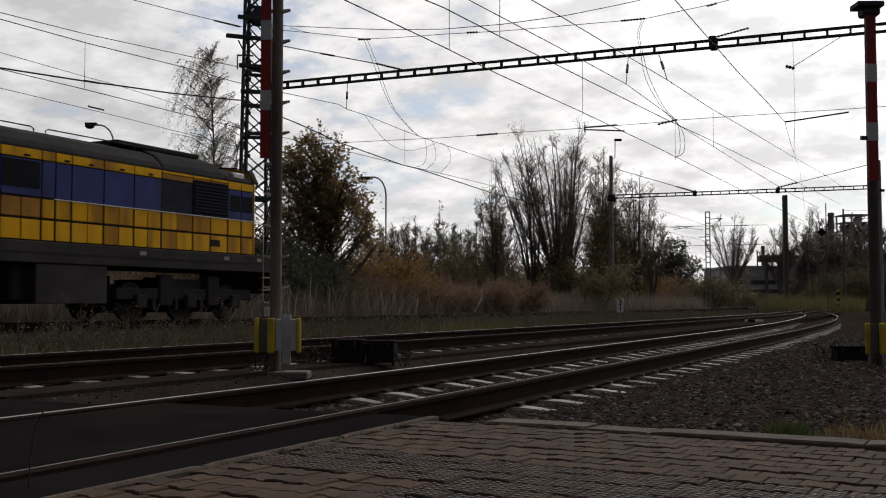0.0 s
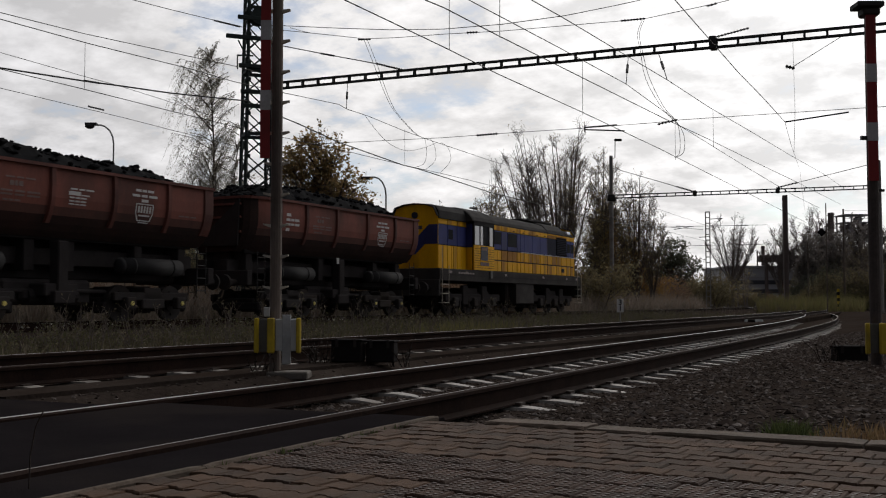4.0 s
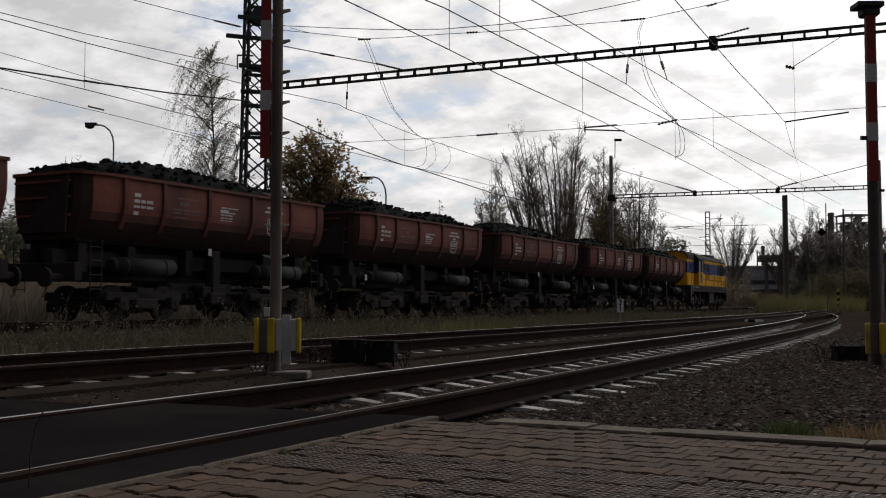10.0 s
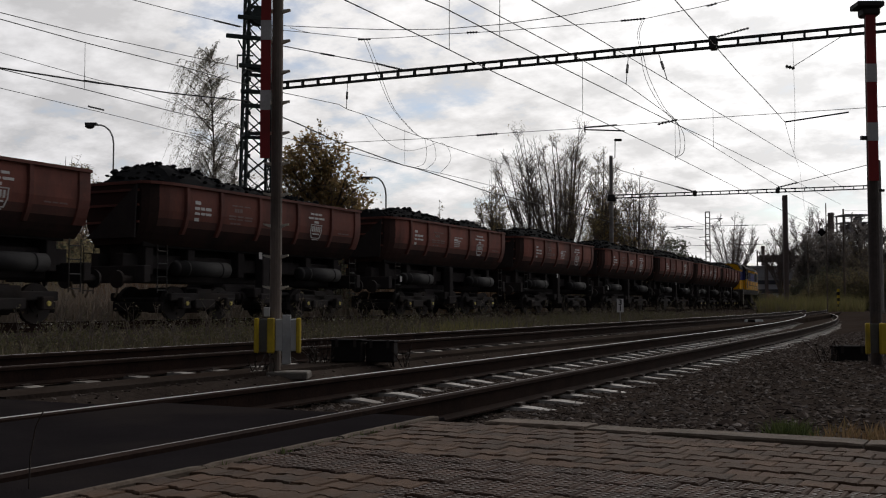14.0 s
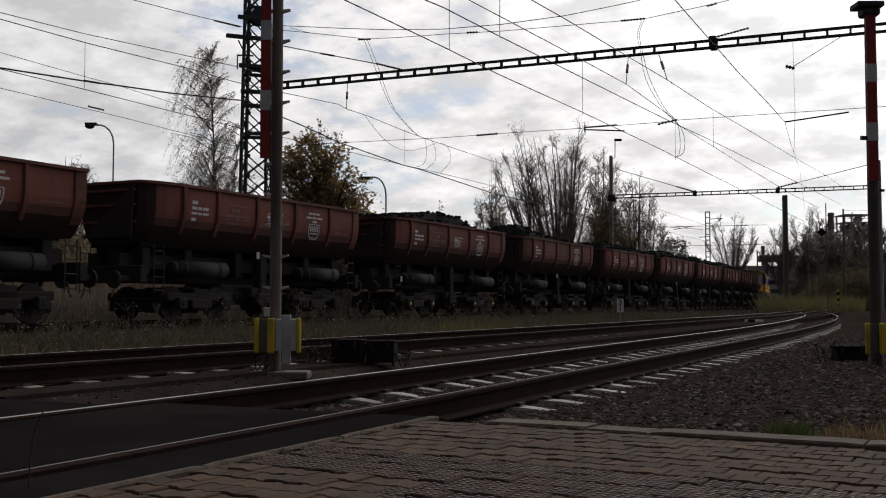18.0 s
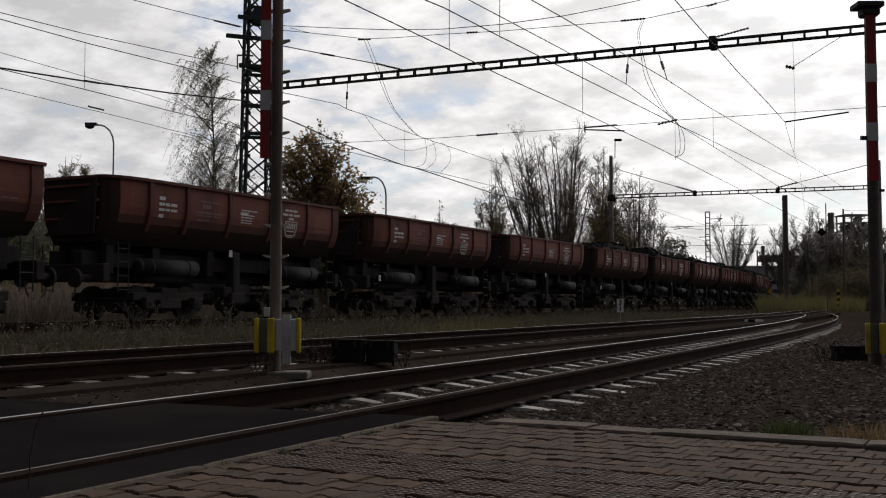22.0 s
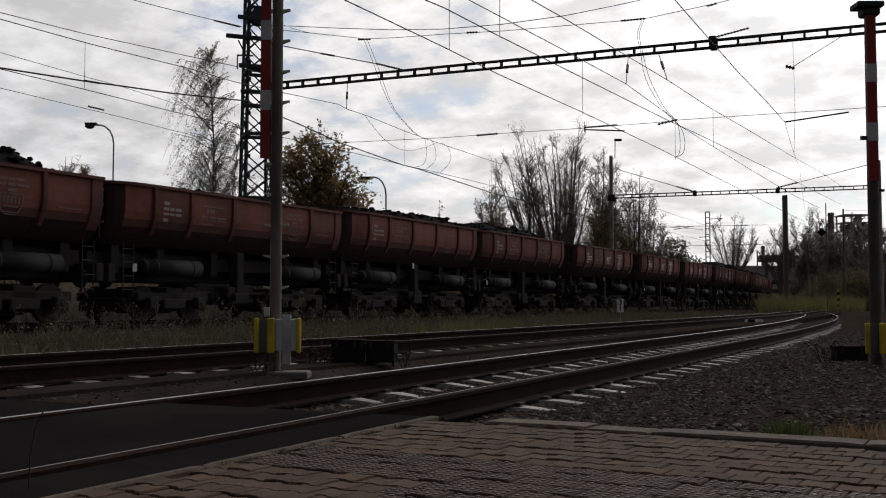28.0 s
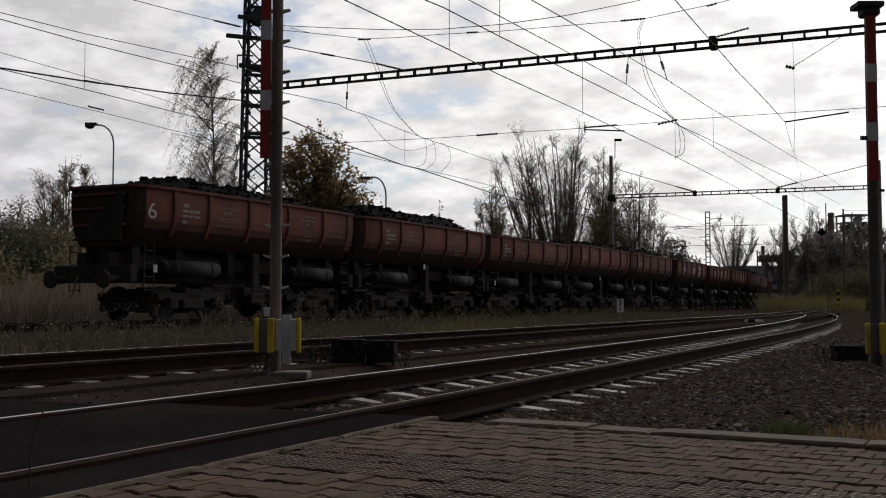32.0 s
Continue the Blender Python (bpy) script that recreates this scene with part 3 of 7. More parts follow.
left_post = striped_post((-1.603, 10.07, 0.02), 4.2, 1.985, [(2.45, 2.64), (3.13, 3.32)], "weathered grey post with climbing pegs and a red-white strip", [0.745 + 0.298 * k for k in range(12)], -0.149, 0)
right_post = striped_post((4.645, 11.3, -0.05), 3.86, 1.98, [(2.414, 2.61), (3.052, 3.25)], "red and white banded post beside the crossing", [], -0.070, 0, M_DARKPOST, 0.062, 0.106)
for ob, dark, dx in ((left_post, False, 0.078), (right_post, True, 0.07)):
    f = part("foot_box", boxes((dx - 0.05, dx + 0.155, -0.20, -0.06, 0.10, 0.40), bevel=0.008), M_BOX_D if dark else M_BOX, ob, "grey sheet-metal box round the foot")
    f.location.z += 0.05
    part("centre_strap", boxes((dx + 0.02, dx + 0.10, -0.212, -0.19, -0.02, 0.44), bevel=0.004), M_BOX_D if dark else M_BOX, f)
    part("side_plate", boxes((dx - 0.21, dx - 0.11, -0.16, -0.14, 0.14, 0.45), bevel=0.004), M_BOX_D, ob)
    for x0, x1, y in ((-0.25, -0.205, -0.17), (-0.12, -0.05, -0.215), (0.15, 0.195, -0.205)):
        part("yellow_edge", boxes((dx + x0, dx + x1, y - 0.02, y + 0.03, 0.13, 0.46), bevel=0.012), M_YELLOW, ob, "yellow painted edge")
    part("plinth", boxes((dx - 0.30, dx + 0.26, -0.22, 0.1, -0.12, -0.045), bevel=0.012), M_CONC, ob)
part("junction_box", boxes((-0.10, -0.045, -0.07, -0.02, 0.47, 0.56), bevel=0.006), M_BOX, left_post)
part("head_plate", boxes((-0.17, 0.12, -0.12, 0.12, 3.87, 3.93), bevel=0.01), M_STEEL_D, right_post, "dark flat plate on the head of the post")
part("head_collar", boxes((-0.10, 0.09, -0.09, 0.09, 3.78, 3.87), bevel=0.02), M_STEEL_D, right_post)
part("lug", boxes((-0.13, -0.04, -0.05, 0.0, 2.43, 2.47)), M_STEEL_D, right_post)


# ---- overhead line
def wire(name, pts, r, label, category="wire"):
    return tagged(new(name, mesh_of(tube_path(pts, r, 5), name, M_WIRE, True)), label, category)


def line(q, rows, r, name, label):
    """An overhead wire q metres left of the eye through (distance along the railway, height)."""
    return wire(name, [along(s, q, z) for s, z in rows], r, label, "overhead wire")


C, MW = "taut dark contact wire over the track", "dark sagging messenger wire over the track"
line(19.9, [(-30, 6.85), (-6.54, 6.92), (16.92, 7.19), (19.67, 7.23), (23.66, 7.37), (25.63, 7.38), (27.22, 7.46), (28.31, 7.51), (31.6, 7.7), (32.1, 7.62), (33.58, 7.61), (36.34, 7.47), (38.49, 7.41), (39.7, 7.39), (45.04, 7.31), (66, 7.5), (100, 7.2)], 0.012, "messenger_wire", MW)
line(19.9, [(-30, 6.03), (-6.53, 6.03), (16.95, 6.03), (19.66, 6.03), (22.73, 6.01), (26.07, 6.0), (32.19, 6.09), (36.3, 6.09), (39.91, 6.13), (44.77, 6.14), (66, 5.98), (100, 5.9)], 0.011, "contact_wire", C)
line(20.6, [(-30, 6.62), (-6.24, 6.81), (17.51, 7.58), (20.22, 7.69), (24.49, 7.98), (26.52, 8.12), (28.8, 8.2)], 0.011, "stay_wire", "thin dark wire running to the lattice mast")
line(21.3, [(-30, 7.32), (-5.93, 7.22), (18.14, 6.82), (21.03, 6.76), (22.21, 6.75), (24.32, 6.66), (27.9, 6.44)], 0.008, "stay_wire", "thin dark wire running to the lattice mast")
line(22.3, [(-30, 7.6), (-5.5, 6.75), (8.0, 6.45), (19.0, 6.71), (21.92, 6.92), (23.25, 7.04), (25.46, 7.22), (29.39, 7.65), (30.3, 7.55), (31.55, 7.42), (32.46, 7.35), (35.43, 7.03), (40.68, 6.75), (42.18, 6.75), (50.17, 6.44), (72, 6.3), (100, 7.6)], 0.024, "feeder_cable", "thick black feeder cable slung from the lattice mast")
line(23.2, [(-30, 6.78), (-5.11, 6.7), (19.78, 6.41), (23.85, 6.35), (24.45, 6.34), (26.78, 6.28), (30.41, 6.2)], 0.009, "stay_wire", "thin dark wire with an insulator in it")
line(22.3, [(-30, 7.77), (-3.11, 8.17), (23.78, 9.75), (25.41, 9.87), (28.08, 10.1), (29.35, 10.21)], 0.012, "stay_wire", "thin wire strained to the top of the lattice mast")
line(8.2, [(-30, 5.0), (-8.42, 5.03), (13.16, 5.13), (16.45, 5.15), (18.85, 5.14), (23.74, 5.21), (31.19, 5.27), (37.87, 5.26), (54.28, 5.26), (68, 5.25)], 0.01, "contact_wire", C)
line(8.2, [(-30, 6.7), (-6.24, 6.15), (17.51, 6.27), (22.77, 6.45), (27.64, 6.59), (32.04, 6.48), (33.39, 6.35), (46.11, 6.34), (58.6, 6.39), (69.44, 6.61)], 0.01, "messenger_wire", MW)
line(7.0, [(-30, 5.0), (-8.27, 5.02), (13.47, 5.05), (14.04, 5.09), (16.24, 5.14), (23.27, 5.34), (27.34, 5.46), (32.39, 5.65), (39.73, 5.88), (50.11, 6.23), (70.16, 6.83)], 0.01, "contact_wire", C)
line(7.0, [(-30, 6.7), (-6.16, 6.1), (17.67, 6.15), (19.52, 6.24), (22.48, 6.35), (27.39, 6.54), (32.45, 6.66), (40.17, 6.96), (49.36, 7.29), (61.32, 7.79), (72.08, 8.06)], 0.01, "messenger_wire", MW)
line(4.0, [(-30, 5.99), (-6.92, 5.86), (16.16, 5.37), (17.66, 5.33), (21.23, 5.23), (24.15, 5.22), (27.34, 5.16)], 0.009, "contact_wire", C)
wire("contact_wire", [along(27.3, 4.0, 5.15), Vector((16.0, 48.0, 7.9)), Vector((19.8, 58.0, 8.0)), Vector((25.9, 75.0, 7.2))], 0.007, "thin slack wire beyond the registration arm", "overhead wire")
# droppers between messenger and contact wires
for q, s, z0, z1 in ((19.9, 19.55, 6.02, 7.24), (19.9, 36.5, 6.04, 7.52), (19.9, 45, 6.05, 7.44), (8.2, 16.7, 5.16, 6.24), (8.2, 24.0, 5.16, 6.48), (8.2, 33, 5.16, 6.5), (7.0, 16.2, 5.12, 6.19), (7.0, 33.0, 5.52, 6.65), (19.9, 54, 6.0, 7.46)):
    wire("dropper", [along(s, q, z0), along(s, q, z1)], 0.006, "thin vertical dropper between two overhead wires")

BEAM_A, BEAM_B = Vector((-6.3, 36.9, 0)), Vector((14.0, 28.1, 0))


def on_beam(d, z, back=0.0):
    """A place d metres along the near portal beam at the height z."""
    u = (BEAM_B - BEAM_A).normalized()
    return BEAM_A + u * d + Vector((-u.y, u.x, 0)) * back + Vector((0, 0, z))


def span(rows, r, label):
    pts = [on_beam(d, z) for d, z in rows]
    return wire("cross_span_wire", pts, r, label)


span([(-0.2, 10.54), (0.76, 10.39), (2.97, 10.07), (4.92, 9.81), (6.87, 9.63), (8.94, 9.57), (11.04, 9.62), (12.66, 9.76), (16.0, 10.1), (22.1, 10.9)], 0.013, "cross-span wire above the portal beam")
span([(-0.2, 10.4), (1.27, 10.13), (2.97, 9.8), (3.95, 9.6), (5.13, 9.52), (6.87, 9.46), (8.94, 9.35), (12.83, 9.26), (13.56, 9.25), (15.62, 9.47), (22.1, 10.4)], 0.011, "cross-span wire above the portal beam")
span([(1.0, 10.3), (1.5, 10.12), (2.0, 9.98)], 0.008, "short jumper on the cross-span wire")
span([(-0.2, 9.92), (0.77, 9.66), (2.3, 9.25), (4.39, 8.71), (5.51, 8.36)], 0.018, "stay cable running down to the portal beam")
span([(-0.2, 6.1), (2.99, 6.1), (5.14, 6.06), (6.87, 6.03), (8.76, 6.04), (11.63, 6.03), (13.92, 6.05), (14.6, 6.08), (17.58, 6.07), (22.1, 6.05)], 0.009, "lower cross-span steady wire")


def insulator(a, b, r, label="dark ribbed strain insulator"):
    a, b = Vector(a), Vector(b)
    bm = bmesh.new()
    rod(bm, a, b, r * 0.45, r * 0.45, 8)
    n = max(3, int((b - a).length / 0.09))
    for i in range(n):
        c = a.lerp(b, (i + 0.5) / n)
        d = (b - a).normalized() * 0.022
        rod(bm, c - d, c + d, r, r * 0.8, 8)
    return tagged(new("insulator", mesh_of(bm, "insulator", M_STEEL_D)), label, "insulator")


for a, b in (((8.05, 6.03), (8.78, 6.04)), ((3.7, 9.60), (4.2, 9.56)), ((7.7, 9.42), (8.1, 9.40)), ((12.8, 9.26), (13.56, 9.25)), ((15.4, 9.42), (15.7, 9.48)), ((2.25, 9.26), (2.8, 9.12)), ((4.4, 8.71), (5.5, 8.37)), ((15.6, 8.46), (16.6, 8.64)), ((13.9, 5.99), (14.5, 6.09))):
    insulator(on_beam(*a), on_beam(*b), 0.04)
insulator(along(22.95, 23.2, 6.45), along(23.6, 23.2, 6.44), 0.032)
insulator(along(21.9, 22.3, 6.93), along(22.5, 22.3, 6.97), 0.035)
insulator(along(27.6, 22.3, 10.05), along(29.0, 22.3, 10.17), 0.035)
# hangers from the beam to the messenger wires
for d, q, s, z in ((3.31, 19.9, 32.1, 7.62), (13.03, 8.2, 27.64, 6.59), (13.95, 7.0, 27.39, 6.54)):
    top, low = on_beam(d, 8.15), along(s, q, z)
    wire("hanger", [top, low], 0.012, "thin hanger from the portal beam")
    insulator(top.lerp(low, 0.35), top.lerp(low, 0.62), 0.04, "small hanging insulator under the beam")
# registration arms
for a, b in (((17.57, 5.81), (19.27, 5.97)), ((11.65, 6.05), (12.66, 6.06)), ((11.65, 5.98), (12.89, 5.86)), ((11.65, 6.12), (11.65, 5.90))):
    p, q = on_beam(*a), on_beam(*b)
    tagged(new("registration_arm", mesh_of(rod(bmesh.new(), p, q, 0.022, 0.022, 8), "registration_arm", M_STEEL_D)), "thin steel registration arm", "arm")
insulator(on_beam(17.6, 7.42), on_beam(17.85, 7.34), 0.06)
wire("stay_wire", [on_beam(17.75, 7.36), on_beam(19.24, 8.2)], 0.010, "short stay below the portal beam")
wire("stay_wire", [on_beam(17.81, 8.2), on_beam(17.84, 6.14), on_beam(17.79, 4.92)], 0.006, "thin hanging wire below the portal beam")


def jumper(pts, label="looped electrical jumper cable"):
    """A slack cable through a few places, smoothed."""
    pts = [Vector(p) for p in pts]
    out = []
    for i in range(len(pts) - 1):
        p0, p1, p2, p3 = pts[max(i - 1, 0)], pts[i], pts[i + 1], pts[min(i + 2, len(pts) - 1)]
        for k in range(6):
            t = k / 6
            out.append(0.5 * ((2 * p1) + (p2 - p0) * t + (2 * p0 - 5 * p1 + 4 * p2 - p3) * t * t + (3 * p1 - p0 - 3 * p2 + p3) * t**3))
    wire("jumper_cable", out + [pts[-1]], 0.008, label, "cable")


for dx in (0.0, 0.12):
    jumper([on_beam(3.95 + dx, 9.54), on_beam(4.28 + dx, 8.77), on_beam(4.82 + dx * 0.7, 7.48), along(35.7 + dx, 19.8, 7.99), along(37.21 + dx, 19.8, 7.45), along(38.5, 19.9, 7.41)])
    jumper([on_beam(13.53 - dx * 0.5, 9.22), on_beam(13.38 - dx * 0.5, 8.8), on_beam(13.46 - dx * 0.5, 8.27), on_beam(13.68 - dx, 7.39), on_beam(14.1 - dx * 0.6, 6.5), on_beam(14.46, 6.04), on_beam(14.56 + dx, 5.61), on_beam(14.55 + dx, 5.11), on_beam(14.40, 4.95)])
jumper([along(37.86, 19.7, 7.38), along(38.01, 19.7, 6.79), along(37.76, 19.7, 6.3), along(37.17, 19.8, 6.08)])
jumper([along(38.36, 19.7, 7.4), along(38.77, 19.7, 7.08), along(38.77, 19.7, 6.54), along(38.11, 19.8, 6.1)])
jumper([along(39.3, 19.7, 7.38), along(40.0, 19.7, 7.24), along(40.22, 19.7, 6.71), along(39.46, 19.8, 6.12)])
jumper([along(33.4, 19.9, 7.6), along(33.52, 19.5, 7.04), along(34.59, 19.5, 6.66), along(35.94, 19.5, 6.58), along(37.37, 19.5, 6.88), along(39.3, 19.9, 7.38)])
# stays of the far portal
FA, FB = Vector((11.8, 73.7, 0)), Vector((28.4, 67.2, 0))
fu = (FB - FA).normalized()
for d0, z0, d1, z1 in ((11.26, 8.31, 16.9, 9.57), (5.84, 8.22, 0.1, 10.15)):
    wire("stay_wire", [FA + fu * d0 + Vector((0, 0, z0)), FA + fu * d1 + Vector((0, 0, z1))], 0.022, "stay cable of the far portal beam")
    insulator(FA + fu * d0 + Vector((0, 0, z0)), FA + fu * (d0 + (d1 - d0) * 0.22) + Vector((0, 0, z0 + (z1 - z0) * 0.22)), 0.07)
# fittings on the lattice mast
for z, w, x in ((10.6, 0.5, -0.55), (9.9, 0.9, -0.75), (8.9, 0.5, -0.5), (8.0, 0.45, -0.45), (7.5, 0.4, -0.4)):
    part("cross_arm", boxes((x - w / 2, x + w / 2 + 0.3, -0.62, -0.50, z + 0.13, z + 0.27), bevel=0.015), M_TOWER, tower)
bm = bmesh.new()
bar(bm, (-0.78, -0.55, 9.98), (-0.50, -0.55, 9.45), 0.04, 0.04)
bar(bm, (-0.80, -0.55, 9.44), (-0.25, -0.55, 9.47), 0.05, 0.05)
bar(bm, (-0.80, -0.55, 9.46), (-0.80, -0.55, 8.95), 0.04, 0.04)
part("drop_bracket", bm, M_TOWER, tower)
for z in (5.2, 5.9, 6.6, 7.4, 8.2, 8.6, 9.2, 10.2):
    part("clamp", boxes((-0.47, -0.30, -0.5, -0.3, z, z + 0.13), bevel=0.02), M_TOWER, tower)
part("wire_drum", rod(bmesh.new(), (-0.05, -0.6, 10.9), (-0.05, -0.2, 10.9), 0.3, 0.3, 14), M_TOWER, tower)


# ---- the coal train
S_ROWS = [0.0, 14.0, 27.63, 41.62, 55.85, 69.85, 83.92, 96.94, 109.58, 121.67, 133.38, 144.95, 156.30, 167.45, 178.69, 189.92, 200.88]


def run(t):
    """How far the train has run after t seconds."""
    v, h = S_ROWS, 2.0
    g = np.gradient(v, h)
    i = min(int(t / h), len(v) - 2)
    u = t / h - i
    return (2 * u**3 - 3 * u * u + 1) * v[i] + (u**3 - 2 * u * u + u) * h * g[i] + (3 * u * u - 2 * u**3) * v[i + 1] + (u**3 - u * u) * h * g[i + 1]


def train_pose(s, base):
    """The pose of a vehicle whose two bogies stand base apart, with its middle s along the track."""
    a, _ = T3.at(s - base / 2)
    b, _ = T3.at(s + base / 2)
    d = b - a
    return Matrix.Translation((a + b) / 2) @ Matrix.Rotation(math.atan2(d.y, d.x), 4, "Z")


WHEELS = []          # (wheelset, radius)


def wheelset(parent, x, r):
    bm = bmesh.new()
    for y in (-0.75, 0.75):
        rod(bm, (0, y - 0.065, 0), (0, y + 0.065, 0), r, r, 20)
        rod(bm, (0, y * 1.04 - 0.075, 0), (0, y * 1.04 + 0.075, 0), r * 0.45, r * 0.45, 12)
    rod(bm, (0, -1.0, 0), (0, 1.0, 0), 0.075, 0.075, 10)
    for y in (-0.83, 0.83):
        for k in range(6):
            a = k * math.pi / 3
            box(bm, math.cos(a) * r * 0.62 - 0.03, math.cos(a) * r * 0.62 + 0.03, y - 0.015, y + 0.015, math.sin(a) * r * 0.62 - 0.03, math.sin(a) * r * 0.62 + 0.03)
    ob = part("wheelset", bm, M_GRIME, parent, at=pose(x, 0, r - parent.location.z))
    WHEELS.append((ob, r, x, r - parent.location.z))
    return ob


def bogie(parent, x, wb):
    b = part("bogie", boxes((-wb / 2 - 0.45, wb / 2 + 0.45, -1.06, -0.92, 0.52, 0.74), (-wb / 2 - 0.45, wb / 2 + 0.45, 0.92, 1.06, 0.52, 0.74), (-0.32, 0.32, -1.06, 1.06, 0.42, 0.86),
                         (-0.42, 0.42, -1.10, -0.94, 0.32, 0.58), (-0.42, 0.42, 0.94, 1.10, 0.32, 0.58), bevel=0.03), M_GRIME, parent, "dusty black cast bogie", at=pose(x, 0, 0))
    return b


def axle_caps(parent, wb, r, yellow):
    for dx in (-wb / 2, wb / 2):
        for y in (-1.13, 1.13):
            bm = boxes((dx - 0.17, dx + 0.17, y - 0.10, y + 0.10, r - 0.15, r + 0.16), bevel=0.03)
            b = part("axle_box", bm, M_GRIME, parent)
            c = bmesh.new()
            rod(c, (dx, y * 1.0 + math.copysign(0.09, y), r), (dx, y + math.copysign(0.125, y), r), 0.062, 0.055, 10)
            part("axle_cap", c, M_HUB if yellow else M_GRIME, parent, "yellow axle cap" if yellow else "")


# the tub's cross-section: outer half, from the rim down to the floor
TUB = [(1.33, 3.57), (1.345, 3.15), (1.335, 2.86), (1.30, 2.66), (1.235, 2.46), (1.14, 2.28), (1.02, 2.12), (0.88, 1.98)]
TUB_Z, TUB_Y = [p[1] for p in reversed(TUB)], [p[0] for p in reversed(TUB)]
WORDS = [(-0.5, -0.20), (-0.14, 0.10), (0.16, 0.5)]          # the words of one row of lettering
NOSE = 1.5          # the rear corners are drawn in over this length
L_TUB = 10.1          # length of the tub
RIBS = [0.18, 1.76, 3.68, 5.62, 7.40, 8.80]


def tub_mesh(length):
    bm = bmesh.new()
    prof = [(-y, z) for y, z in TUB] + [(y, z) for y, z in reversed(TUB)]
    rings = []
    for x, k in ((0.0, 1.0), (-length + NOSE, 1.0), (-length + 1.05, 0.985), (-length + 0.68, 0.955), (-length + 0.38, 0.905), (-length + 0.14, 0.825), (-length, 0.72)):
        rings.append([bm.verts.new((x, y * k, z)) for y, z in prof])
    for a, b in zip(rings, rings[1:]):
        for k in range(len(prof) - 1):
            bm.faces.new((a[k], a[k + 1], b[k + 1], b[k]))
    bm.faces.new(rings[0])
    bm.faces.new(rings[-1][::-1])
    bmesh.ops.recalc_face_normals(bm, faces=bm.faces)
    # lower faces step darker: soot plus painted shade of the undercurve; rear end sooty
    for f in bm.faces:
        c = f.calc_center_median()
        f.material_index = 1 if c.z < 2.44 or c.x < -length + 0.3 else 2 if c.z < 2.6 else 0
    return mesh_of(bm, "tub", (M_WAGON, M_WAGON_SOOT_SHADE, M_WAGON_DUST_SHADE))


def rib_mesh(w, d):
    """A side post that follows the tub's cross-section."""
    bm = bmesh.new()
    pr = [(y, z) for y, z in TUB[:6]]
    rows = []
    for i, (y, z) in enumerate(pr):
        out = d if i else d
        rows.append([bm.verts.new((dx, -(y + (out if abs(dx) < w / 2 else 0) - 0.01), z)) for dx in (-w / 2 - 0.03, -w / 2 + 0.001, w / 2 - 0.001, w / 2 + 0.03)])
    for r0, r1 in zip(rows, rows[1:]):
        for k in range(3):
            bm.faces.new((r0[k], r0[k + 1], r1[k + 1], r1[k]))
    bm.faces.new(rows[0])
    bm.faces.new(rows[-1][::-1])
    bmesh.ops.recalc_face_normals(bm, faces=bm.faces)
    return mesh_of(bm, "rib", M_WAGON_RIB)


def coal_mesh(length, fill, seed):
    """A lumpy heap of coal: fill is the height over the rim along the tub, from the front to the rear."""
    r = random.Random(seed)
    nx, ny = 44, 12
    vs, fs = [], []
    for i in range(nx + 1):
        x = -0.05 - (length - 0.1) * i / nx
        top = float(np.interp(i / nx, np.linspace(0, 1, len(fill)), fill))
        for j in range(ny + 1):
            wide = 1.26 * (1.0 if x > -length + NOSE else 1.0 - 0.29 * ((-length + NOSE - x) / NOSE) ** 1.8)
            y = wide * (2 * j / ny - 1)
            u = 1 - abs(y / wide)
            z = 3.48 + (top + 0.06) * min(1, u * 2.3) ** 0.8 if top > -0.1 else 3.48 + top
            z += 0.085 * noise.noise((x * 1.7 + seed * 9.1, y * 2.2, seed)) + 0.06 * noise.noise((x * 5 + seed, y * 5, 3.0))
            if j in (0, ny) or i in (0, nx):
                z = min(z, 3.52)
            vs.append((x, y, z))
    for i in range(nx):
        for j in range(ny):
            a = i * (ny + 1) + j
            fs.append((a, a + 1, a + ny + 2, a + ny + 1))
    bits = [(vs, fs)]
    for _ in range(800):
        i, j = r.randrange(1, nx), r.randrange(1, ny)
        v = vs[i * (ny + 1) + j]
        bits.append(lump((v[0] + r.uniform(-.1, .1), v[1] + r.uniform(-.1, .1), v[2] + 0.01), r.uniform(0.035, 0.085) * (1.7 if r.random() < 0.07 else 1), r))
    return scatter_mesh("coal", M_COAL, bits)


PHI = (1 + 5 ** 0.5) / 2
ICO = [Vector(v).normalized() for v in ((-1, PHI, 0), (1, PHI, 0), (-1, -PHI, 0), (1, -PHI, 0), (0, -1, PHI), (0, 1, PHI), (0, -1, -PHI), (0, 1, -PHI), (PHI, 0, -1), (PHI, 0, 1), (-PHI, 0, -1), (-PHI, 0, 1))]
ICO_FACES = ((0, 11, 5), (0, 5, 1), (0, 1, 7), (0, 7, 10), (0, 10, 11), (1, 5, 9), (5, 11, 4), (11, 10, 2), (10, 7, 6), (7, 1, 8), (3, 9, 4), (3, 4, 2), (3, 2, 6), (3, 6, 8), (3, 8, 9), (4, 9, 5), (2, 4, 11), (6, 2, 10), (8, 6, 7), (9, 8, 1))


def lump(p, r, rng):
    """A blunt lump of coal."""
    k = Vector((rng.uniform(0.8, 1.25), rng.uniform(0.8, 1.25), rng.uniform(0.6, 0.95))) * r
    return [tuple(Vector(p) + Vector((v.x * k.x, v.y * k.y, v.z * k.z)) * rng.uniform(0.82, 1.12)) for v in ICO], ICO_FACES


PROTO = {}


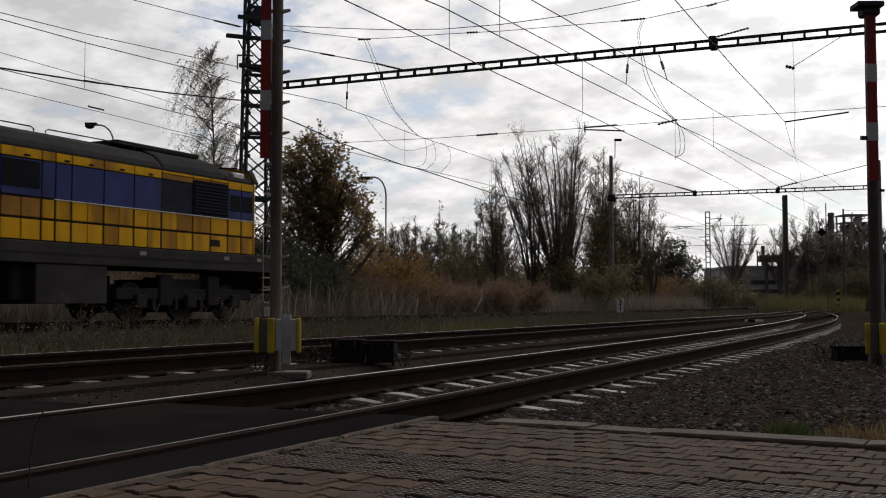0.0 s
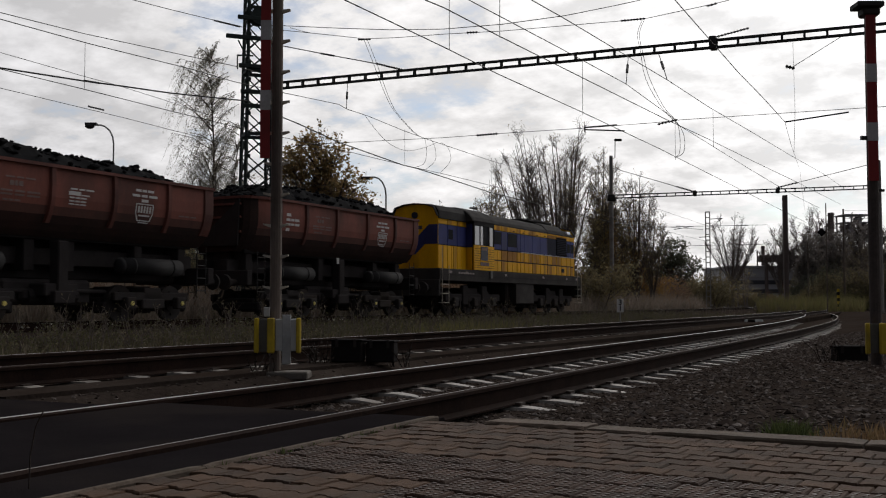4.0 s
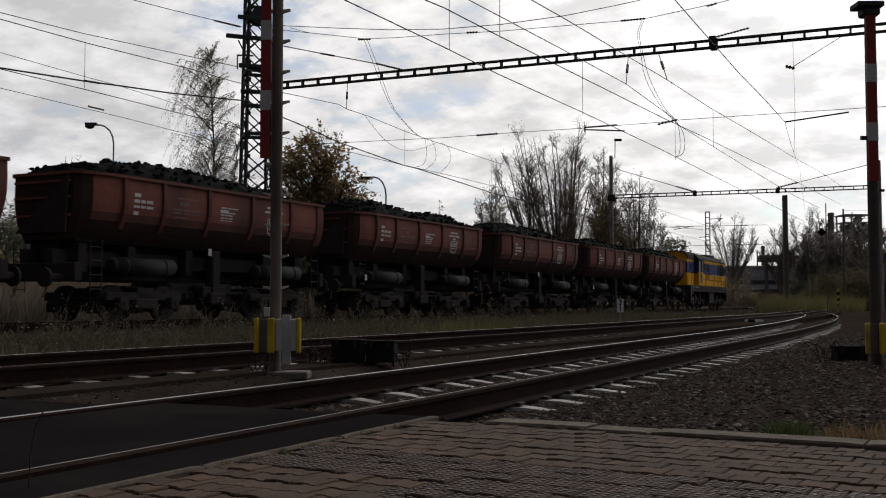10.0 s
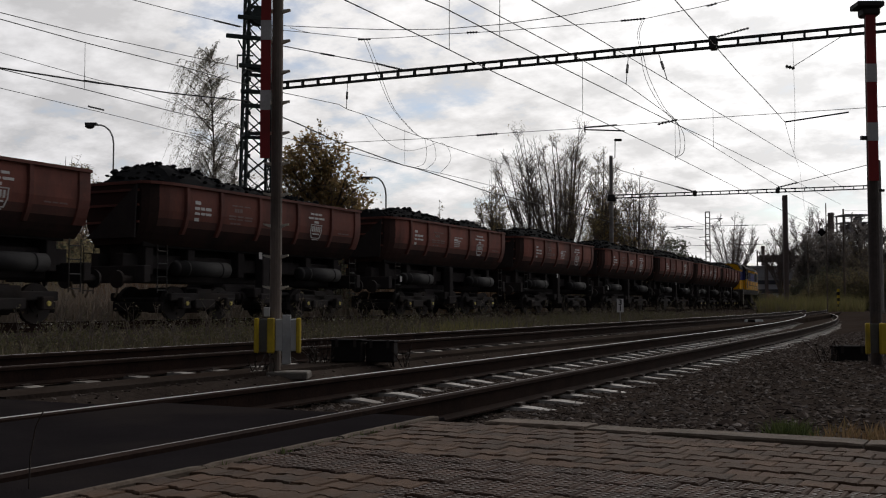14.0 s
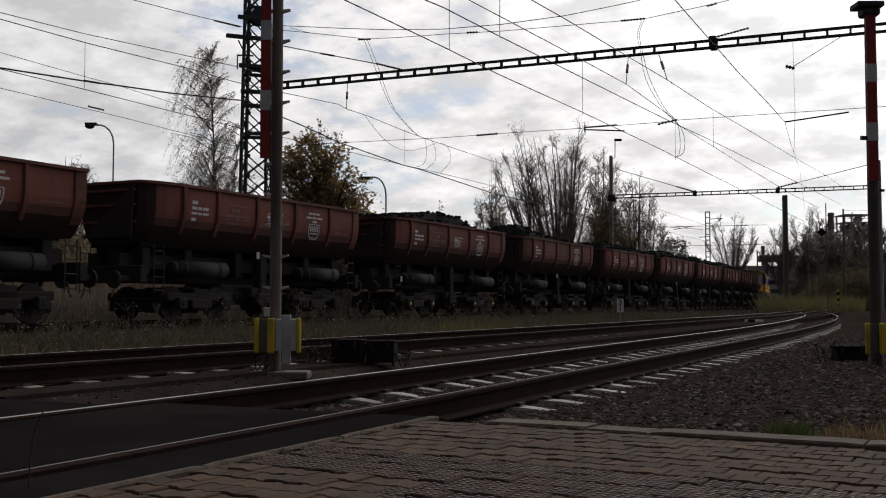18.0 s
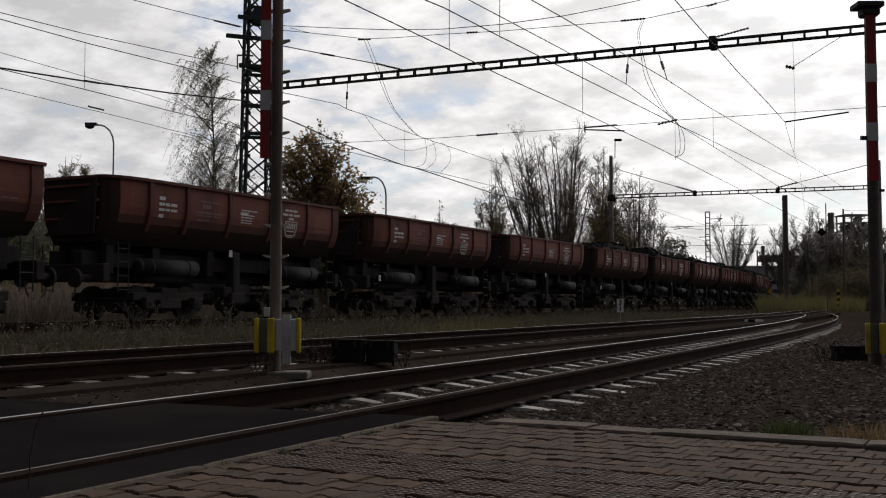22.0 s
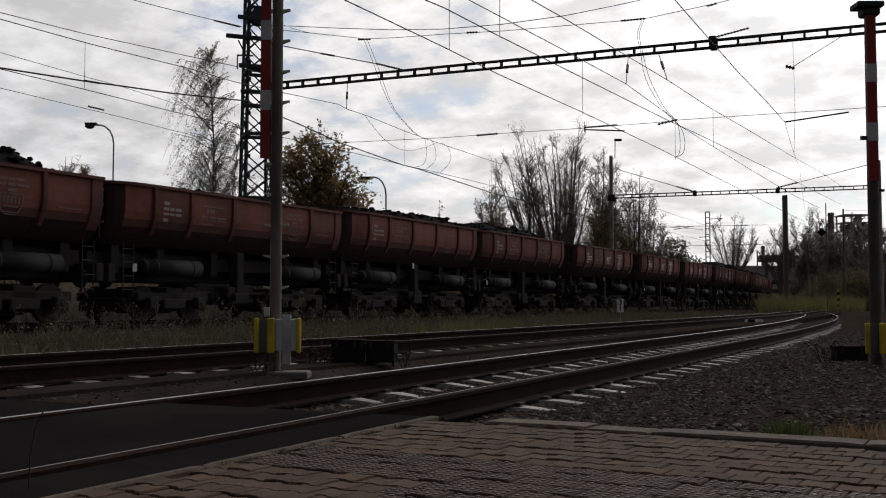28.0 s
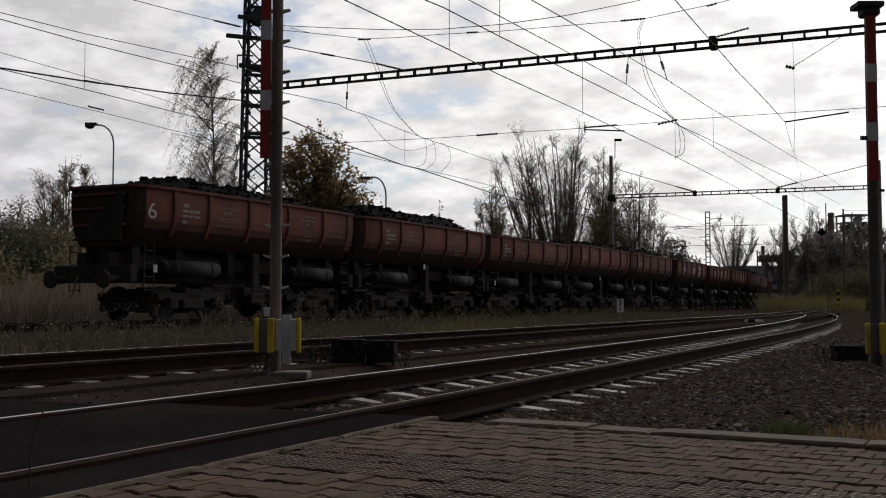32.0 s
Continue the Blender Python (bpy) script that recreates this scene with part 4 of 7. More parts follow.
def wagon_parts(kind):
    """The meshes that all wagons of a kind share."""
    if kind in PROTO:
        return PROTO[kind]
    L, T = 10.2, L_TUB
    d = {"tub": tub_mesh(T), "rib": rib_mesh(0.12, 0.075), "endpost": rib_mesh(0.34, 0.05)}
    rim = bmesh.new()
    near = [(0.02, -1.37), (-T + NOSE, -1.37), (-T + 1.05, -1.35), (-T + 0.68, -1.31), (-T + 0.38, -1.24), (-T + 0.12, -1.12), (-T - 0.01, -0.98)]
    loop = near + [(x, -y) for x, y in reversed(near)] + near[:1]
    for (xa, ya), (xb, yb) in zip(loop, loop[1:]):
        bar(rim, (xa, ya, 3.56), (xb, yb, 3.56), 0.085, 0.075)
    d["rim"] = mesh_of(rim, "rim", M_WAGON_RIB)
    d["sole_bar"] = mesh_of(boxes((-L - 0.1, 0.1, -0.125, 0.125, 1.35, 1.75), bevel=0.02), "sole_bar", M_UNDER)
    d["headstock"] = mesh_of(boxes((-0.12, 0.12, -1.3, 1.3, 0.98, 1.42), bevel=0.02), "headstock", M_UNDER)
    d["cross_beam"] = mesh_of(boxes((-0.15, 0.15, -0.8, 0.8, 1.2, 2.08), bevel=0.02), "cross_beam", M_UNDER)
    d["hinge_bar"] = mesh_of(boxes((-L + 0.3, -0.3, -0.05, 0.05, 1.92, 2.05), bevel=0.015), "hinge_bar", M_BLACK)
    d["belly"] = mesh_of(boxes((-L + 0.25, -0.25, -0.28, 0.28, 1.0, 2.05), bevel=0.06), "centre_sill", M_UNDER)
    cyl = bmesh.new()
    rod(cyl, (-1.05, 0, 0), (1.05, 0, 0), 0.215, 0.215, 18)
    for sx in (-1, 1):
        rod(cyl, (sx * 1.05, 0, 0), (sx * 1.13, 0, 0), 0.215, 0.14, 18)
    for x in (-0.7, 0.7):
        rod(cyl, (x - 0.03, 0, 0), (x + 0.03, 0, 0), 0.226, 0.226, 18)
    d["cylinder"] = mesh_of(cyl, "air_cylinder", M_TANK, True)
    leg = boxes((-0.16, 0.16, -1.25, -0.95, 0.62, 1.9), (-0.16, 0.16, 0.95, 1.25, 0.62, 1.9), (-0.5, 0.5, -1.2, 1.2, 0.62, 0.92), (-0.32, 0.32, -1.32, -1.0, 0.45, 0.75), (-0.32, 0.32, 1.0, 1.32, 0.45, 0.75), bevel=0.03)
    d["valve"] = mesh_of(leg, "tipping_gear", M_UNDER)
    lad = bmesh.new()
    for x in (-0.18, 0.18):
        rod(lad, (x, 0, 0), (x, 0, 1.25), 0.016, 0.016, 6)
    for z in (0.08, 0.42, 0.76, 1.08):
        rod(lad, (-0.18, 0, z), (0.18, 0, z), 0.014, 0.014, 6)
    d["ladder"] = mesh_of(lad, "ladder", M_STEEL_D)
    d["plate"] = mesh_of(boxes((-0.09, 0.09, -0.012, 0.0, 0, 0.28), bevel=0.003), "tag_plate", M_SIGNWHITE)
    buf = bmesh.new()
    rod(buf, (0, 0, 0), (0.45, 0, 0), 0.10, 0.10, 10)
    rod(buf, (0.45, 0, 0), (0.52, 0, 0), 0.23, 0.22, 14)
    d["buffer"] = mesh_of(buf, "buffer", M_GRIME)
    gus = bmesh.new()
    for z in (2.55, 2.98, 3.36):
        bar(gus, (0, -0.9, z), (0, 0.9, z), 0.07, 0.06)
    d["end_brace"] = mesh_of(gus, "end_brace", M_WAGON_RIB)
    # dark triangle over the near lower half of the rear end
    tri = bmesh.new()
    v = [tri.verts.new((0, y, z)) for y, z in ((-0.9, 3.5), (-0.84, 2.14), (0.8, 2.14))]
    f = tri.faces.new(v)
    e = bmesh.ops.extrude_face_region(tri, geom=[f])
    bmesh.ops.translate(tri, verts=[q for q in e["geom"] if isinstance(q, bmesh.types.BMVert)], vec=(-0.05, 0, 0))
    bmesh.ops.recalc_face_normals(tri, faces=tri.faces)
    d["shield"] = mesh_of(tri, "end_shield", M_UNDER)
    for nm, material in (("bar", M_WHITE), ("dull_bar", M_DULL), ("faint_bar", M_FADED)):
        d[nm] = mesh_of(boxes((-0.5, 0.5, -0.002, 0.002, -0.5, 0.5)), "lettering_bar", material)
    # a closed shield outline as one folded band
    edge = [(-0.30, 0.22), (0.30, 0.22), (0.30, -0.02), (0.22, -0.20), (-0.22, -0.20), (-0.30, -0.02)]
    for key, material in (("crest", M_WHITE), ("dull_crest", M_FADED)):
        bm = bmesh.new()
        rings = [[bm.verts.new((u * k, yy, (v - 0.01) * k + 0.01)) for u, v in edge] for k, yy in ((1.05, -0.002), (0.93, -0.002), (0.93, 0.002), (1.05, 0.002))]
        for ra, rb in zip(rings, rings[1:] + rings[:1]):
            for j in range(6):
                bm.faces.new((ra[j], ra[(j + 1) % 6], rb[(j + 1) % 6], rb[j]))
        bmesh.ops.recalc_face_normals(bm, faces=bm.faces)
        d[key] = mesh_of(bm, "crest", material)
    tank = boxes((-1.35, 1.35, -0.72, 0.72, 0.42, 1.02), (-0.9, 0.9, -0.85, 0.85, 0.5, 0.8), bevel=0.08)
    for yy in (-0.8, 0.8):
        rod(tank, (-1.7, yy, 0.75), (1.7, yy, 0.75), 0.05, 0.05, 8)
        rod(tank, (-0.7, yy * 0.9, 0.62), (0.5, yy * 0.9, 0.62), 0.2, 0.2, 12)
    d["reservoir"] = mesh_of(tank, "air_reservoir", M_UNDER)
    d["rigging"] = mesh_of(boxes((-1.45, 1.45, -0.62, 0.62, 0.26, 0.62), (-0.35, 0.35, -0.7, 0.7, 0.2, 0.9), (-1.5, -1.36, -0.86, 0.86, 0.24, 0.5), (1.36, 1.5, -0.86, 0.86, 0.24, 0.5), bevel=0.04), "brake_rigging", M_UNDER)
    spring = bmesh.new()
    for yy in (-1.02, 1.02):
        for xx in (-0.2, 0.0, 0.2):
            for k in range(4):
                rod(spring, (xx, yy, 0.36 + k * 0.055), (xx, yy, 0.39 + k * 0.055), 0.075, 0.075, 8)
    d["springs"] = mesh_of(spring, "spring_nest", M_GRIME)
    d["hose"] = mesh_of(tube_path([(0, 0, 1.15), (0.12, 0, 0.95), (0.2, 0.02, 0.72), (0.3, 0.05, 0.62)], 0.028, 6), "brake_hose", M_HOSE)
    PROTO[kind] = d
    return d


def coal_wagon(i, kind, fill, clean):
    d = wagon_parts(kind)
    L = 10.2
    w = thing("coal_wagon", "red-brown tipping wagon heaped with coal" if max(fill) > 0.12 else "red-brown tipping wagon filled level with coal", "wagon", "coal wagons of the train")
    mid = -L / 2
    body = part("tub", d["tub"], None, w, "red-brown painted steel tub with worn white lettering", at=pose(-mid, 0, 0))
    low = 0.13 if i >= 13 else 0.0          # the last wagons have shallower tubs
    body.scale = (1, 1, 1 - low / 3.57)
    part("rim", d["rim"], None, body)
    for k, x in enumerate(RIBS):
        for turn in (0, 180):
            part("rib" if k else "corner_post", d["rib"] if k else d["endpost"], None, body, at=pose(-x, 0, 0, 0, 0, turn))
    for x in (0.045, -L_TUB - 0.045):
        part("end_brace", d["end_brace"], None, body, at=pose(x, 0, 0))
    y = -1.346
    part("end_shield", d["shield"], None, body, "dark triangle over the rear end", at=pose(-L_TUB - 0.075, 0, 0))
    if i == 15:
        cu = bpy.data.curves.new("digit", "FONT")
        cu.body, cu.size, cu.align_x, cu.extrude = "6", 0.60, "CENTER", 0.002
        tmp = bpy.data.objects.new("digit", cu)
        me = bpy.data.meshes.new_from_object(tmp)
        me.materials.clear()
        me.materials.append(M_WHITE)
        bpy.data.objects.remove(tmp)
        part("digit", me, None, body, "faded white digit", at=pose(-9.56, -1.272, 2.72, 90, 0, -11))
    r = random.Random(i)
    rows = [(-8.37, 3.15, 0.22, 0.09), (-8.15, 3.00, 0.78, 0.11), (-8.15, 2.86, 0.80, 0.09), (-8.39, 2.70, 0.18, 0.09)]
    rows2 = [(-6.5, 3.20, 0.95, 0.05), (-6.62, 3.07, 0.42, 0.15), (-6.5, 2.90, 1.25, 0.06), (-6.5, 2.82, 1.25, 0.06), (-6.72, 2.70, 0.55, 0.06)]
    rows3 = [(-4.72, 3.10, 0.85, 0.05), (-4.95, 3.00, 0.36, 0.09), (-4.62, 2.97, 0.26, 0.03), (-4.85, 2.90, 0.60, 0.05), (-4.85, 2.82, 0.60, 0.05), (-4.85, 2.75, 0.60, 0.04)]
    rows4 = [(-2.64, 3.27, 0.74, 0.085), (-2.64, 3.14, 1.02, 0.085), (-2.64, 3.02, 0.24, 0.07)]
    tail = [(-1.0, 2.74, 0.80, 0.05)]
    strong = rows + rows4 + (rows3 if r.random() < 0.7 else [])
    faint = rows2 + tail
    if clean < 0.5:
        strong, faint = rows, rows4 + rows2 + tail
    for key, rows_, nm in (("bar" if clean > 0.5 else "dull_bar", strong, "lettering_bar"), ("faint_bar", faint, "faded_bar")):
        for x, z, bw, bh in rows_:
            long = bw > 0.38 and bh > 0.038
            yy = float(np.interp(z, TUB_Z, TUB_Y))
            tilt = math.degrees(math.atan((float(np.interp(z + 0.05, TUB_Z, TUB_Y)) - float(np.interp(z - 0.05, TUB_Z, TUB_Y))) / 0.1))
            for u0, u1 in (WORDS if long else [(-0.5, 0.5)]):
                ob = part(nm, d[key], None, body, at=pose(x + (u0 + u1) / 2 * bw * (0.86 if long else 1), -yy - 0.010, z, tilt))
                ob.scale = (bw * (u1 - u0) * (0.86 if long else 1), 1, bh * (0.72 if long else 1))
    zc = 2.72
    crest = part("crest", d["crest"] if clean > 0.5 else d["dull_crest"], None, body, "worn white shield-shaped crest", at=pose(-2.64, -float(np.interp(zc, TUB_Z, TUB_Y)) - 0.012, zc, 9.5))
    for u, v, bw, bh in [(-0.2 + k * 0.1, 0.085, 0.06, 0.17) for k in range(5)] + [(0, -0.07, 0.4, 0.04), (0, -0.248, 0.34, 0.025)]:
        ob = part("crest_stroke", d["bar" if clean > 0.5 else "faint_bar"], None, crest, at=pose(u, 0, v))
        ob.scale = (bw, 1, bh)
    for x in (0.12, -L - 0.12):
        for yh in (-0.55, 0.45):
            part("brake_hose", d["hose"], None, w, "slack dusty rubber brake hose", at=pose(-mid + x, yh, 0, 0, 0, 0 if x > 0 else 180))
    part("centre_sill", d["belly"], None, w, "black centre sill caked in coal dust", at=pose(-mid, 0, 0))
    for sd in (-1, 1):
        part("sole_bar", d["sole_bar"], None, w, at=pose(-mid, sd * 0.42, 0))
        part("hinge_bar", d["hinge_bar"], None, w, at=pose(-mid, sd * 0.8, 0))
    for x in (0.02, -L - 0.02):
        part("headstock", d["headstock"], None, w, at=pose(-mid + x, 0, 0))
    for x in (-4.55, -5.75, -2.25, -7.95, -0.6, -9.6):
        part("cross_beam", d["cross_beam"], None, w, at=pose(-mid + x, 0, 0))
    for x, sd in ((-2.18, -1), (-7.92, -1), (-2.18, 1), (-7.92, 1)):
        part("air_cylinder", d["cylinder"], None, w, "dusty grey tipping cylinder", at=pose(-mid + x, sd * 1.12, 1.38))
    part("tipping_gear", d["valve"], None, w, at=pose(-mid - 5.15, 0, 0))
    for x in (-0.35, -L + 0.55):
        for sd in (-1, 1):
            part("ladder", d["ladder"], None, w, at=pose(-mid + x, sd * 1.27, 0.72))
    part("tag_plate", d["plate"], None, w, "white tag plate", at=pose(-mid - L + 0.75 if i % 2 else -mid - 5.5, -1.29, 1.25 if i % 2 else 1.75), ).scale = (0.8, 1, 0.7)
    for x, turn in ((0.15, 0), (-L - 0.15, 180)):
        for yb in (-0.88, 0.88):
            part("buffer", d["buffer"], None, w, at=pose(-mid + x, yb, 1.06, 0, 0, turn))
    for x in (-1.98, -7.70):
        b = bogie(w, -mid + x, 1.84)
        axle_caps(b, 1.84, 0.46, i in (0, 1, 5, 6, 7))
        part("brake_rigging", d["rigging"], None, b)
        part("spring_nest", d["springs"], None, b)
        for dx in (-0.92, 0.92):
            wheelset(b, dx, 0.46)
    part("air_reservoir", d["reservoir"], None, w, "black brake reservoir under the frame", at=pose(-mid - 5.1, 0, 0))
    part("coal", coal_mesh(L_TUB, fill, i + 1), None, w, "heaped black lump coal", at=pose(-mid, 0, -low))
    return w


# ---- the locomotive
def roof_mesh(x0, x1, half, z0, rise, over=0.0, boxy=False):
    prof = [(-half - over, z0), (-half - over, z0 + 0.05), (-half + 0.02, z0 + rise * 0.52), (-half * 0.86, z0 + rise * 0.84), (-half * 0.5, z0 + rise * 0.97), (0, z0 + rise)] if boxy else [(-half - over, z0), (-half - over, z0 + 0.05), (-half + 0.06, z0 + rise * 0.30), (-half * 0.78, z0 + rise * 0.66), (-half * 0.42, z0 + rise * 0.93), (0, z0 + rise)]
    prof = prof + [(-y, z) for y, z in reversed(prof[:-1])]
    bm = bmesh.new()
    rings = [[bm.verts.new((x, y * k, z0 + (z - z0) * kz)) for y, z in prof] for x, k, kz in ((x0, 0.985, 0.93), (x0 + 0.1, 1.0, 1.0), (x1 - 0.1, 1.0, 1.0), (x1, 0.985, 0.93))]
    for a, b in zip(rings, rings[1:]):
        for k in range(len(prof) - 1):
            bm.faces.new((a[k], a[k + 1], b[k + 1], b[k]))
        bm.faces.new((a[0], b[0], b[-1], a[-1]))
    bm.faces.new(rings[0])
    bm.faces.new(rings[-1][::-1])
    bmesh.ops.recalc_face_normals(bm, faces=bm.faces)
    return mesh_of(bm, "roof", M_LOCO_ROOF, False)


def locomotive():
    w = thing("diesel_locomotive", "worn yellow and blue diesel locomotive with grey roof and frame", "locomotive")
    h = 1.32
    sill = part("frame", boxes((-8.45, 8.2, -1.36, 1.36, 1.36, 1.84), (-8.5, -8.35, -1.35, 1.35, 0.75, 1.4), (8.1, 8.25, -1.35, 1.35, 0.75, 1.4), bevel=0.02), M_LOCO_G, w, "grey dusty main frame")
    for x in (-7.6, -6.1, -2.0, 2.6, 5.9, 7.4):
        for sd in (-1, 1):
            part("sill_mark", boxes((x, x + 0.22, sd * 1.362 - 0.004, sd * 1.362 + 0.004, 1.66, 1.76)), M_DULL, sill)
    for k in range(9):
        part("lettering_bar", boxes((-6.75 + k * 0.17, -6.75 + k * 0.17 + 0.12, -1.366, -1.358, 1.66, 1.73)), M_DULL, sill)
    part("socket_box", boxes((-3.7, -3.45, -1.42, -1.355, 1.52, 1.86), bevel=0.02), M_BOX_D, sill, "small grey socket box")
    part("frame_step", boxes((-8.4, 8.15, -1.372, -1.355, 1.58, 1.62)), M_LOCO_ROOF, sill)
    part("hood_core", boxes((-3.2, 7.25, -h + 0.03, h - 0.03, 1.84, 3.88), (-7.9, -5.28, -0.99, 0.99, 1.84, 3.88)), M_LOCO_SEAM, w)
    joints = [-3.18, -2.3, -1.62, -0.5, -0.1, 0.38, 1.39, 2.41, 3.4, 4.62, 5.35, 6.1, 6.7, 7.27]
    for sd in (-1, 1):
        y0, y1 = sorted((sd * (h - 0.04), sd * h))
        fine = sorted(joints + [-2.72, -1.06, 0.88, 1.9, 2.9, 4.0])
        for i, (a, b) in enumerate(zip(fine, fine[1:])):
            a, b = a + (0.03 if a in joints else 0.012), b - (0.03 if b in joints else 0.012)
            for z0, z1 in ((1.87, 2.315), (2.37, 2.785)):
                rusty = sd < 0 and z0 > 2 and -2.4 < a < -0.6
                part("hood_door", boxes((a, b, y0, y1, z0, z1), bevel=0.008), M_RUSTY if rusty else M_LOCO_Y, w, "rust-stained yellow panel" if rusty else "yellow hood door")
        for i, (a, b) in enumerate(zip(joints, joints[1:])):
            a, b = a + 0.014, b - 0.014
            grille = 3.4 <= a < 6.05
            part("blue_panel", boxes((a, b, y0, y1, 2.83, 3.635), bevel=0.008), M_LOUVRE if grille else M_LOCO_B, w, "dark slate grille panel" if grille else "dark blue hood panel")
            if grille:
                part("upper_band", boxes((a, b, y0, y1, 3.81, 3.875), bevel=0.008), M_LOCO_Y, w, "thin yellow upper band")
                part("rust_band", boxes((a, b, y0, y1, 3.665, 3.79), bevel=0.008), M_RUSTY, w, "rust-brown band over the grille")
            else:
                part("upper_band", boxes((a, b, y0, y1, 3.665, 3.875), bevel=0.008), M_LOCO_Y, w, "yellow upper band")
        part("module_joint", boxes((3.38, 3.43, y0, y1 + 0.006 if sd > 0 else y1, 1.86, 3.88)), M_LOCO_SEAM, w)
        part("vent_hatch", boxes((5.35, 5.75, sd * (h + 0.004) - 0.006, sd * (h + 0.004) + 0.006, 2.02, 2.2)), M_LOCO_SEAM, w, "small dark vent in the hood door")
        for x in (-1.0, 0.15, 0.9, 1.9, 2.9):
            part("grab_handle", rod(bmesh.new(), (x, sd * (h + 0.02), 3.72), (x + 0.14, sd * (h + 0.02), 3.72), 0.022, 0.022, 6), M_LOCO_SEAM, w)
        for a, b, z0, z1 in ((-3.08, -2.36, 3.05, 3.6), (-1.58, -0.56, 3.0, 3.6), (6.2, 6.65, 3.05, 3.5), (6.75, 7.2, 3.05, 3.5)):
            part("hood_window", boxes((a, b, sd * (h + 0.004) - 0.006, sd * (h + 0.004) + 0.006, z0, z1)), M_GLASS_D, w, "dark hood window")
        part("louvre_panel", boxes((4.6, 6.1, sd * (h + 0.006) - 0.008, sd * (h + 0.006) + 0.008, 2.86, 3.76)), M_BLACK, w, "black louvre opening")
        for k in range(9):
            z = 2.92 + k * 0.088
            part("louvre_slat", boxes((4.66, 6.04, sd * (h + 0.02) - 0.022, sd * (h + 0.02) + 0.022, z, z + 0.04)), M_LOUVRE, w, "dark cooling louvre")
        for a, b in ((-7.9, -7.1), (-7.08, -6.2), (-6.18, -5.3)):
            y0, y1 = sorted((sd * 0.98, sd * 1.02))
            for z0, z1, fa, fb in ((1.86, 2.79, 0.0, 0.42), (1.86, 2.79, 0.42, 0.62), (1.86, 2.79, 0.62, 1.0)):
                part("hood_door", boxes((a + (b - a) * fa + 0.01, a + (b - a) * fb - 0.01, y0, y1, z0, z1), bevel=0.008), M_LOCO_Y, w, "yellow hood door")
            part("blue_panel", boxes((a + 0.01, b - 0.01, y0, y1, 2.82, 3.62), bevel=0.008), M_LOCO_B, w, "dark blue hood panel")
            part("upper_band", boxes((a + 0.01, b - 0.01, y0, y1, 3.64, 3.875), bevel=0.008), M_LOCO_Y, w, "yellow upper band")
        part("hood_window", boxes((-7.0, -6.6, sd * 1.024 - 0.006, sd * 1.024 + 0.006, 3.05, 3.45)), M_GLASS_D, w, "dark hood window")
        # handrails
        bm = tube_path([(-0.2, sd * (h + 0.07), 2.80), (3.0, sd * (h + 0.07), 2.80), (7.3, sd * (h + 0.07), 2.80), (7.75, sd * (h - 0.1), 2.80)], 0.016, 6)
        part("handrail", bm, M_WHITE, w, "pale handrail along the hood")
        for x in (0.4, 2.4, 4.6, 6.7):
            part("rail_bracket", rod(bmesh.new(), (x, sd * (h - 0.01), 2.80), (x, sd * (h + 0.07), 2.80), 0.012, 0.012, 6), M_STEEL_D, w)
        # cab
        yc = sd * 1.37
        a, b = sorted((yc - sd * 0.05, yc))
        part("cab_side", boxes((-5.28, -3.2, a, b, 1.86, 2.9)), M_LOCO_Y, w, "yellow cab side")
        part("window_frame", boxes((-5.28, -3.2, a, b, 3.73, 3.9), (-5.28, -5.19, a, b, 2.9, 3.73), (-4.30, -4.17, a, b, 2.9, 3.73), (-3.29, -3.2, a, b, 2.9, 3.73), (-3.80, -3.68, a, b, 2.9, 3.73), (-4.68, -4.63, a, b, 2.9, 3.73)), M_LOCO_ROOF, w, "black cab window frame")
        for k in range(9):
            z = 1.95 + k * 0.1
            part("cab_groove", boxes((-5.24, -3.24, yc + sd * 0.0 - 0.004, yc + sd * 0.004 + 0.004, z, z + 0.014)), M_LOCO_SEAM, w)
        for x0, x1 in ((-5.18, -4.66), (-4.64, -4.3), (-4.16, -3.8), (-3.68, -3.3)):
            part("cab_window", boxes((x0, x1, yc - sd * 0.03 - 0.006, yc - sd * 0.03 + 0.006, 2.92, 3.72)), M_GLASS_D if x0 > -4.2 and x0 < -4.0 else M_GLASS, w, "pale cab window")
        plate = part("number_panel", boxes((-4.62, -3.9, yc + sd * 0.004 - 0.012, yc + sd * 0.004 + 0.012, 2.28, 2.86)), M_PLATE, w, "grey number panel")
        part("number_bar", boxes((-4.7, -3.82, yc + sd * 0.02 - 0.004, yc + sd * 0.02 + 0.004, 2.06, 2.2)), M_FADED, plate)
        part("plate_bar", boxes((-4.56, -3.98, yc + sd * 0.02 - 0.004, yc + sd * 0.02 + 0.004, 2.70, 2.80)), M_FADED, plate)
    part("cab_core", boxes((-5.24, -3.24, -1.28, 1.28, 1.84, 2.9), (-5.24, -5.2, -1.28, 1.28, 2.9, 3.8), (-3.3, -3.24, -1.28, 1.28, 2.9, 3.8)), M_LOCO_SEAM, w)
    part("cab_rear_panel", boxes((-5.262, -5.243, -1.27, 1.27, 1.86, 2.8), bevel=0.006), M_LOCO_Y, w, "yellow rear wall of the cab")
    part("cab_rear_band", boxes((-5.262, -5.243, -1.27, 1.27, 2.82, 3.8), bevel=0.006), M_LOCO_B, w, "dark blue rear wall of the cab")
    part("cab_roof", roof_mesh(-5.45, -3.1, 1.37, 3.88, 0.66, 0.02), None, w, "grey cab roof")
    part("long_hood_roof", roof_mesh(-3.15, 3.40, h, 3.88, 0.58, 0.0), None, w, "grey rounded hood roof")
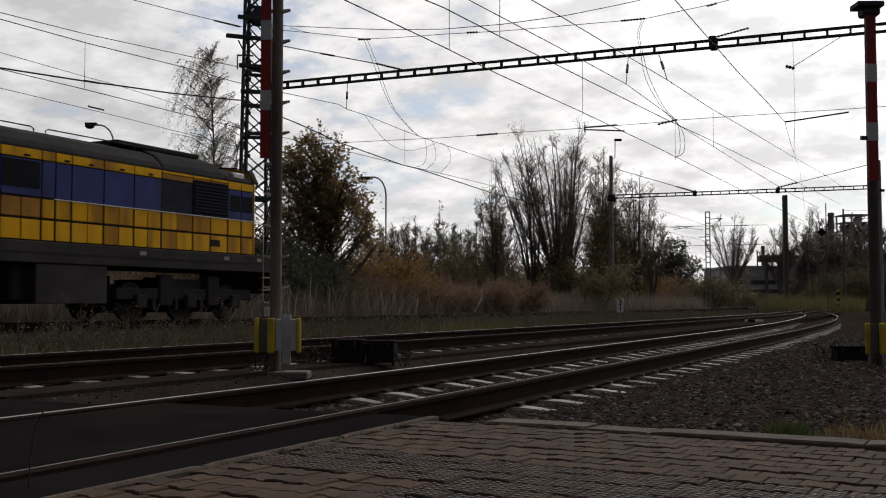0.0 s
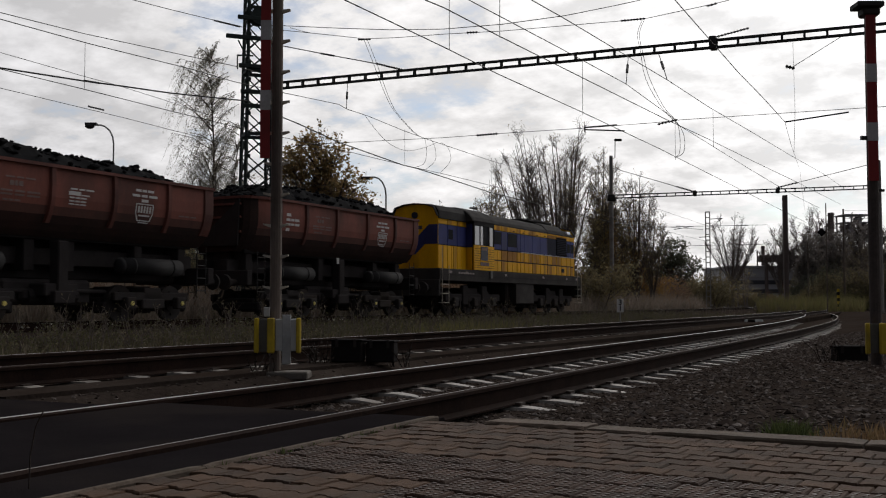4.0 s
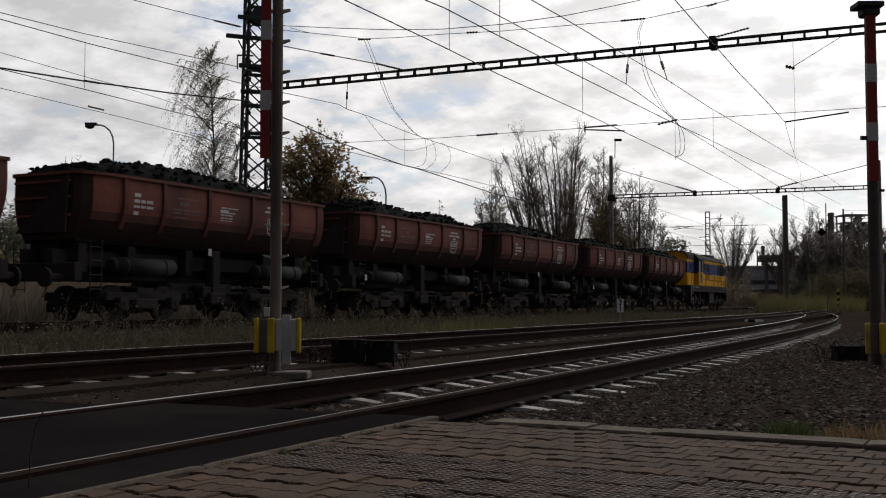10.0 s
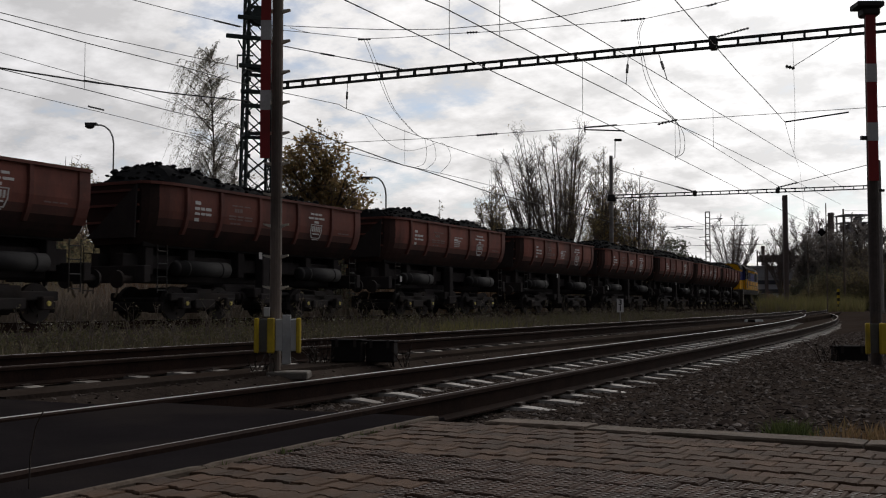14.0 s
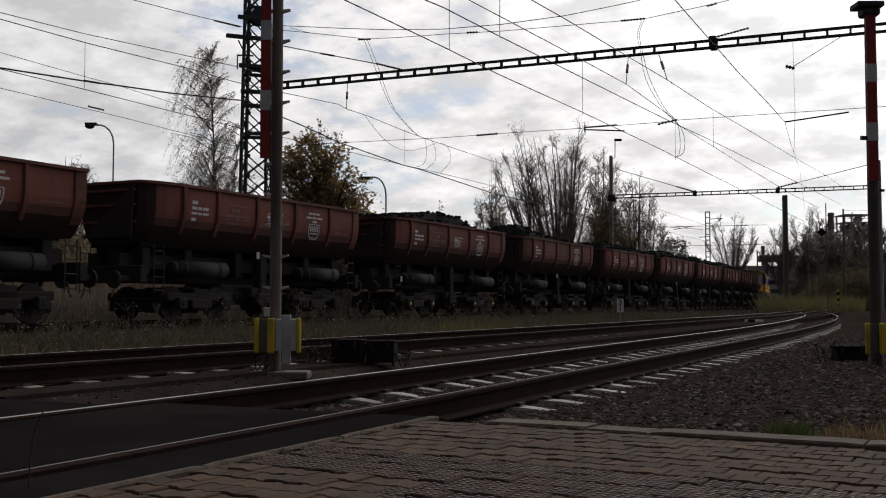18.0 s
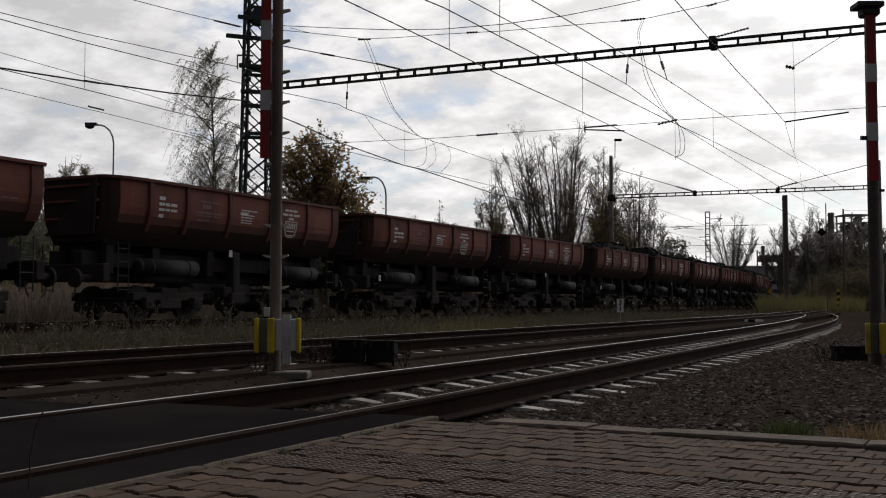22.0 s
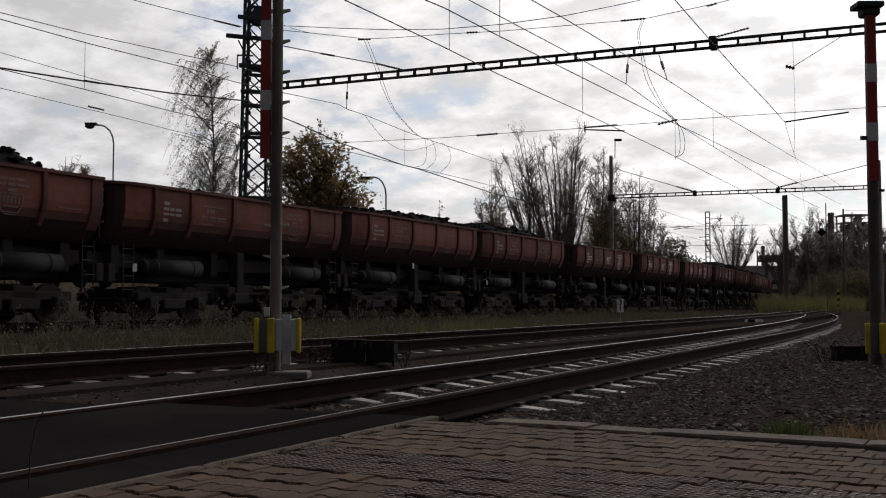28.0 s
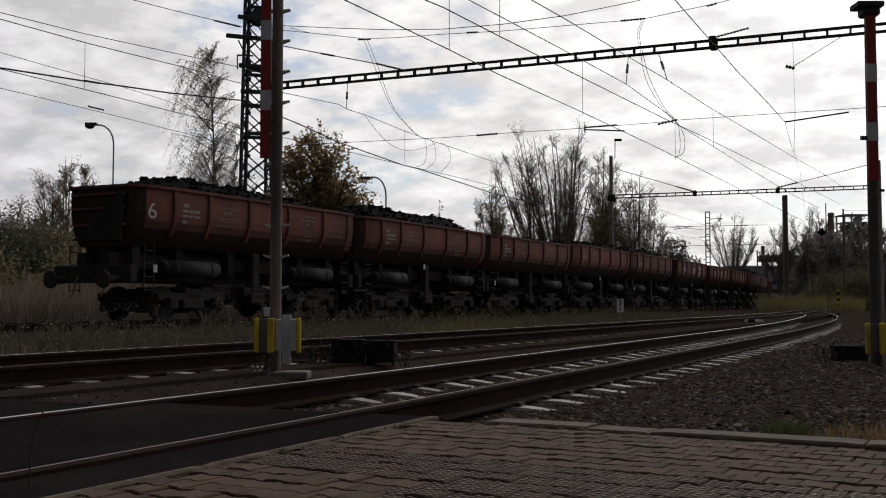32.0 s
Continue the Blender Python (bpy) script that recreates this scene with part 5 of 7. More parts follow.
    part("fan_roof", roof_mesh(3.42, 5.95, h, 3.88, 0.66, 0.0), None, w, "raised grey roof over the cooling fans")
    part("nose_roof", roof_mesh(5.97, 7.28, h, 3.88, 0.46, 0.0), None, w, "lower grey roof over the nose")
    part("rear_roof", roof_mesh(-7.92, -5.2, 1.06, 3.84, 0.62, 0.02, True), None, w, "grey rear roof with a visor")
    # end walls: yellow with a blue chevron
    for x, sx, h in ((-7.92, -1, 1.02), (7.29, 1, 1.32)):
        wb = bmesh.new()
        curve = [(-h, 1.86), (-h, 3.9), (-h * 0.84, 4.26), (-h * 0.46, 4.38), (0, 4.42), (h * 0.46, 4.38), (h * 0.84, 4.26), (h, 3.9), (h, 1.86)]
        ff = wb.faces.new([wb.verts.new((x, yy, zz)) for yy, zz in curve])
        ee = bmesh.ops.extrude_face_region(wb, geom=[ff])
        bmesh.ops.translate(wb, verts=[q for q in ee["geom"] if isinstance(q, bmesh.types.BMVert)], vec=(sx * 0.03, 0, 0))
        bmesh.ops.recalc_face_normals(wb, faces=wb.faces)
        vb, rim = bmesh.new(), [(yy * 1.01, zz + 0.015) for yy, zz in curve[1:-1]]
        ra, rb2 = [vb.verts.new((x - sx * 0.05, yy, zz)) for yy, zz in rim], [vb.verts.new((x + sx * 0.16, yy, zz)) for yy, zz in rim]
        rc, rd = [vb.verts.new((x - sx * 0.05, yy * 1.02, zz + 0.03)) for yy, zz in rim], [vb.verts.new((x + sx * 0.16, yy * 1.02, zz + 0.03)) for yy, zz in rim]
        for k in range(len(rim) - 1):
            for pa, pb in ((ra, rb2), (rb2, rd), (rd, rc), (rc, ra)):
                vb.faces.new((pa[k], pa[k + 1], pb[k + 1], pb[k]))
        bmesh.ops.recalc_face_normals(vb, faces=vb.faces)
        part("roof_visor", vb, M_LOCO_ROOF, w, "thin dark visor over the end wall")
        wall = part("end_wall", wb, M_LOCO_Y, w, "yellow end wall")
        bm = bmesh.new()
        xs = x + sx * 0.034
        v = [bm.verts.new((xs, y, z)) for y, z in ((-h + 0.004, 2.82), (-h + 0.004, 3.6), (-0.62, 3.6), (0, 3.02), (0.62, 3.6), (h - 0.004, 3.6), (h - 0.004, 2.82), (0.45, 2.82), (0, 2.4), (-0.45, 2.82))]
        f = bm.faces.new(v)
        e = bmesh.ops.extrude_face_region(bm, geom=[f])
        bmesh.ops.translate(bm, verts=[q for q in e["geom"] if isinstance(q, bmesh.types.BMVert)], vec=(sx * 0.008, 0, 0))
        bmesh.ops.recalc_face_normals(bm, faces=bm.faces)
        bmesh.ops.triangulate(bm, faces=bm.faces[:])
        part("chevron", bm, M_LOCO_B, wall, "blue chevron band")
        part("number_bar", boxes((min(xs, xs + sx * 0.015), max(xs, xs + sx * 0.015), -0.32, 0.32, 3.42, 3.56)), M_PLATE, wall)
        lamp = bmesh.new()
        rod(lamp, (x, 0, 3.98), (x + sx * 0.10, 0, 3.98), 0.13, 0.13, 14)
        part("head_lamp", lamp, M_LOUVRE, wall)
    for sd in (-1, 1):
        part("side_lamp", boxes((6.4, 6.95, sd * 1.19 - 0.06, sd * 1.19 + 0.06, 3.97, 4.17), bevel=0.04), M_HEADLAMP, w, "pale lamp glass at the roof's edge")
        for x0, x1 in ((-2.9, -0.25), (0.1, 3.0)):
            bm = tube_path([(x0, sd * 0.75, 4.28), (x0, sd * 0.75, 4.44), (x0 + 0.08, sd * 0.75, 4.49), (x1 - 0.08, sd * 0.75, 4.49), (x1, sd * 0.75, 4.44), (x1, sd * 0.75, 4.28)], 0.016, 5)
            part("roof_rail", bm, M_STEEL_D, w, "roof walkway rail")
        for y in (0.88,):
            for x, turn in ((8.25, 0), (-8.5, 180)):
                bf = bmesh.new()
                rod(bf, (0, 0, 0), (0.45, 0, 0), 0.11, 0.11, 10)
                rod(bf, (0.45, 0, 0), (0.53, 0, 0), 0.24, 0.23, 16)
                part("buffer", bf, M_GRIME, w, at=pose(x, sd * y, 1.06, 0, 0, turn))
        for x0 in (-8.2, 7.75):
            bm = bmesh.new()
            for x in (x0 - 0.06, x0 + 0.54):
                rod(bm, (x, sd * 1.37, 0.45), (x, sd * 1.37, 1.95 if x > x0 else 2.7), 0.016, 0.016, 6)
            part("step_rail", bm, M_PEG, w, "pale step rail")
            for z in (0.48, 0.84, 1.2):
                part("step_tread", boxes((x0 - 0.02, x0 + 0.5, sd * 1.28 - 0.1, sd * 1.28 + 0.1, z, z + 0.03)), M_PEG, w)
        part("battery_box", boxes((-0.62, 1.55, sd * 1.12 - 0.2, sd * 1.12 + 0.2, 0.45, 1.35), bevel=0.02), M_LOCO_G, w, "grey battery box under the frame")
    part("fuel_tank", boxes((-1.0, 1.9, -1.0, 1.0, 0.5, 1.36), bevel=0.06), M_GRIME, w)
    bm = bmesh.new()
    rod(bm, (-3.0, -0.3, 4.40), (-3.0, -0.3, 4.74), 0.04, 0.03, 8)
    rod(bm, (-3.4, -0.3, 4.64), (-2.75, -0.3, 4.68), 0.04, 0.07, 8)
    part("horn", bm, M_STEEL_D, w, "roof horn")
    part("roof_hatch", boxes((-6.9, -6.2, -0.5, 0.5, 4.35, 4.46), bevel=0.03), M_LOCO_ROOF, w)
    part("exhaust_hood", boxes((2.45, 5.6, -0.7, 0.7, 4.46, 4.59), bevel=0.03), M_LOCO_ROOF, w)
    for x in (-4.75, 4.75):
        b = part("bogie", boxes((-2.7, 2.7, -1.12, -0.96, 0.55, 0.85), (-2.7, 2.7, 0.96, 1.12, 0.55, 0.85), (-0.6, 0.6, -1.0, 1.0, 0.5, 1.1), (-1.2, -0.7, -1.18, -1.0, 0.4, 1.2), (0.7, 1.2, -1.18, -1.0, 0.4, 1.2), (-1.2, -0.7, 1.0, 1.18, 0.4, 1.2), (0.7, 1.2, 1.0, 1.18, 0.4, 1.2), bevel=0.03), M_UNDER, w, "black three-axle bogie", at=pose(x, 0, 0))
        part("motor_beam", boxes((-2.6, 2.6, -0.55, 0.55, 0.34, 0.7), bevel=0.05), M_UNDER, b)
        for dx in (-1.9, 0.0, 1.9):
            part("traction_motor", boxes((dx - 0.55, dx + 0.55, -0.62, 0.62, 0.22, 0.95), bevel=0.05), M_UNDER, b)
        for dx in (-1.35, -0.5, 0.5, 1.35):
            for y in (-1.06, 1.06):
                part("brake_shoe", boxes((dx - 0.06, dx + 0.06, y - 0.07, y + 0.07, 0.28, 0.72), bevel=0.02), M_GRIME, b)
        for dx in (-1.9, 0.0, 1.9):
            wheelset(b, dx, 0.5)
            for y in (-1.14, 1.14):
                part("axle_box", boxes((dx - 0.2, dx + 0.2, y - 0.1, y + 0.1, 0.33, 0.7), bevel=0.04), M_GRIME, b)
    return w


LOCO = locomotive()


# ---- trees, bushes, grass
def limb(bits, pts, r0, r1, n=4):
    """A tapered limb through places."""
    vs, fs = [], []
    m = len(pts)
    for i, p in enumerate(pts):
        d = (pts[min(i + 1, m - 1)] - pts[max(i - 1, 0)])
        q = d.to_track_quat("Z", "Y")
        r = r0 + (r1 - r0) * i / (m - 1)
        for k in range(n):
            vs.append(tuple(p + q @ Vector((math.cos(6.2832 * k / n) * r, math.sin(6.2832 * k / n) * r, 0))))
    for i in range(m - 1):
        for k in range(n):
            fs.append((i * n + k, i * n + (k + 1) % n, (i + 1) * n + (k + 1) % n, (i + 1) * n + k))
    bits.append((vs, fs))


def leaf(bits, p, size, r):
    a = Vector((r.gauss(0, 1), r.gauss(0, 1), r.gauss(0, 0.7))).normalized()
    b = a.cross(Vector((r.gauss(0, 1), r.gauss(0, 1), r.gauss(0, 1)))).normalized()
    s = size * r.uniform(0.6, 1.3)
    bits.append(([tuple(p - a * s), tuple(p + b * s * 0.55), tuple(p + a * s), tuple(p - b * s * 0.55)], [(0, 1, 2, 3)]))


def grow(o, p, d, length, rad, depth, spec, r):
    """One branch and what springs from it."""
    pts, q = [p], p
    dd = d.normalized()
    for k in range(3):
        dd = (dd + Vector((r.gauss(0, spec["bend"]), r.gauss(0, spec["bend"]), r.gauss(0, spec["bend"]) + spec["lift"] * (1 if depth > 1 else spec.get("tip", 1))))).normalized()
        q = q + dd * length / 3
        pts.append(q)
    limb(o["trunk"] if depth >= spec["depth"] - 1 else o["twigs"], pts, rad, rad * 0.55, 6 if depth >= spec["depth"] - 1 else 3)
    if depth <= 1:
        for _ in range(spec["leaves"] if depth == 0 else spec["leaves"] // 3):
            t = r.random()
            base = pts[min(2, int(t * 3))].lerp(pts[min(2, int(t * 3)) + 1], r.random())
            leaf(o["leaves"], base + Vector((r.gauss(0, 1), r.gauss(0, 1), r.gauss(0, 1))) * spec["spread"], spec["leaf"], r)
    if depth == 0:
        return
    for c in range(spec["kids"]):
        t = r.uniform(0.25 if depth < spec["depth"] else spec.get("bare", 0.3), 1.0)
        k = min(2, int(t * 3))
        base = pts[k].lerp(pts[k + 1], t * 3 - k)
        side = Vector((r.gauss(0, 1), r.gauss(0, 1), r.gauss(0, 0.4)))
        nd = (dd * spec["keep"] + side.normalized() * spec["open"]).normalized()
        grow(o, base, nd, length * spec["shrink"] * r.uniform(0.75, 1.2), rad * spec.get("thin", 0.5), depth - 1, spec, r)


def tree(name, label, at, spec, seed, stems=1, bark=None, leafmat=None, category="tree", group="", kind="", fit_height=None, wide=None):
    r = random.Random(seed)
    o = {"trunk": [], "twigs": [], "leaves": []}
    for k in range(stems):
        a = r.random() * 6.28
        d = Vector((math.cos(a) * spec["fan"], math.sin(a) * spec["fan"], 1)) if stems > 1 else Vector((r.gauss(0, 0.03), r.gauss(0, 0.03), 1))
        base = Vector((math.cos(a), math.sin(a), 0)) * (spec.get("ring", 0.3) * r.random() if stems > 1 else 0)
        grow(o, base, d, spec["height"] * r.uniform(0.8, 1.05) if stems > 1 else spec["height"], spec["girth"] * (r.uniform(0.6, 1.1) if stems > 1 else 1), spec["depth"], spec, r)
    root = thing(name, label, category, group, kind, at=Matrix.Translation(at))
    if fit_height:
        top = max(v[2] for b in o.values() for vs, _ in b for v in vs)
        k = fit_height / top
        xs = sorted(vs[0][0] for vs, _ in o["twigs"])
        ys = sorted(vs[0][1] for vs, _ in o["twigs"])
        lo, hi = xs[len(xs) // 25], xs[-1 - len(xs) // 25]
        cx, cy = (lo + hi) / 2, ys[len(ys) // 2]
        kw = wide / ((hi - lo) / 2) if wide else k
        for b in o.values():          # stand the crown upright over the foot
            b[:] = [([((x - cx * min(1, z / top)) * kw, (y - cy * min(1, z / top)) * kw, z * k) for x, y, z in vs], fs) for vs, fs in b]
    part("trunk", scatter_mesh("trunk", bark or M_BARK, o["trunk"]), None, root)
    part("branchwork", scatter_mesh("branchwork", M_TWIG_PALE_HAZE if at[1] > 100 else M_TWIG, o["twigs"]), None, root)
    if o["leaves"]:
        part("crown", scatter_mesh("crown", leafmat, o["leaves"]), None, root)
    return root


L_OAK = island_mat("oak_leaves", [(0.26, 0.178, 0.09), (0.34, 0.222, 0.108), (0.22, 0.185, 0.092), (0.40, 0.262, 0.12), (0.20, 0.172, 0.10)], 0.75, trans=0.7)
L_BIRCH = island_mat("birch_leaves", [(0.42, 0.40, 0.33), (0.24, 0.22, 0.17), (0.55, 0.52, 0.43)], 0.7, trans=0.5)
L_POPLAR = island_mat("poplar_leaves", [(0.27, 0.21, 0.10), (0.18, 0.15, 0.085), (0.38, 0.28, 0.115), (0.20, 0.175, 0.095)], 0.75, trans=0.55)
L_RED = island_mat("red_brown_leaves", [(0.245, 0.145, 0.098), (0.215, 0.14, 0.098), (0.28, 0.185, 0.112), (0.19, 0.135, 0.098)], 0.8, trans=0.45)
L_OLIVE = island_mat("olive_leaves", [(0.23, 0.195, 0.115), (0.27, 0.225, 0.125), (0.19, 0.16, 0.10), (0.33, 0.26, 0.135)], 0.8, trans=0.45)
L_DARK = island_mat("dark_green_leaves", [(0.125, 0.13, 0.09), (0.15, 0.155, 0.105), (0.105, 0.11, 0.08)], 0.8, trans=0.4)
L_ORANGE = island_mat("orange_leaves", [(0.325, 0.189, 0.065), (0.260, 0.137, 0.058), (0.390, 0.247, 0.078), (0.195, 0.124, 0.065)], 0.8, trans=0.4)
L_GRASS = island_mat("dry_grass", [(0.105, 0.09, 0.06), (0.15, 0.12, 0.08), (0.09, 0.09, 0.048), (0.125, 0.098, 0.068), (0.24, 0.20, 0.145), (0.10, 0.10, 0.05)], 0.85, trans=0.35)
L_WEED = island_mat("weed_leaves", [(0.095, 0.095, 0.05), (0.13, 0.12, 0.065), (0.075, 0.08, 0.042), (0.16, 0.125, 0.075), (0.11, 0.11, 0.05), (0.20, 0.17, 0.12)], 0.85, trans=0.35)
L_REED = island_mat("grey_brown_dead_grass", [(0.235, 0.195, 0.16), (0.29, 0.24, 0.195), (0.20, 0.165, 0.135), (0.26, 0.20, 0.155)], 0.9, trans=0.55)
L_GREEN = island_mat("yellow_green_weeds", [(0.19, 0.175, 0.07), (0.15, 0.145, 0.065), (0.23, 0.20, 0.085), (0.18, 0.15, 0.08)], 0.85, trans=0.3)
L_KERBGRASS = island_mat("yellow_dry_grass", [(0.26, 0.165, 0.085), (0.17, 0.11, 0.055), (0.34, 0.23, 0.13), (0.15, 0.12, 0.055)], 0.85, trans=0.3)
L_TUFT = island_mat("green_grass", [(0.075, 0.10, 0.035), (0.11, 0.13, 0.05), (0.06, 0.075, 0.03)], 0.85, trans=0.3)
L_FLOWER = island_mat("pale_flowers", [(0.55, 0.53, 0.47), (0.42, 0.40, 0.34)], 0.8)

BUSH = dict(height=1.2, girth=0.035, depth=2, kids=6, bend=0.12, lift=0.05, keep=0.8, open=0.8, shrink=0.7, leaves=24, spread=0.15, leaf=0.05, fan=0.55, ring=0.8, bare=0.1)


def lobe_tree(name, label, at, lobes, seed, clusters, leaves, leaf_size, leafmat, trunk_r=0.2, puff=0.3, twig=0.03, group=""):
    """A tree whose leafy twigs fill several rounded lobes (x, y, z, half width, half height)."""
    r = random.Random(seed)
    o = {"trunk": [], "twigs": [], "leaves": []}
    height = max(c[2] + c[4] for c in lobes)
    crook = [Vector((r.gauss(0, 0.08), r.gauss(0, 0.08), height * 0.86 * k / 6)) for k in range(7)]
    crook[0] = Vector((0, 0, 0))
    limb(o["trunk"], crook, trunk_r, 0.03, 8)
    area = [c[3] * c[3] * c[4] for c in lobes]
    for c in range(clusters):
        x, y, z, rx, rz = r.choices(lobes, area)[0]
        d = Vector((r.gauss(0, 1), r.gauss(0, 1), r.gauss(0, 1))).normalized() * r.uniform(0.25, 1.0) ** 0.5 * r.uniform(0.88, 1.06)
        tip = Vector((x + d.x * rx, y + d.y * rx, z + d.z * rz))
        low = max(1.2, tip.z - Vector((tip.x, tip.y, 0)).length * r.uniform(0.7, 1.2) - 0.4)
        k = min(5.99, low / (height * 0.86) * 6)
        foot = crook[int(k)].lerp(crook[int(k) + 1], k % 1)
        mid = foot.lerp(tip, 0.5) + Vector((r.gauss(0, .12), r.gauss(0, .12), -0.1))
        big = c % 6 == 0
        limb(o["trunk"] if big else o["twigs"], [foot, mid, tip], twig * (2.2 if big else 0.7), twig * 0.3, 5 if big else 3)
        for _ in range(4):
            e = tip + Vector((r.gauss(0, puff), r.gauss(0, puff), r.gauss(0, puff)))
            limb(o["twigs"], [mid.lerp(tip, r.uniform(0.4, 1)), tip.lerp(e, 0.5), e], twig * 0.35, twig * 0.15, 3)
            for _ in range(leaves // 4):
                leaf(o["leaves"], tip.lerp(e, r.uniform(0.3, 1.1)) + Vector((r.gauss(0, 1), r.gauss(0, 1), r.gauss(0, 1))) * puff * 0.38, leaf_size, r)
    root = thing(name, label, "tree", group, at=Matrix.Translation(at))
    part("trunk", scatter_mesh("trunk", M_BARK, o["trunk"]), None, root)
    part("branchwork", scatter_mesh("branchwork", M_TWIG, o["twigs"]), None, root)
    part("crown", scatter_mesh("crown", leafmat, o["leaves"]), None, root)
    return root


def birch(at, height, half, seed):
    """A wind-blown birch: rising limbs with thin hanging strands of small leaves."""
    r = random.Random(seed)
    o = {"trunk": [], "twigs": [], "leaves": []}
    stems = []
    for x0, x1, h, rad in ((0.0, -0.35, height, 0.10), (0.25, 1.15, height * 0.72, 0.06)):
        pts = [Vector((x0 + (x1 - x0) * (k / 8) ** 1.3 + r.gauss(0, .05), r.gauss(0, .05), h * k / 8)) for k in range(9)]
        limb(o["trunk"], pts[:8], rad, 0.02, 7)
        stems.append((pts, h))
    for c in range(215):
        pts, h = stems[0] if c % 3 else stems[1]
        t = r.uniform(0.14, 0.97) if c < 150 else r.uniform(0.2, 0.5)
        k = min(7, int(t * 8))
        p = pts[k].lerp(pts[k + 1], t * 8 - k)
        a = r.random() * 6.28
        reach = half * (1.12 - t) ** 0.55 * r.uniform(0.35, 1.0) * (1.0 if c % 3 else 0.7)
        e = p + Vector((math.cos(a) * reach - 0.2, math.sin(a) * reach, reach * r.uniform(0.5, 1.0)))
        e.z = min(e.z, height + 0.1)
        m = p.lerp(e, 0.5) + Vector((0, 0, 0.12 * reach))
        limb(o["trunk"], [p, m, e], 0.022, 0.006, 4)
        for _ in range(11):
            q = m.lerp(e, r.uniform(-0.4, 1.0))
            drop = r.uniform(0.5, 1.5)
            side = Vector((-0.42 + r.gauss(0, 0.16), r.gauss(0, 0.2), 0)) * drop
            f = q + side + Vector((0, 0, -drop))
            w = q + side * 0.45 + Vector((0, 0, -drop * 0.28))
            limb(o["twigs"], [q, w, f], 0.0042, 0.003, 3)
            for i in range(13):
                u = r.random()
                g = q.lerp(w, u * 2) if u < 0.5 else w.lerp(f, u * 2 - 1)
                leaf(o["leaves"], g + Vector((r.gauss(0, .05), r.gauss(0, .05), r.gauss(0, .05))), 0.038, r)
    root = thing("birch_tree", "slender wind-blown birch with pale drooping half-bare twigs", "tree", at=Matrix.Translation(at))
    part("trunk", scatter_mesh("trunk", M_BARK, o["trunk"]), None, root)
    part("branchwork", scatter_mesh("branchwork", M_TWIG_PALE_HAZE, o["twigs"]), None, root)
    part("crown", scatter_mesh("crown", L_BIRCH, o["leaves"]), None, root)


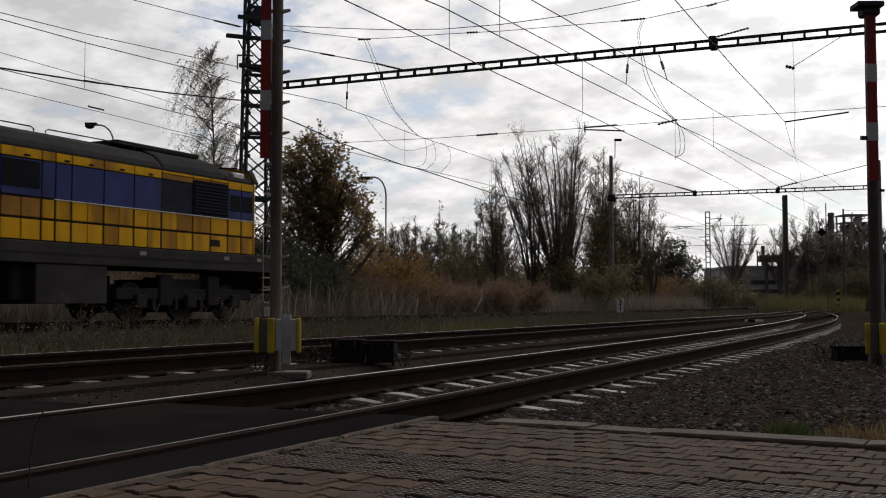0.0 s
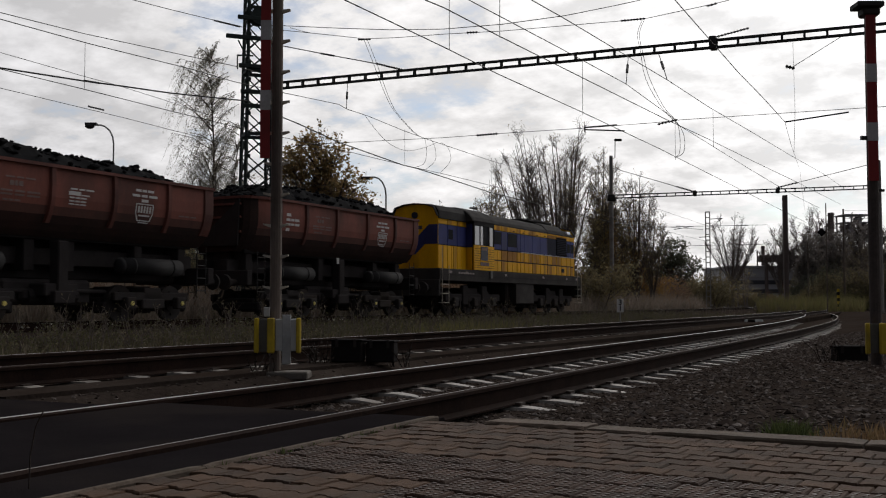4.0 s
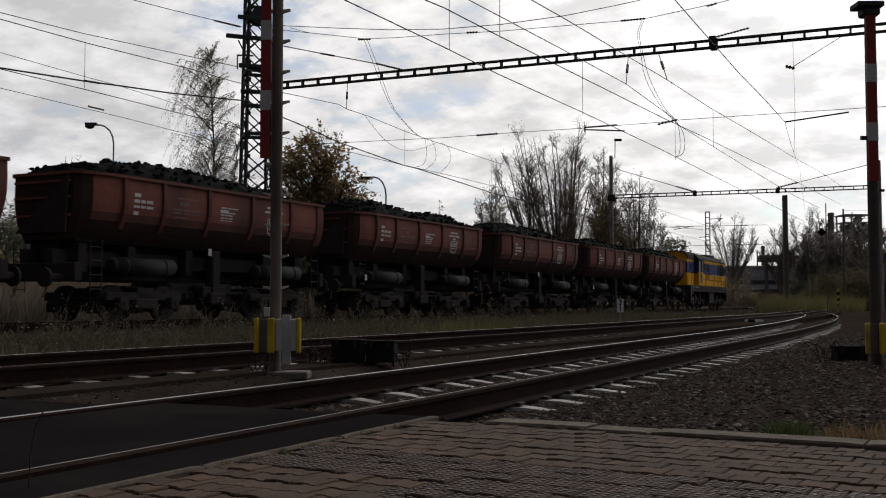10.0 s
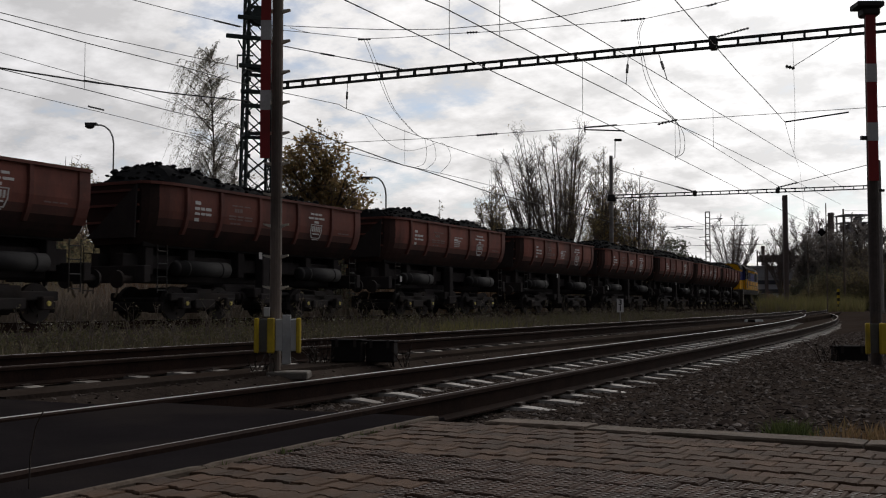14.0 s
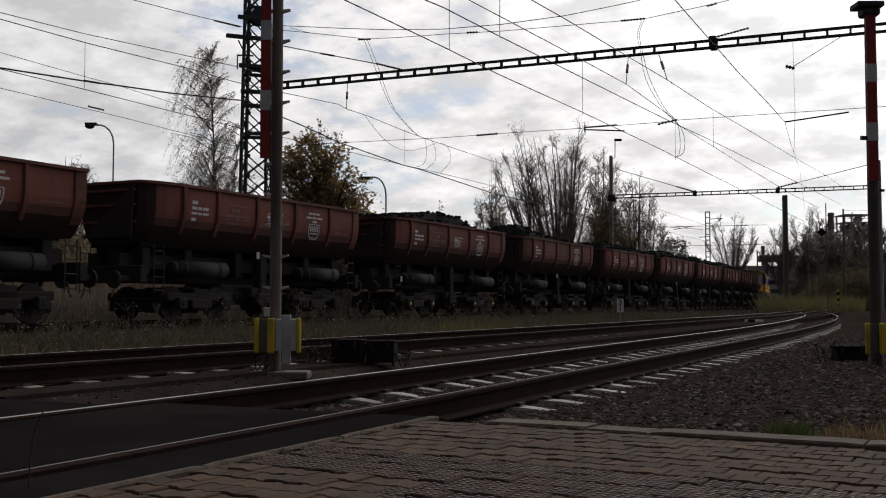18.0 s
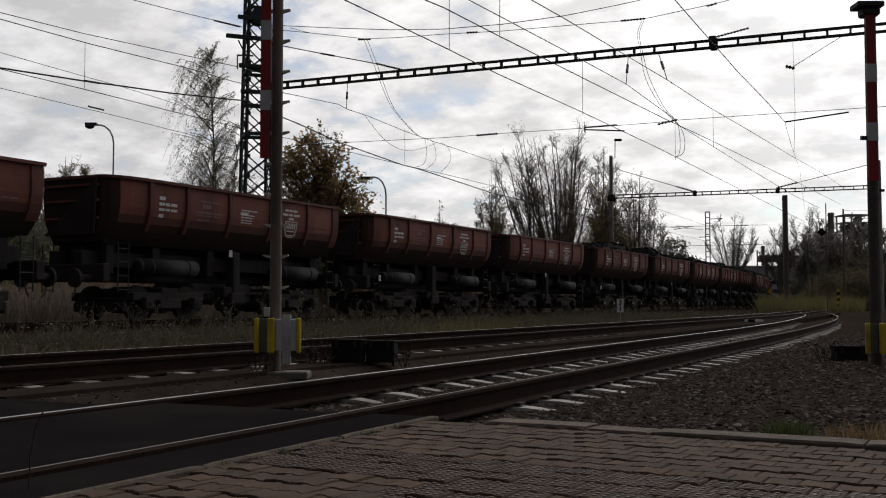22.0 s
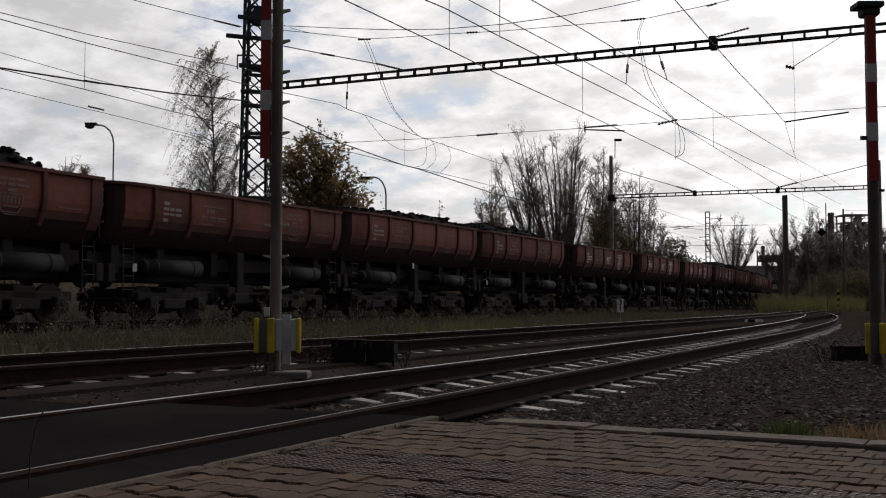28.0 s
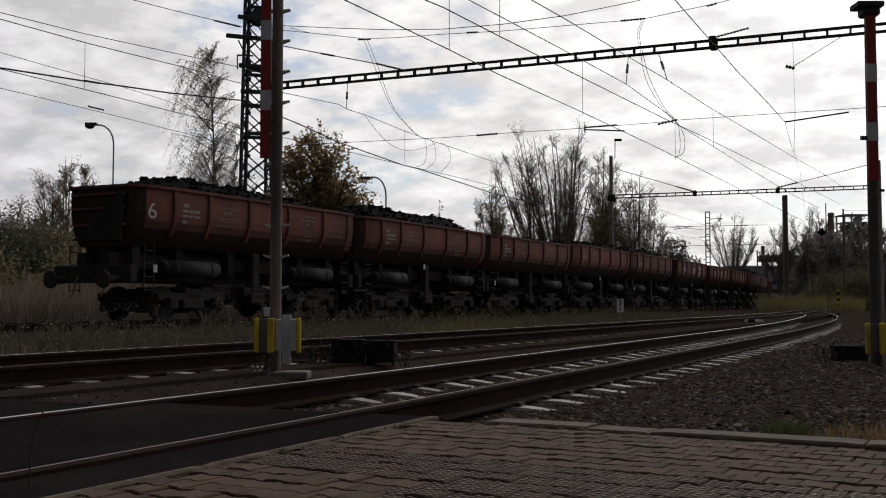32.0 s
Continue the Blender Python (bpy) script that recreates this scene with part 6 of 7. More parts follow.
def vase_tree(name, label, at, height, half, seed, limbs, leafmat, leaves, group="", pale=False, fork=0.12, girth=0.014, lean=0.0, thick=1.0, twigs=17, bow=1.55):
    """A bare tree forking low into limbs that bow outwards and then rise, each with finer and finer twigs."""
    r = random.Random(seed)
    o = {"trunk": [], "twigs": [], "leaves": []}
    g = height * girth
    limb(o["trunk"], [Vector((0, 0, 0)), Vector((0.03, 0, fork * height * 0.6)), Vector((0, 0.02, fork * height * 1.25))], g, g * 0.75, 8)
    sc = height / 12
    for k in range(limbs):
        a = k * 2.4 + r.uniform(-0.6, 0.6)
        share = math.sqrt((k + 0.3) / limbs)
        out = half * share
        top = height * r.uniform(0.88, 1.0) * math.sqrt(1 - 0.62 * share * share)
        z0 = fork * height * r.uniform(0.5, 1.2)
        pts, wob = [], Vector((0, 0, 0))
        for i in range(10):
            t = i / 9
            wob = wob + Vector((r.gauss(0, .04), r.gauss(0, .04), 0)) * sc
            lat = out * (1 - (1 - t) ** bow)
            pts.append(Vector((math.cos(a) * lat + lean * t * t, math.sin(a) * lat, z0 + (top - z0) * t ** 1.1)) + wob)
        r0 = g * r.uniform(0.6, 0.9) * (1.1 - 0.5 * share)
        limb(o["trunk"], pts, r0, 0.012, 5)
        for _ in range(twigs):
            t = r.uniform(0.22, 0.97)
            i = min(8, int(t * 9))
            p = pts[i].lerp(pts[i + 1], t * 9 - i)
            b = a + r.gauss(0, 1.3)
            ln = height * 0.20 * (1.12 - t) * r.uniform(0.45, 1.25)
            e = p + Vector((math.cos(b) * 0.50, math.sin(b) * 0.50, 0.9)) * ln
            m = p.lerp(e, 0.5) + Vector((math.cos(b), math.sin(b), -0.5)) * ln * 0.10
            limb(o["twigs"], [p, m, e], (0.020 * sc + r0 * 0.12 * (1 - t)) * thick, 0.008 * thick, 4)
            for _ in range(5):
                u = r.uniform(0.2, 1.0)
                q = p.lerp(m, u * 2) if u < 0.5 else m.lerp(e, u * 2 - 1)
                c = b + r.gauss(0, 1.1)
                f = q + Vector((math.cos(c) * 0.6, math.sin(c) * 0.6, r.uniform(0.4, 1.1))) * r.uniform(0.35, 0.85) * sc
                limb(o["twigs"], [q, q.lerp(f, 0.5) + Vector((r.gauss(0, .03), r.gauss(0, .03), -0.03)), f], 0.012 * thick, 0.006 * thick, 3)
                for _ in range(3):
                    v = q.lerp(f, r.uniform(0.3, 1.0))
                    w = v + Vector((r.gauss(0, .6), r.gauss(0, .6), r.uniform(0.1, 1.0))) * 0.3 * sc
                    limb(o["twigs"], [v, w], 0.008 * thick, 0.005 * thick, 3)
                    for _ in range(leaves):
                        if r.random() < 0.75:
                            leaf(o["leaves"], w + Vector((r.gauss(0, .08), r.gauss(0, .08), r.gauss(0, .08))), 0.055, r)
    root = thing(name, label, "tree", group, at=Matrix.Translation(at))
    part("trunk", scatter_mesh("trunk", M_TWIG_PALE_HAZE if pale else M_BARK, o["trunk"]), None, root)
    part("branchwork", scatter_mesh("branchwork", M_TWIG_PALE_HAZE if pale else M_TWIG, o["twigs"]), None, root)
    if leaves:
        part("crown", scatter_mesh("crown", leafmat, o["leaves"]), None, root)
    return root


def place(px, depth_y):
    """Ground place seen under the slope px (sideways over forwards) at depth_y metres ahead."""
    return Vector((px * depth_y, depth_y, -0.3))


birch(place(-0.2165, 47), 12.6, 2.7, 3)
lobe_tree("oak_tree", "broad round oak with brown and olive autumn leaves", place(-0.107, 45), [(-1.12, 0, 7.08, 1.02, 1.18), (-1.80, 0.5, 6.62, 0.95, 1.50), (0.10, -0.3, 7.12, 0.80, 1.11), (1.04, 0.2, 5.57, 0.73, 0.87), (0.36, -0.6, 5.57, 0.87, 1.11), (-0.48, 0.4, 4.84, 1.40, 1.69), (1.33, -0.2, 4.23, 0.82, 0.82), (1.69, 0.3, 3.56, 0.73, 0.63), (-1.57, -0.4, 4.23, 0.92, 1.36)], 12, 330, 36, 0.088, L_OAK, puff=0.30, twig=0.034)
vase_tree("small_bare_tree", "small half-bare tree beside the line", place(-0.361, 60), 9.7, 2.0, 5, 15, L_POPLAR, 2, thick=1.2)
for k, (px, d, top, lm) in enumerate(((-0.425, 51, 6.0, L_DARK), (-0.404, 53, 6.2, L_OLIVE), (-0.386, 54, 6.0, L_DARK), (-0.366, 55, 5.4, L_OLIVE), (-0.343, 54, 5.0, L_RED), (-0.322, 53, 4.6, L_DARK))):
    lobe_tree("leafy_shrub", "dense dark olive shrub beside the line", place(px, d), [(0, 0, top * 0.6, 1.3, top * 0.4), (0.9, 0, top * 0.42, 1.2, top * 0.36), (-0.9, 0.3, top * 0.42, 1.2, top * 0.36)], 600 + k, 210, 36, 0.06, lm, 0.1, 0.3, 0.03, "dark shrubs beside the line")
for px, top in ((-0.0032, 14.0), (0.0098, 10.8)):
    lobe_tree("columnar_poplar", "narrow columnar poplar in the distance", place(px, 125), [(0, 0, top * 0.74, 0.42, top * 0.25), (0.05, 0, top * 0.45, 0.55, top * 0.28)], int(top), 70, 16, 0.085, L_OLIVE, 0.12, 0.14, 0.03, "columnar poplars in the distance")
# a hazy row of low trees and shrubs far behind the line
r7 = random.Random(77)
for k in range(11):
    px = -0.066 + 0.0122 * k + r7.uniform(-0.003, 0.003)
    d = r7.uniform(92, 112)
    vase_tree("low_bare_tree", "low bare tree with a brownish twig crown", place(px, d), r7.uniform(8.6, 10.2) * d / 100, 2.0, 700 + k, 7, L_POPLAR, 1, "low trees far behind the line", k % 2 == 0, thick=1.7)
for k in range(12):
    px = -0.07 + 0.0118 * k + r7.uniform(-0.003, 0.003)
    d = r7.uniform(84, 100)
    top = r7.uniform(5.4, 6.8) * d / 92
    lobe_tree("far_shrub", "brownish shrub far behind the line", place(px, d), [(0, 0, top * 0.55, 1.5, top * 0.45), (1.0, 0, top * 0.4, 1.3, top * 0.35), (-1.0, 0.3, top * 0.42, 1.2, top * 0.33)], 800 + k, 90, 28, 0.08, r7.choice([L_OLIVE, L_POPLAR, L_RED]), 0.08, 0.3, 0.03, "brown shrubs far behind the line")
for k, (px, d, hgt, wid, limbs, lv, lean) in enumerate(((0.0497, 69, 10.0, 1.2, 8, 2, -0.1), (0.0853, 72, 13.0, 2.0, 8, 0, -1.1), (0.1085, 72, 14.2, 2.8, 13, 1, -0.9), (0.1209, 74, 14.0, 0.85, 8, 1, 0.6), (0.1490, 80, 13.2, 0.9, 9, 2, 0.0), (0.1609, 82, 12.6, 0.9, 8, 1, 0.1), (0.1836, 84, 12.2, 1.4, 10, 1, 0.0), (0.1987, 88, 9.6, 1.1, 8, 1, 0.0))):
    vase_tree("ash_tree", "upright bare-topped tree with sparse yellowish leaves", place(px, d), hgt, wid, 20 + k, limbs, L_POPLAR, lv, "upright trees behind the line", lean=lean, thick=0.9, fork=0.1, bow=1.12, twigs=20)
for px, d, top, lm in ((0.144, 78, 8.4, L_POPLAR), (0.152, 80, 9.6, L_ORANGE), (0.162, 82, 10.2, L_POPLAR), (0.172, 84, 8.6, L_ORANGE), (0.182, 90, 7.4, L_ORANGE)):
    lobe_tree("leafy_shrub", "tall yellow-brown leafy shrub among the bare trees", place(px, d), [(0, 0, top * 0.62, 0.9, top * 0.38), (0.5, 0, top * 0.42, 1.0, top * 0.3), (-0.5, 0.3, top * 0.45, 0.9, top * 0.3)], int(d), 210, 26, 0.06, lm, 0.08, 0.3, 0.025, "leafy shrubs among the upright trees")
lobe_tree("round_tree", "dark round-topped tree far behind the line", place(0.2165, 112), [(0, 0, 6.0, 2.2, 2.2), (-1.6, 0, 5.0, 1.6, 1.8), (1.6, 0, 4.8, 1.8, 1.7)], 31, 210, 30, 0.12, L_DARK, puff=0.4)
for k, (px, d, hgt, wid) in enumerate(((0.2755, 128, 12.4, 2.7), (0.345, 116, 12.0, 2.9), (0.3665, 118, 11.8, 2.2), (0.321, 116, 9.6, 1.8))):
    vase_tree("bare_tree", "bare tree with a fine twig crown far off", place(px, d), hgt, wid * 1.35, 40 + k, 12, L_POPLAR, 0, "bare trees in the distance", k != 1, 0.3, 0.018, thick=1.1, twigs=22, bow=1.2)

# bushes behind the far track
BUSHES = []
for k, (lm, label, hgt) in enumerate(((L_RED, "dense red-brown autumn leafed bush", 2.6), (L_OLIVE, "dense olive-brown bush in autumn leaf", 3.0), (L_RED, "tall red-brown thicket of thin stems", 3.4), (L_DARK, "dark leafy green bush behind the line", 3.0), (L_ORANGE, "orange-brown bush in autumn leaf", 3.2), (L_OLIVE, "thin olive thicket of young stems", 4.2))):
    BUSHES.append((tree("bush", label, along(8 + 2.5 * k, 25.5 + (k % 3), -0.3), BUSH, 60 + k, stems=9, leafmat=lm, category="bush", group="bushes behind the far track", fit_height=hgt), hgt))
rb = random.Random(9)


def spread_bush(s, q, height, kinds, track=None):
    ob, h0 = BUSHES[rb.choice(kinds)]
    p = along(s, q, -0.3) if track is None else track.at(s, q)[0]
    p.z = -0.3
    k = height / h0 * rb.uniform(0.8, 1.15)
    c = copy_thing(ob, Matrix.Translation(p) @ Matrix.Rotation(rb.random() * 6.28, 4, "Z"))
    c.scale = (k * 1.1, k * 1.1, k)


s = -16.0
while s < 120:
    for row in range(3):
        q = (4.6 if s < 50 else 5.4 + (s - 50) * 0.03) + row * 1.7 + rb.uniform(-0.5, 0.6)
        tall = {0: 1.1, 1: 1.9, 2: 2.6}[row] * (1.0 if s > 0 else 1.3)
        kinds = [0, 2, 0, 2, 1] if 12 < s < 75 else [1, 3, 5, 0]
        if s > 75:
            kinds, tall = [1, 0, 4], tall * 1.15
        spread_bush(s + rb.uniform(-1, 1), q, tall, kinds, T3)
    s += 2.1 if s < 60 else 2.8
for px, d, hgt, kinds in ((-0.41, 52, 5.4, [3]), (-0.385, 54, 5.0, [3, 1]), (-0.43, 50, 5.6, [3]), (-0.36, 52, 4.4, [1]), (-0.33, 50, 4.6, [1, 3]), (-0.30, 49, 4.8, [1]), (-0.27, 48, 4.6, [0, 1]), (-0.24, 47, 4.8, [3, 1]), (-0.21, 46, 4.6, [1]), (-0.19, 45, 4.6, [4, 1]), (-0.17, 44, 5.0, [3]), (-0.15, 43, 4.0, [3, 4]), (-0.150, 43, 4.6, [3]), (-0.135, 42, 3.9, [3]), (-0.112, 44, 2.8, [0, 2]), (-0.095, 45, 2.7, [0]), (-0.075, 46, 2.9, [2, 0]), (-0.062, 49, 4.2, [4]), (-0.04, 48, 2.8, [0]), (-0.015, 50, 2.7, [0, 2]), (0.01, 52, 2.6, [2]), (0.04, 54, 2.7, [0, 1]), (0.07, 58, 2.8, [0]),
                          (0.13, 72, 5.2, [1, 0]), (0.19, 94, 4.4, [4]), (0.21, 98, 4.2, [0])):
    p = place(px, d)
    ob, h0 = BUSHES[rb.choice(kinds)]
    k = hgt / h0
    copy_thing(ob, Matrix.Translation(p) @ Matrix.Rotation(rb.random() * 6.28, 4, "Z")).scale = (k, k, k)
# a dark thicket and woods beyond the curve
# leaf colours greyed and lightened, haze over the far wood painted in
L_WOOD_HAZE = island_mat("hazed_wood_leaves", [(0.24, 0.215, 0.20), (0.29, 0.26, 0.24), (0.20, 0.18, 0.175), (0.27, 0.235, 0.205)], 0.9, trans=0.45)
for k, (px, top) in enumerate(((0.3465, 8.2), (0.354, 8.6), (0.362, 8.2), (0.370, 8.8), (0.378, 9.2), (0.386, 9.4), (0.394, 9.8), (0.402, 9.8), (0.410, 9.5), (0.42, 9.0))):
    d = 108 + 3 * (k % 3)
    lobe_tree("wood_shrub", "dense grey-brown tree at the edge of the wood", place(px, d), [(0, 0, top * 0.62, 0.85, top * 0.38), (0.4, 0, top * 0.35, 0.9, top * 0.35), (-0.4, 0.3, top * 0.35, 0.9, top * 0.35)], 950 + k, 280, 40, 0.10, L_WOOD_HAZE, 0.1, 0.24, 0.03, "dense trees at the edge of the wood")
for k in range(9):
    vase_tree("wood_tree", "slim bare tree in the wood beyond the curve", place(0.372 + 0.007 * k + rb.uniform(-0.003, 0.003), rb.uniform(98, 112)), rb.uniform(6.2, 8.2), 1.3, 90 + k, 5, L_OLIVE, 1, "trees in the wood beyond the curve", True)
for k in range(26):
    px = 0.352 + 0.004 * k + rb.uniform(-0.004, 0.004)
    d = rb.uniform(100, 116)
    hgt = rb.uniform(3.6, 6.0)
    ob, h0 = BUSHES[rb.choice([3, 1, 5])]
    f = hgt / h0
    copy_thing(ob, Matrix.Translation(place(px, d)) @ Matrix.Rotation(rb.random() * 6.28, 4, "Z")).scale = (f * 0.9, f * 0.9, f)


for k in range(60):
    px = -0.46 + 0.0136 * k + rb.uniform(-0.006, 0.006)
    d = rb.uniform(118, 140)
    hgt = rb.uniform(4.2, 6.4) if px > 0.2 else rb.uniform(5, 8)
    if px > 0.265:
        d, hgt = rb.uniform(180, 200), rb.uniform(5, 8) if px > 0.36 else rb.uniform(2.4, 4.2)
    ob, h0 = BUSHES[rb.choice([1, 5, 5, 0])]
    f = hgt / h0
    copy_thing(ob, Matrix.Translation(place(px, d)) @ Matrix.Rotation(rb.random() * 6.28, 4, "Z")).scale = (f * 1.1, f * 1.1, f)


def far_wood():
    """A ragged line of bare trees far off."""
    r = random.Random(17)
    tw, lv = [], []
    for k in range(240):
        px = r.uniform(-0.5, 0.55)
        d = r.uniform(150, 190)
        h = r.uniform(6.5, 11.5) if px < 0.06 else r.uniform(5, 8.5)
        b = Vector((px * d, d, -0.3))
        top = b + Vector((r.gauss(0, .3), r.gauss(0, .3), h))
        limb(tw, [b, b.lerp(top, 0.5), top], 0.13, 0.03, 4)
        for _ in range(26):
            t = r.uniform(0.2, 0.95)
            p = b.lerp(top, t)
            a = r.random() * 6.28
            e = p + Vector((math.cos(a), math.sin(a), 1.3)) * h * 0.16 * r.uniform(0.4, 1.2) * (1.3 - t)
            limb(tw, [p, p.lerp(e, .5) + Vector((0, 0, -.1)), e], 0.04, 0.015, 3)
            for _ in range(2):
                leaf(lv, e + Vector((r.gauss(0, .4), r.gauss(0, .4), r.gauss(0, .4))), 0.16, r)
    tagged(new("far_wood", scatter_mesh("far_wood", M_TWIG_PALE_HAZE, tw)), "far line of bare trees", "trees", kind="stuff")
    tagged(new("far_wood_leaves", scatter_mesh("far_wood_leaves", L_OLIVE, lv)), "last leaves on the far trees", "leaves", kind="stuff")


far_wood()


def grass(name, n, where, h0, h1, material, label, seed, width=0.012, patch=0.0):
    r = random.Random(seed)
    bits = []
    for _ in range(n):
        p = where(r)
        h = r.uniform(h0, h1) * r.uniform(0.5, 1.0) * (0.35 + 0.9 * patch * max(0.0, 0.55 + noise.noise((p.x * 0.9, p.y * 0.9, seed))) + 0.65 * (1 - patch))
        a = r.random() * 6.28
        lean = Vector((r.gauss(0, 0.25), r.gauss(0, 0.25), 1)) * h
        w = Vector((math.cos(a), math.sin(a), 0)) * width * r.uniform(0.6, 1.6)
        m = p + lean * 0.55
        bits.append(([tuple(p - w), tuple(p + w), tuple(m + w * 0.7), tuple(p + lean + Vector((r.gauss(0, .1), r.gauss(0, .1), -0.05)) * h), tuple(m - w * 0.7)], [(0, 1, 2, 4), (4, 2, 3)]))
    tagged(new(name, scatter_mesh(name, material, bits)), label, "grass", kind="stuff")


def between(r):
    s = 4 + 70 * r.random() ** 1.6
    return T3.at(s, -r.uniform(1.7, 9.2) if r.random() < 0.75 else -r.uniform(7.5, 10.3))[0] + Vector((0, 0, -0.42))


def behind(r):
    s = -5 + 110 * r.random() ** 1.3
    return T3.at(s, r.uniform(1.9, 5.2))[0] + Vector((0, 0, -0.42))


grass("weeds_between_tracks", 22000, between, 0.12, 0.42, L_GRASS, "dry brown grass and weeds between the tracks", 1, 0.012, 1.0)
grass("weeds_behind_track", 34000, behind, 0.9, 2.3, L_REED, "tall dead weeds behind the far track", 2, 0.02)


def stalks(name, n, where, h0, h1, label, seed):
    """Upright dead stalks with side twigs and small seed heads."""
    r = random.Random(seed)
    st, hd = [], []
    for _ in range(n):
        p = where(r)
        h = r.uniform(h0, h1)
        top = p + Vector((r.gauss(0, .12), r.gauss(0, .12), 1)) * h
        limb(st, [p, p.lerp(top, 0.5) + Vector((r.gauss(0, .02), 0, 0)), top], 0.007, 0.004, 3)
        for _ in range(7):
            b = p.lerp(top, r.uniform(0.4, 1.0))
            e = b + Vector((r.gauss(0, .35), r.gauss(0, .35), r.uniform(0.3, 0.9))) * 0.22
            limb(st, [b, e], 0.005, 0.003, 3)
            for _ in range(2):
                leaf(hd, e + Vector((r.gauss(0, .03), r.gauss(0, .03), r.gauss(0, .03))), 0.022, r)
    tagged(new(name, scatter_mesh(name, M_TWIG, st)), label, "weeds", kind="stuff")
    tagged(new(name + "_heads", scatter_mesh(name + "_heads", L_GRASS, hd)), "brown and pale seed heads of dead weeds", "weeds", kind="stuff")


def leafy_weeds(n, seed):
    """Low bushy weeds: short stems set with small leaves."""
    r = random.Random(seed)
    st, lv = [], []
    for _ in range(n):
        p = T3.at(2 + 60 * r.random() ** 1.5, -r.uniform(1.8, 7.5))[0] + Vector((0, 0, -0.4))
        h = r.uniform(0.15, 0.5)
        for _ in range(4):
            top = p + Vector((r.gauss(0, .35), r.gauss(0, .35), 1)) * h * r.uniform(0.7, 1.2)
            limb(st, [p, top], 0.005, 0.003, 3)
            for _ in range(9):
                leaf(lv, p.lerp(top, r.uniform(0.25, 1.05)) + Vector((r.gauss(0, .04), r.gauss(0, .04), r.gauss(0, .03))), 0.028, r)
    tagged(new("leafy_weed_stems", scatter_mesh("leafy_weed_stems", M_TWIG, st)), "thin stems of low weeds beside the far track", "weeds", kind="stuff")
    tagged(new("leafy_weeds", scatter_mesh("leafy_weeds", L_WEED, lv)), "low olive and brown leafy weeds beside the far track", "weeds", kind="stuff")


leafy_weeds(1500, 41)
stalks("dead_stalks", 420, between, 0.35, 0.95, "upright dead weed stalks between the tracks", 31)
grass("grass_by_kerb", 3400, lambda r: paved(EDGE + 0.22 + 0.6 * r.random() ** 1.5, 0.66 - 1.7 * r.random() ** 0.8, -0.05), 0.04, 0.14, L_KERBGRASS, "short dry yellow grass along the kerb", 3, 0.004)
grass("green_tuft_by_kerb", 900, lambda r: paved(EDGE + 0.40 + r.gauss(0, 0.06), 0.80 + r.gauss(0, 0.05), -0.05), 0.05, 0.14, L_TUFT, "small green tuft beside the kerb", 4, 0.004)
grass("grass_in_joints", 110, lambda r: along(EDGE - 0.3 - 1.6 * r.random(), 2.575 + r.gauss(0, 0.006), -0.01), 0.01, 0.035, L_TUFT, "tiny weeds along the edging stones", 14, 0.003)
grass("yellow_weeds", 5200, lambda r: place(r.uniform(0.30, 0.40), r.uniform(82, 100)), 0.5, 2.3, L_GREEN, "yellow-green tall weeds beyond the curve", 5, 0.03)
grass("flowering_weeds", 120, lambda r: T3.at(r.uniform(6, 34), -r.uniform(2.0, 5.5))[0] + Vector((0, 0, 0.02)), 0.03, 0.06, L_FLOWER, "pale seed heads among the weeds", 6, 0.016)
grass("green_weeds", 900, lambda r: T3.at(r.gauss(26, 1.2), -7.5 + r.gauss(0, 0.5))[0] + Vector((0, 0, -0.4)), 0.25, 0.6, L_GREEN, "low green weeds beside the middle track", 8)
# one dead stalk close to the crossing
tagged(new("weed_stalk", mesh_of(tube_path([(-1.405, 3.6, -0.05), (-1.402, 3.6, 0.1), (-1.385, 3.6, 0.2), (-1.36, 3.6, 0.25)], 0.003, 5), "weed_stalk", M_CLIP)), "thin dark dead weed stalk at the rail's edge", "weed")


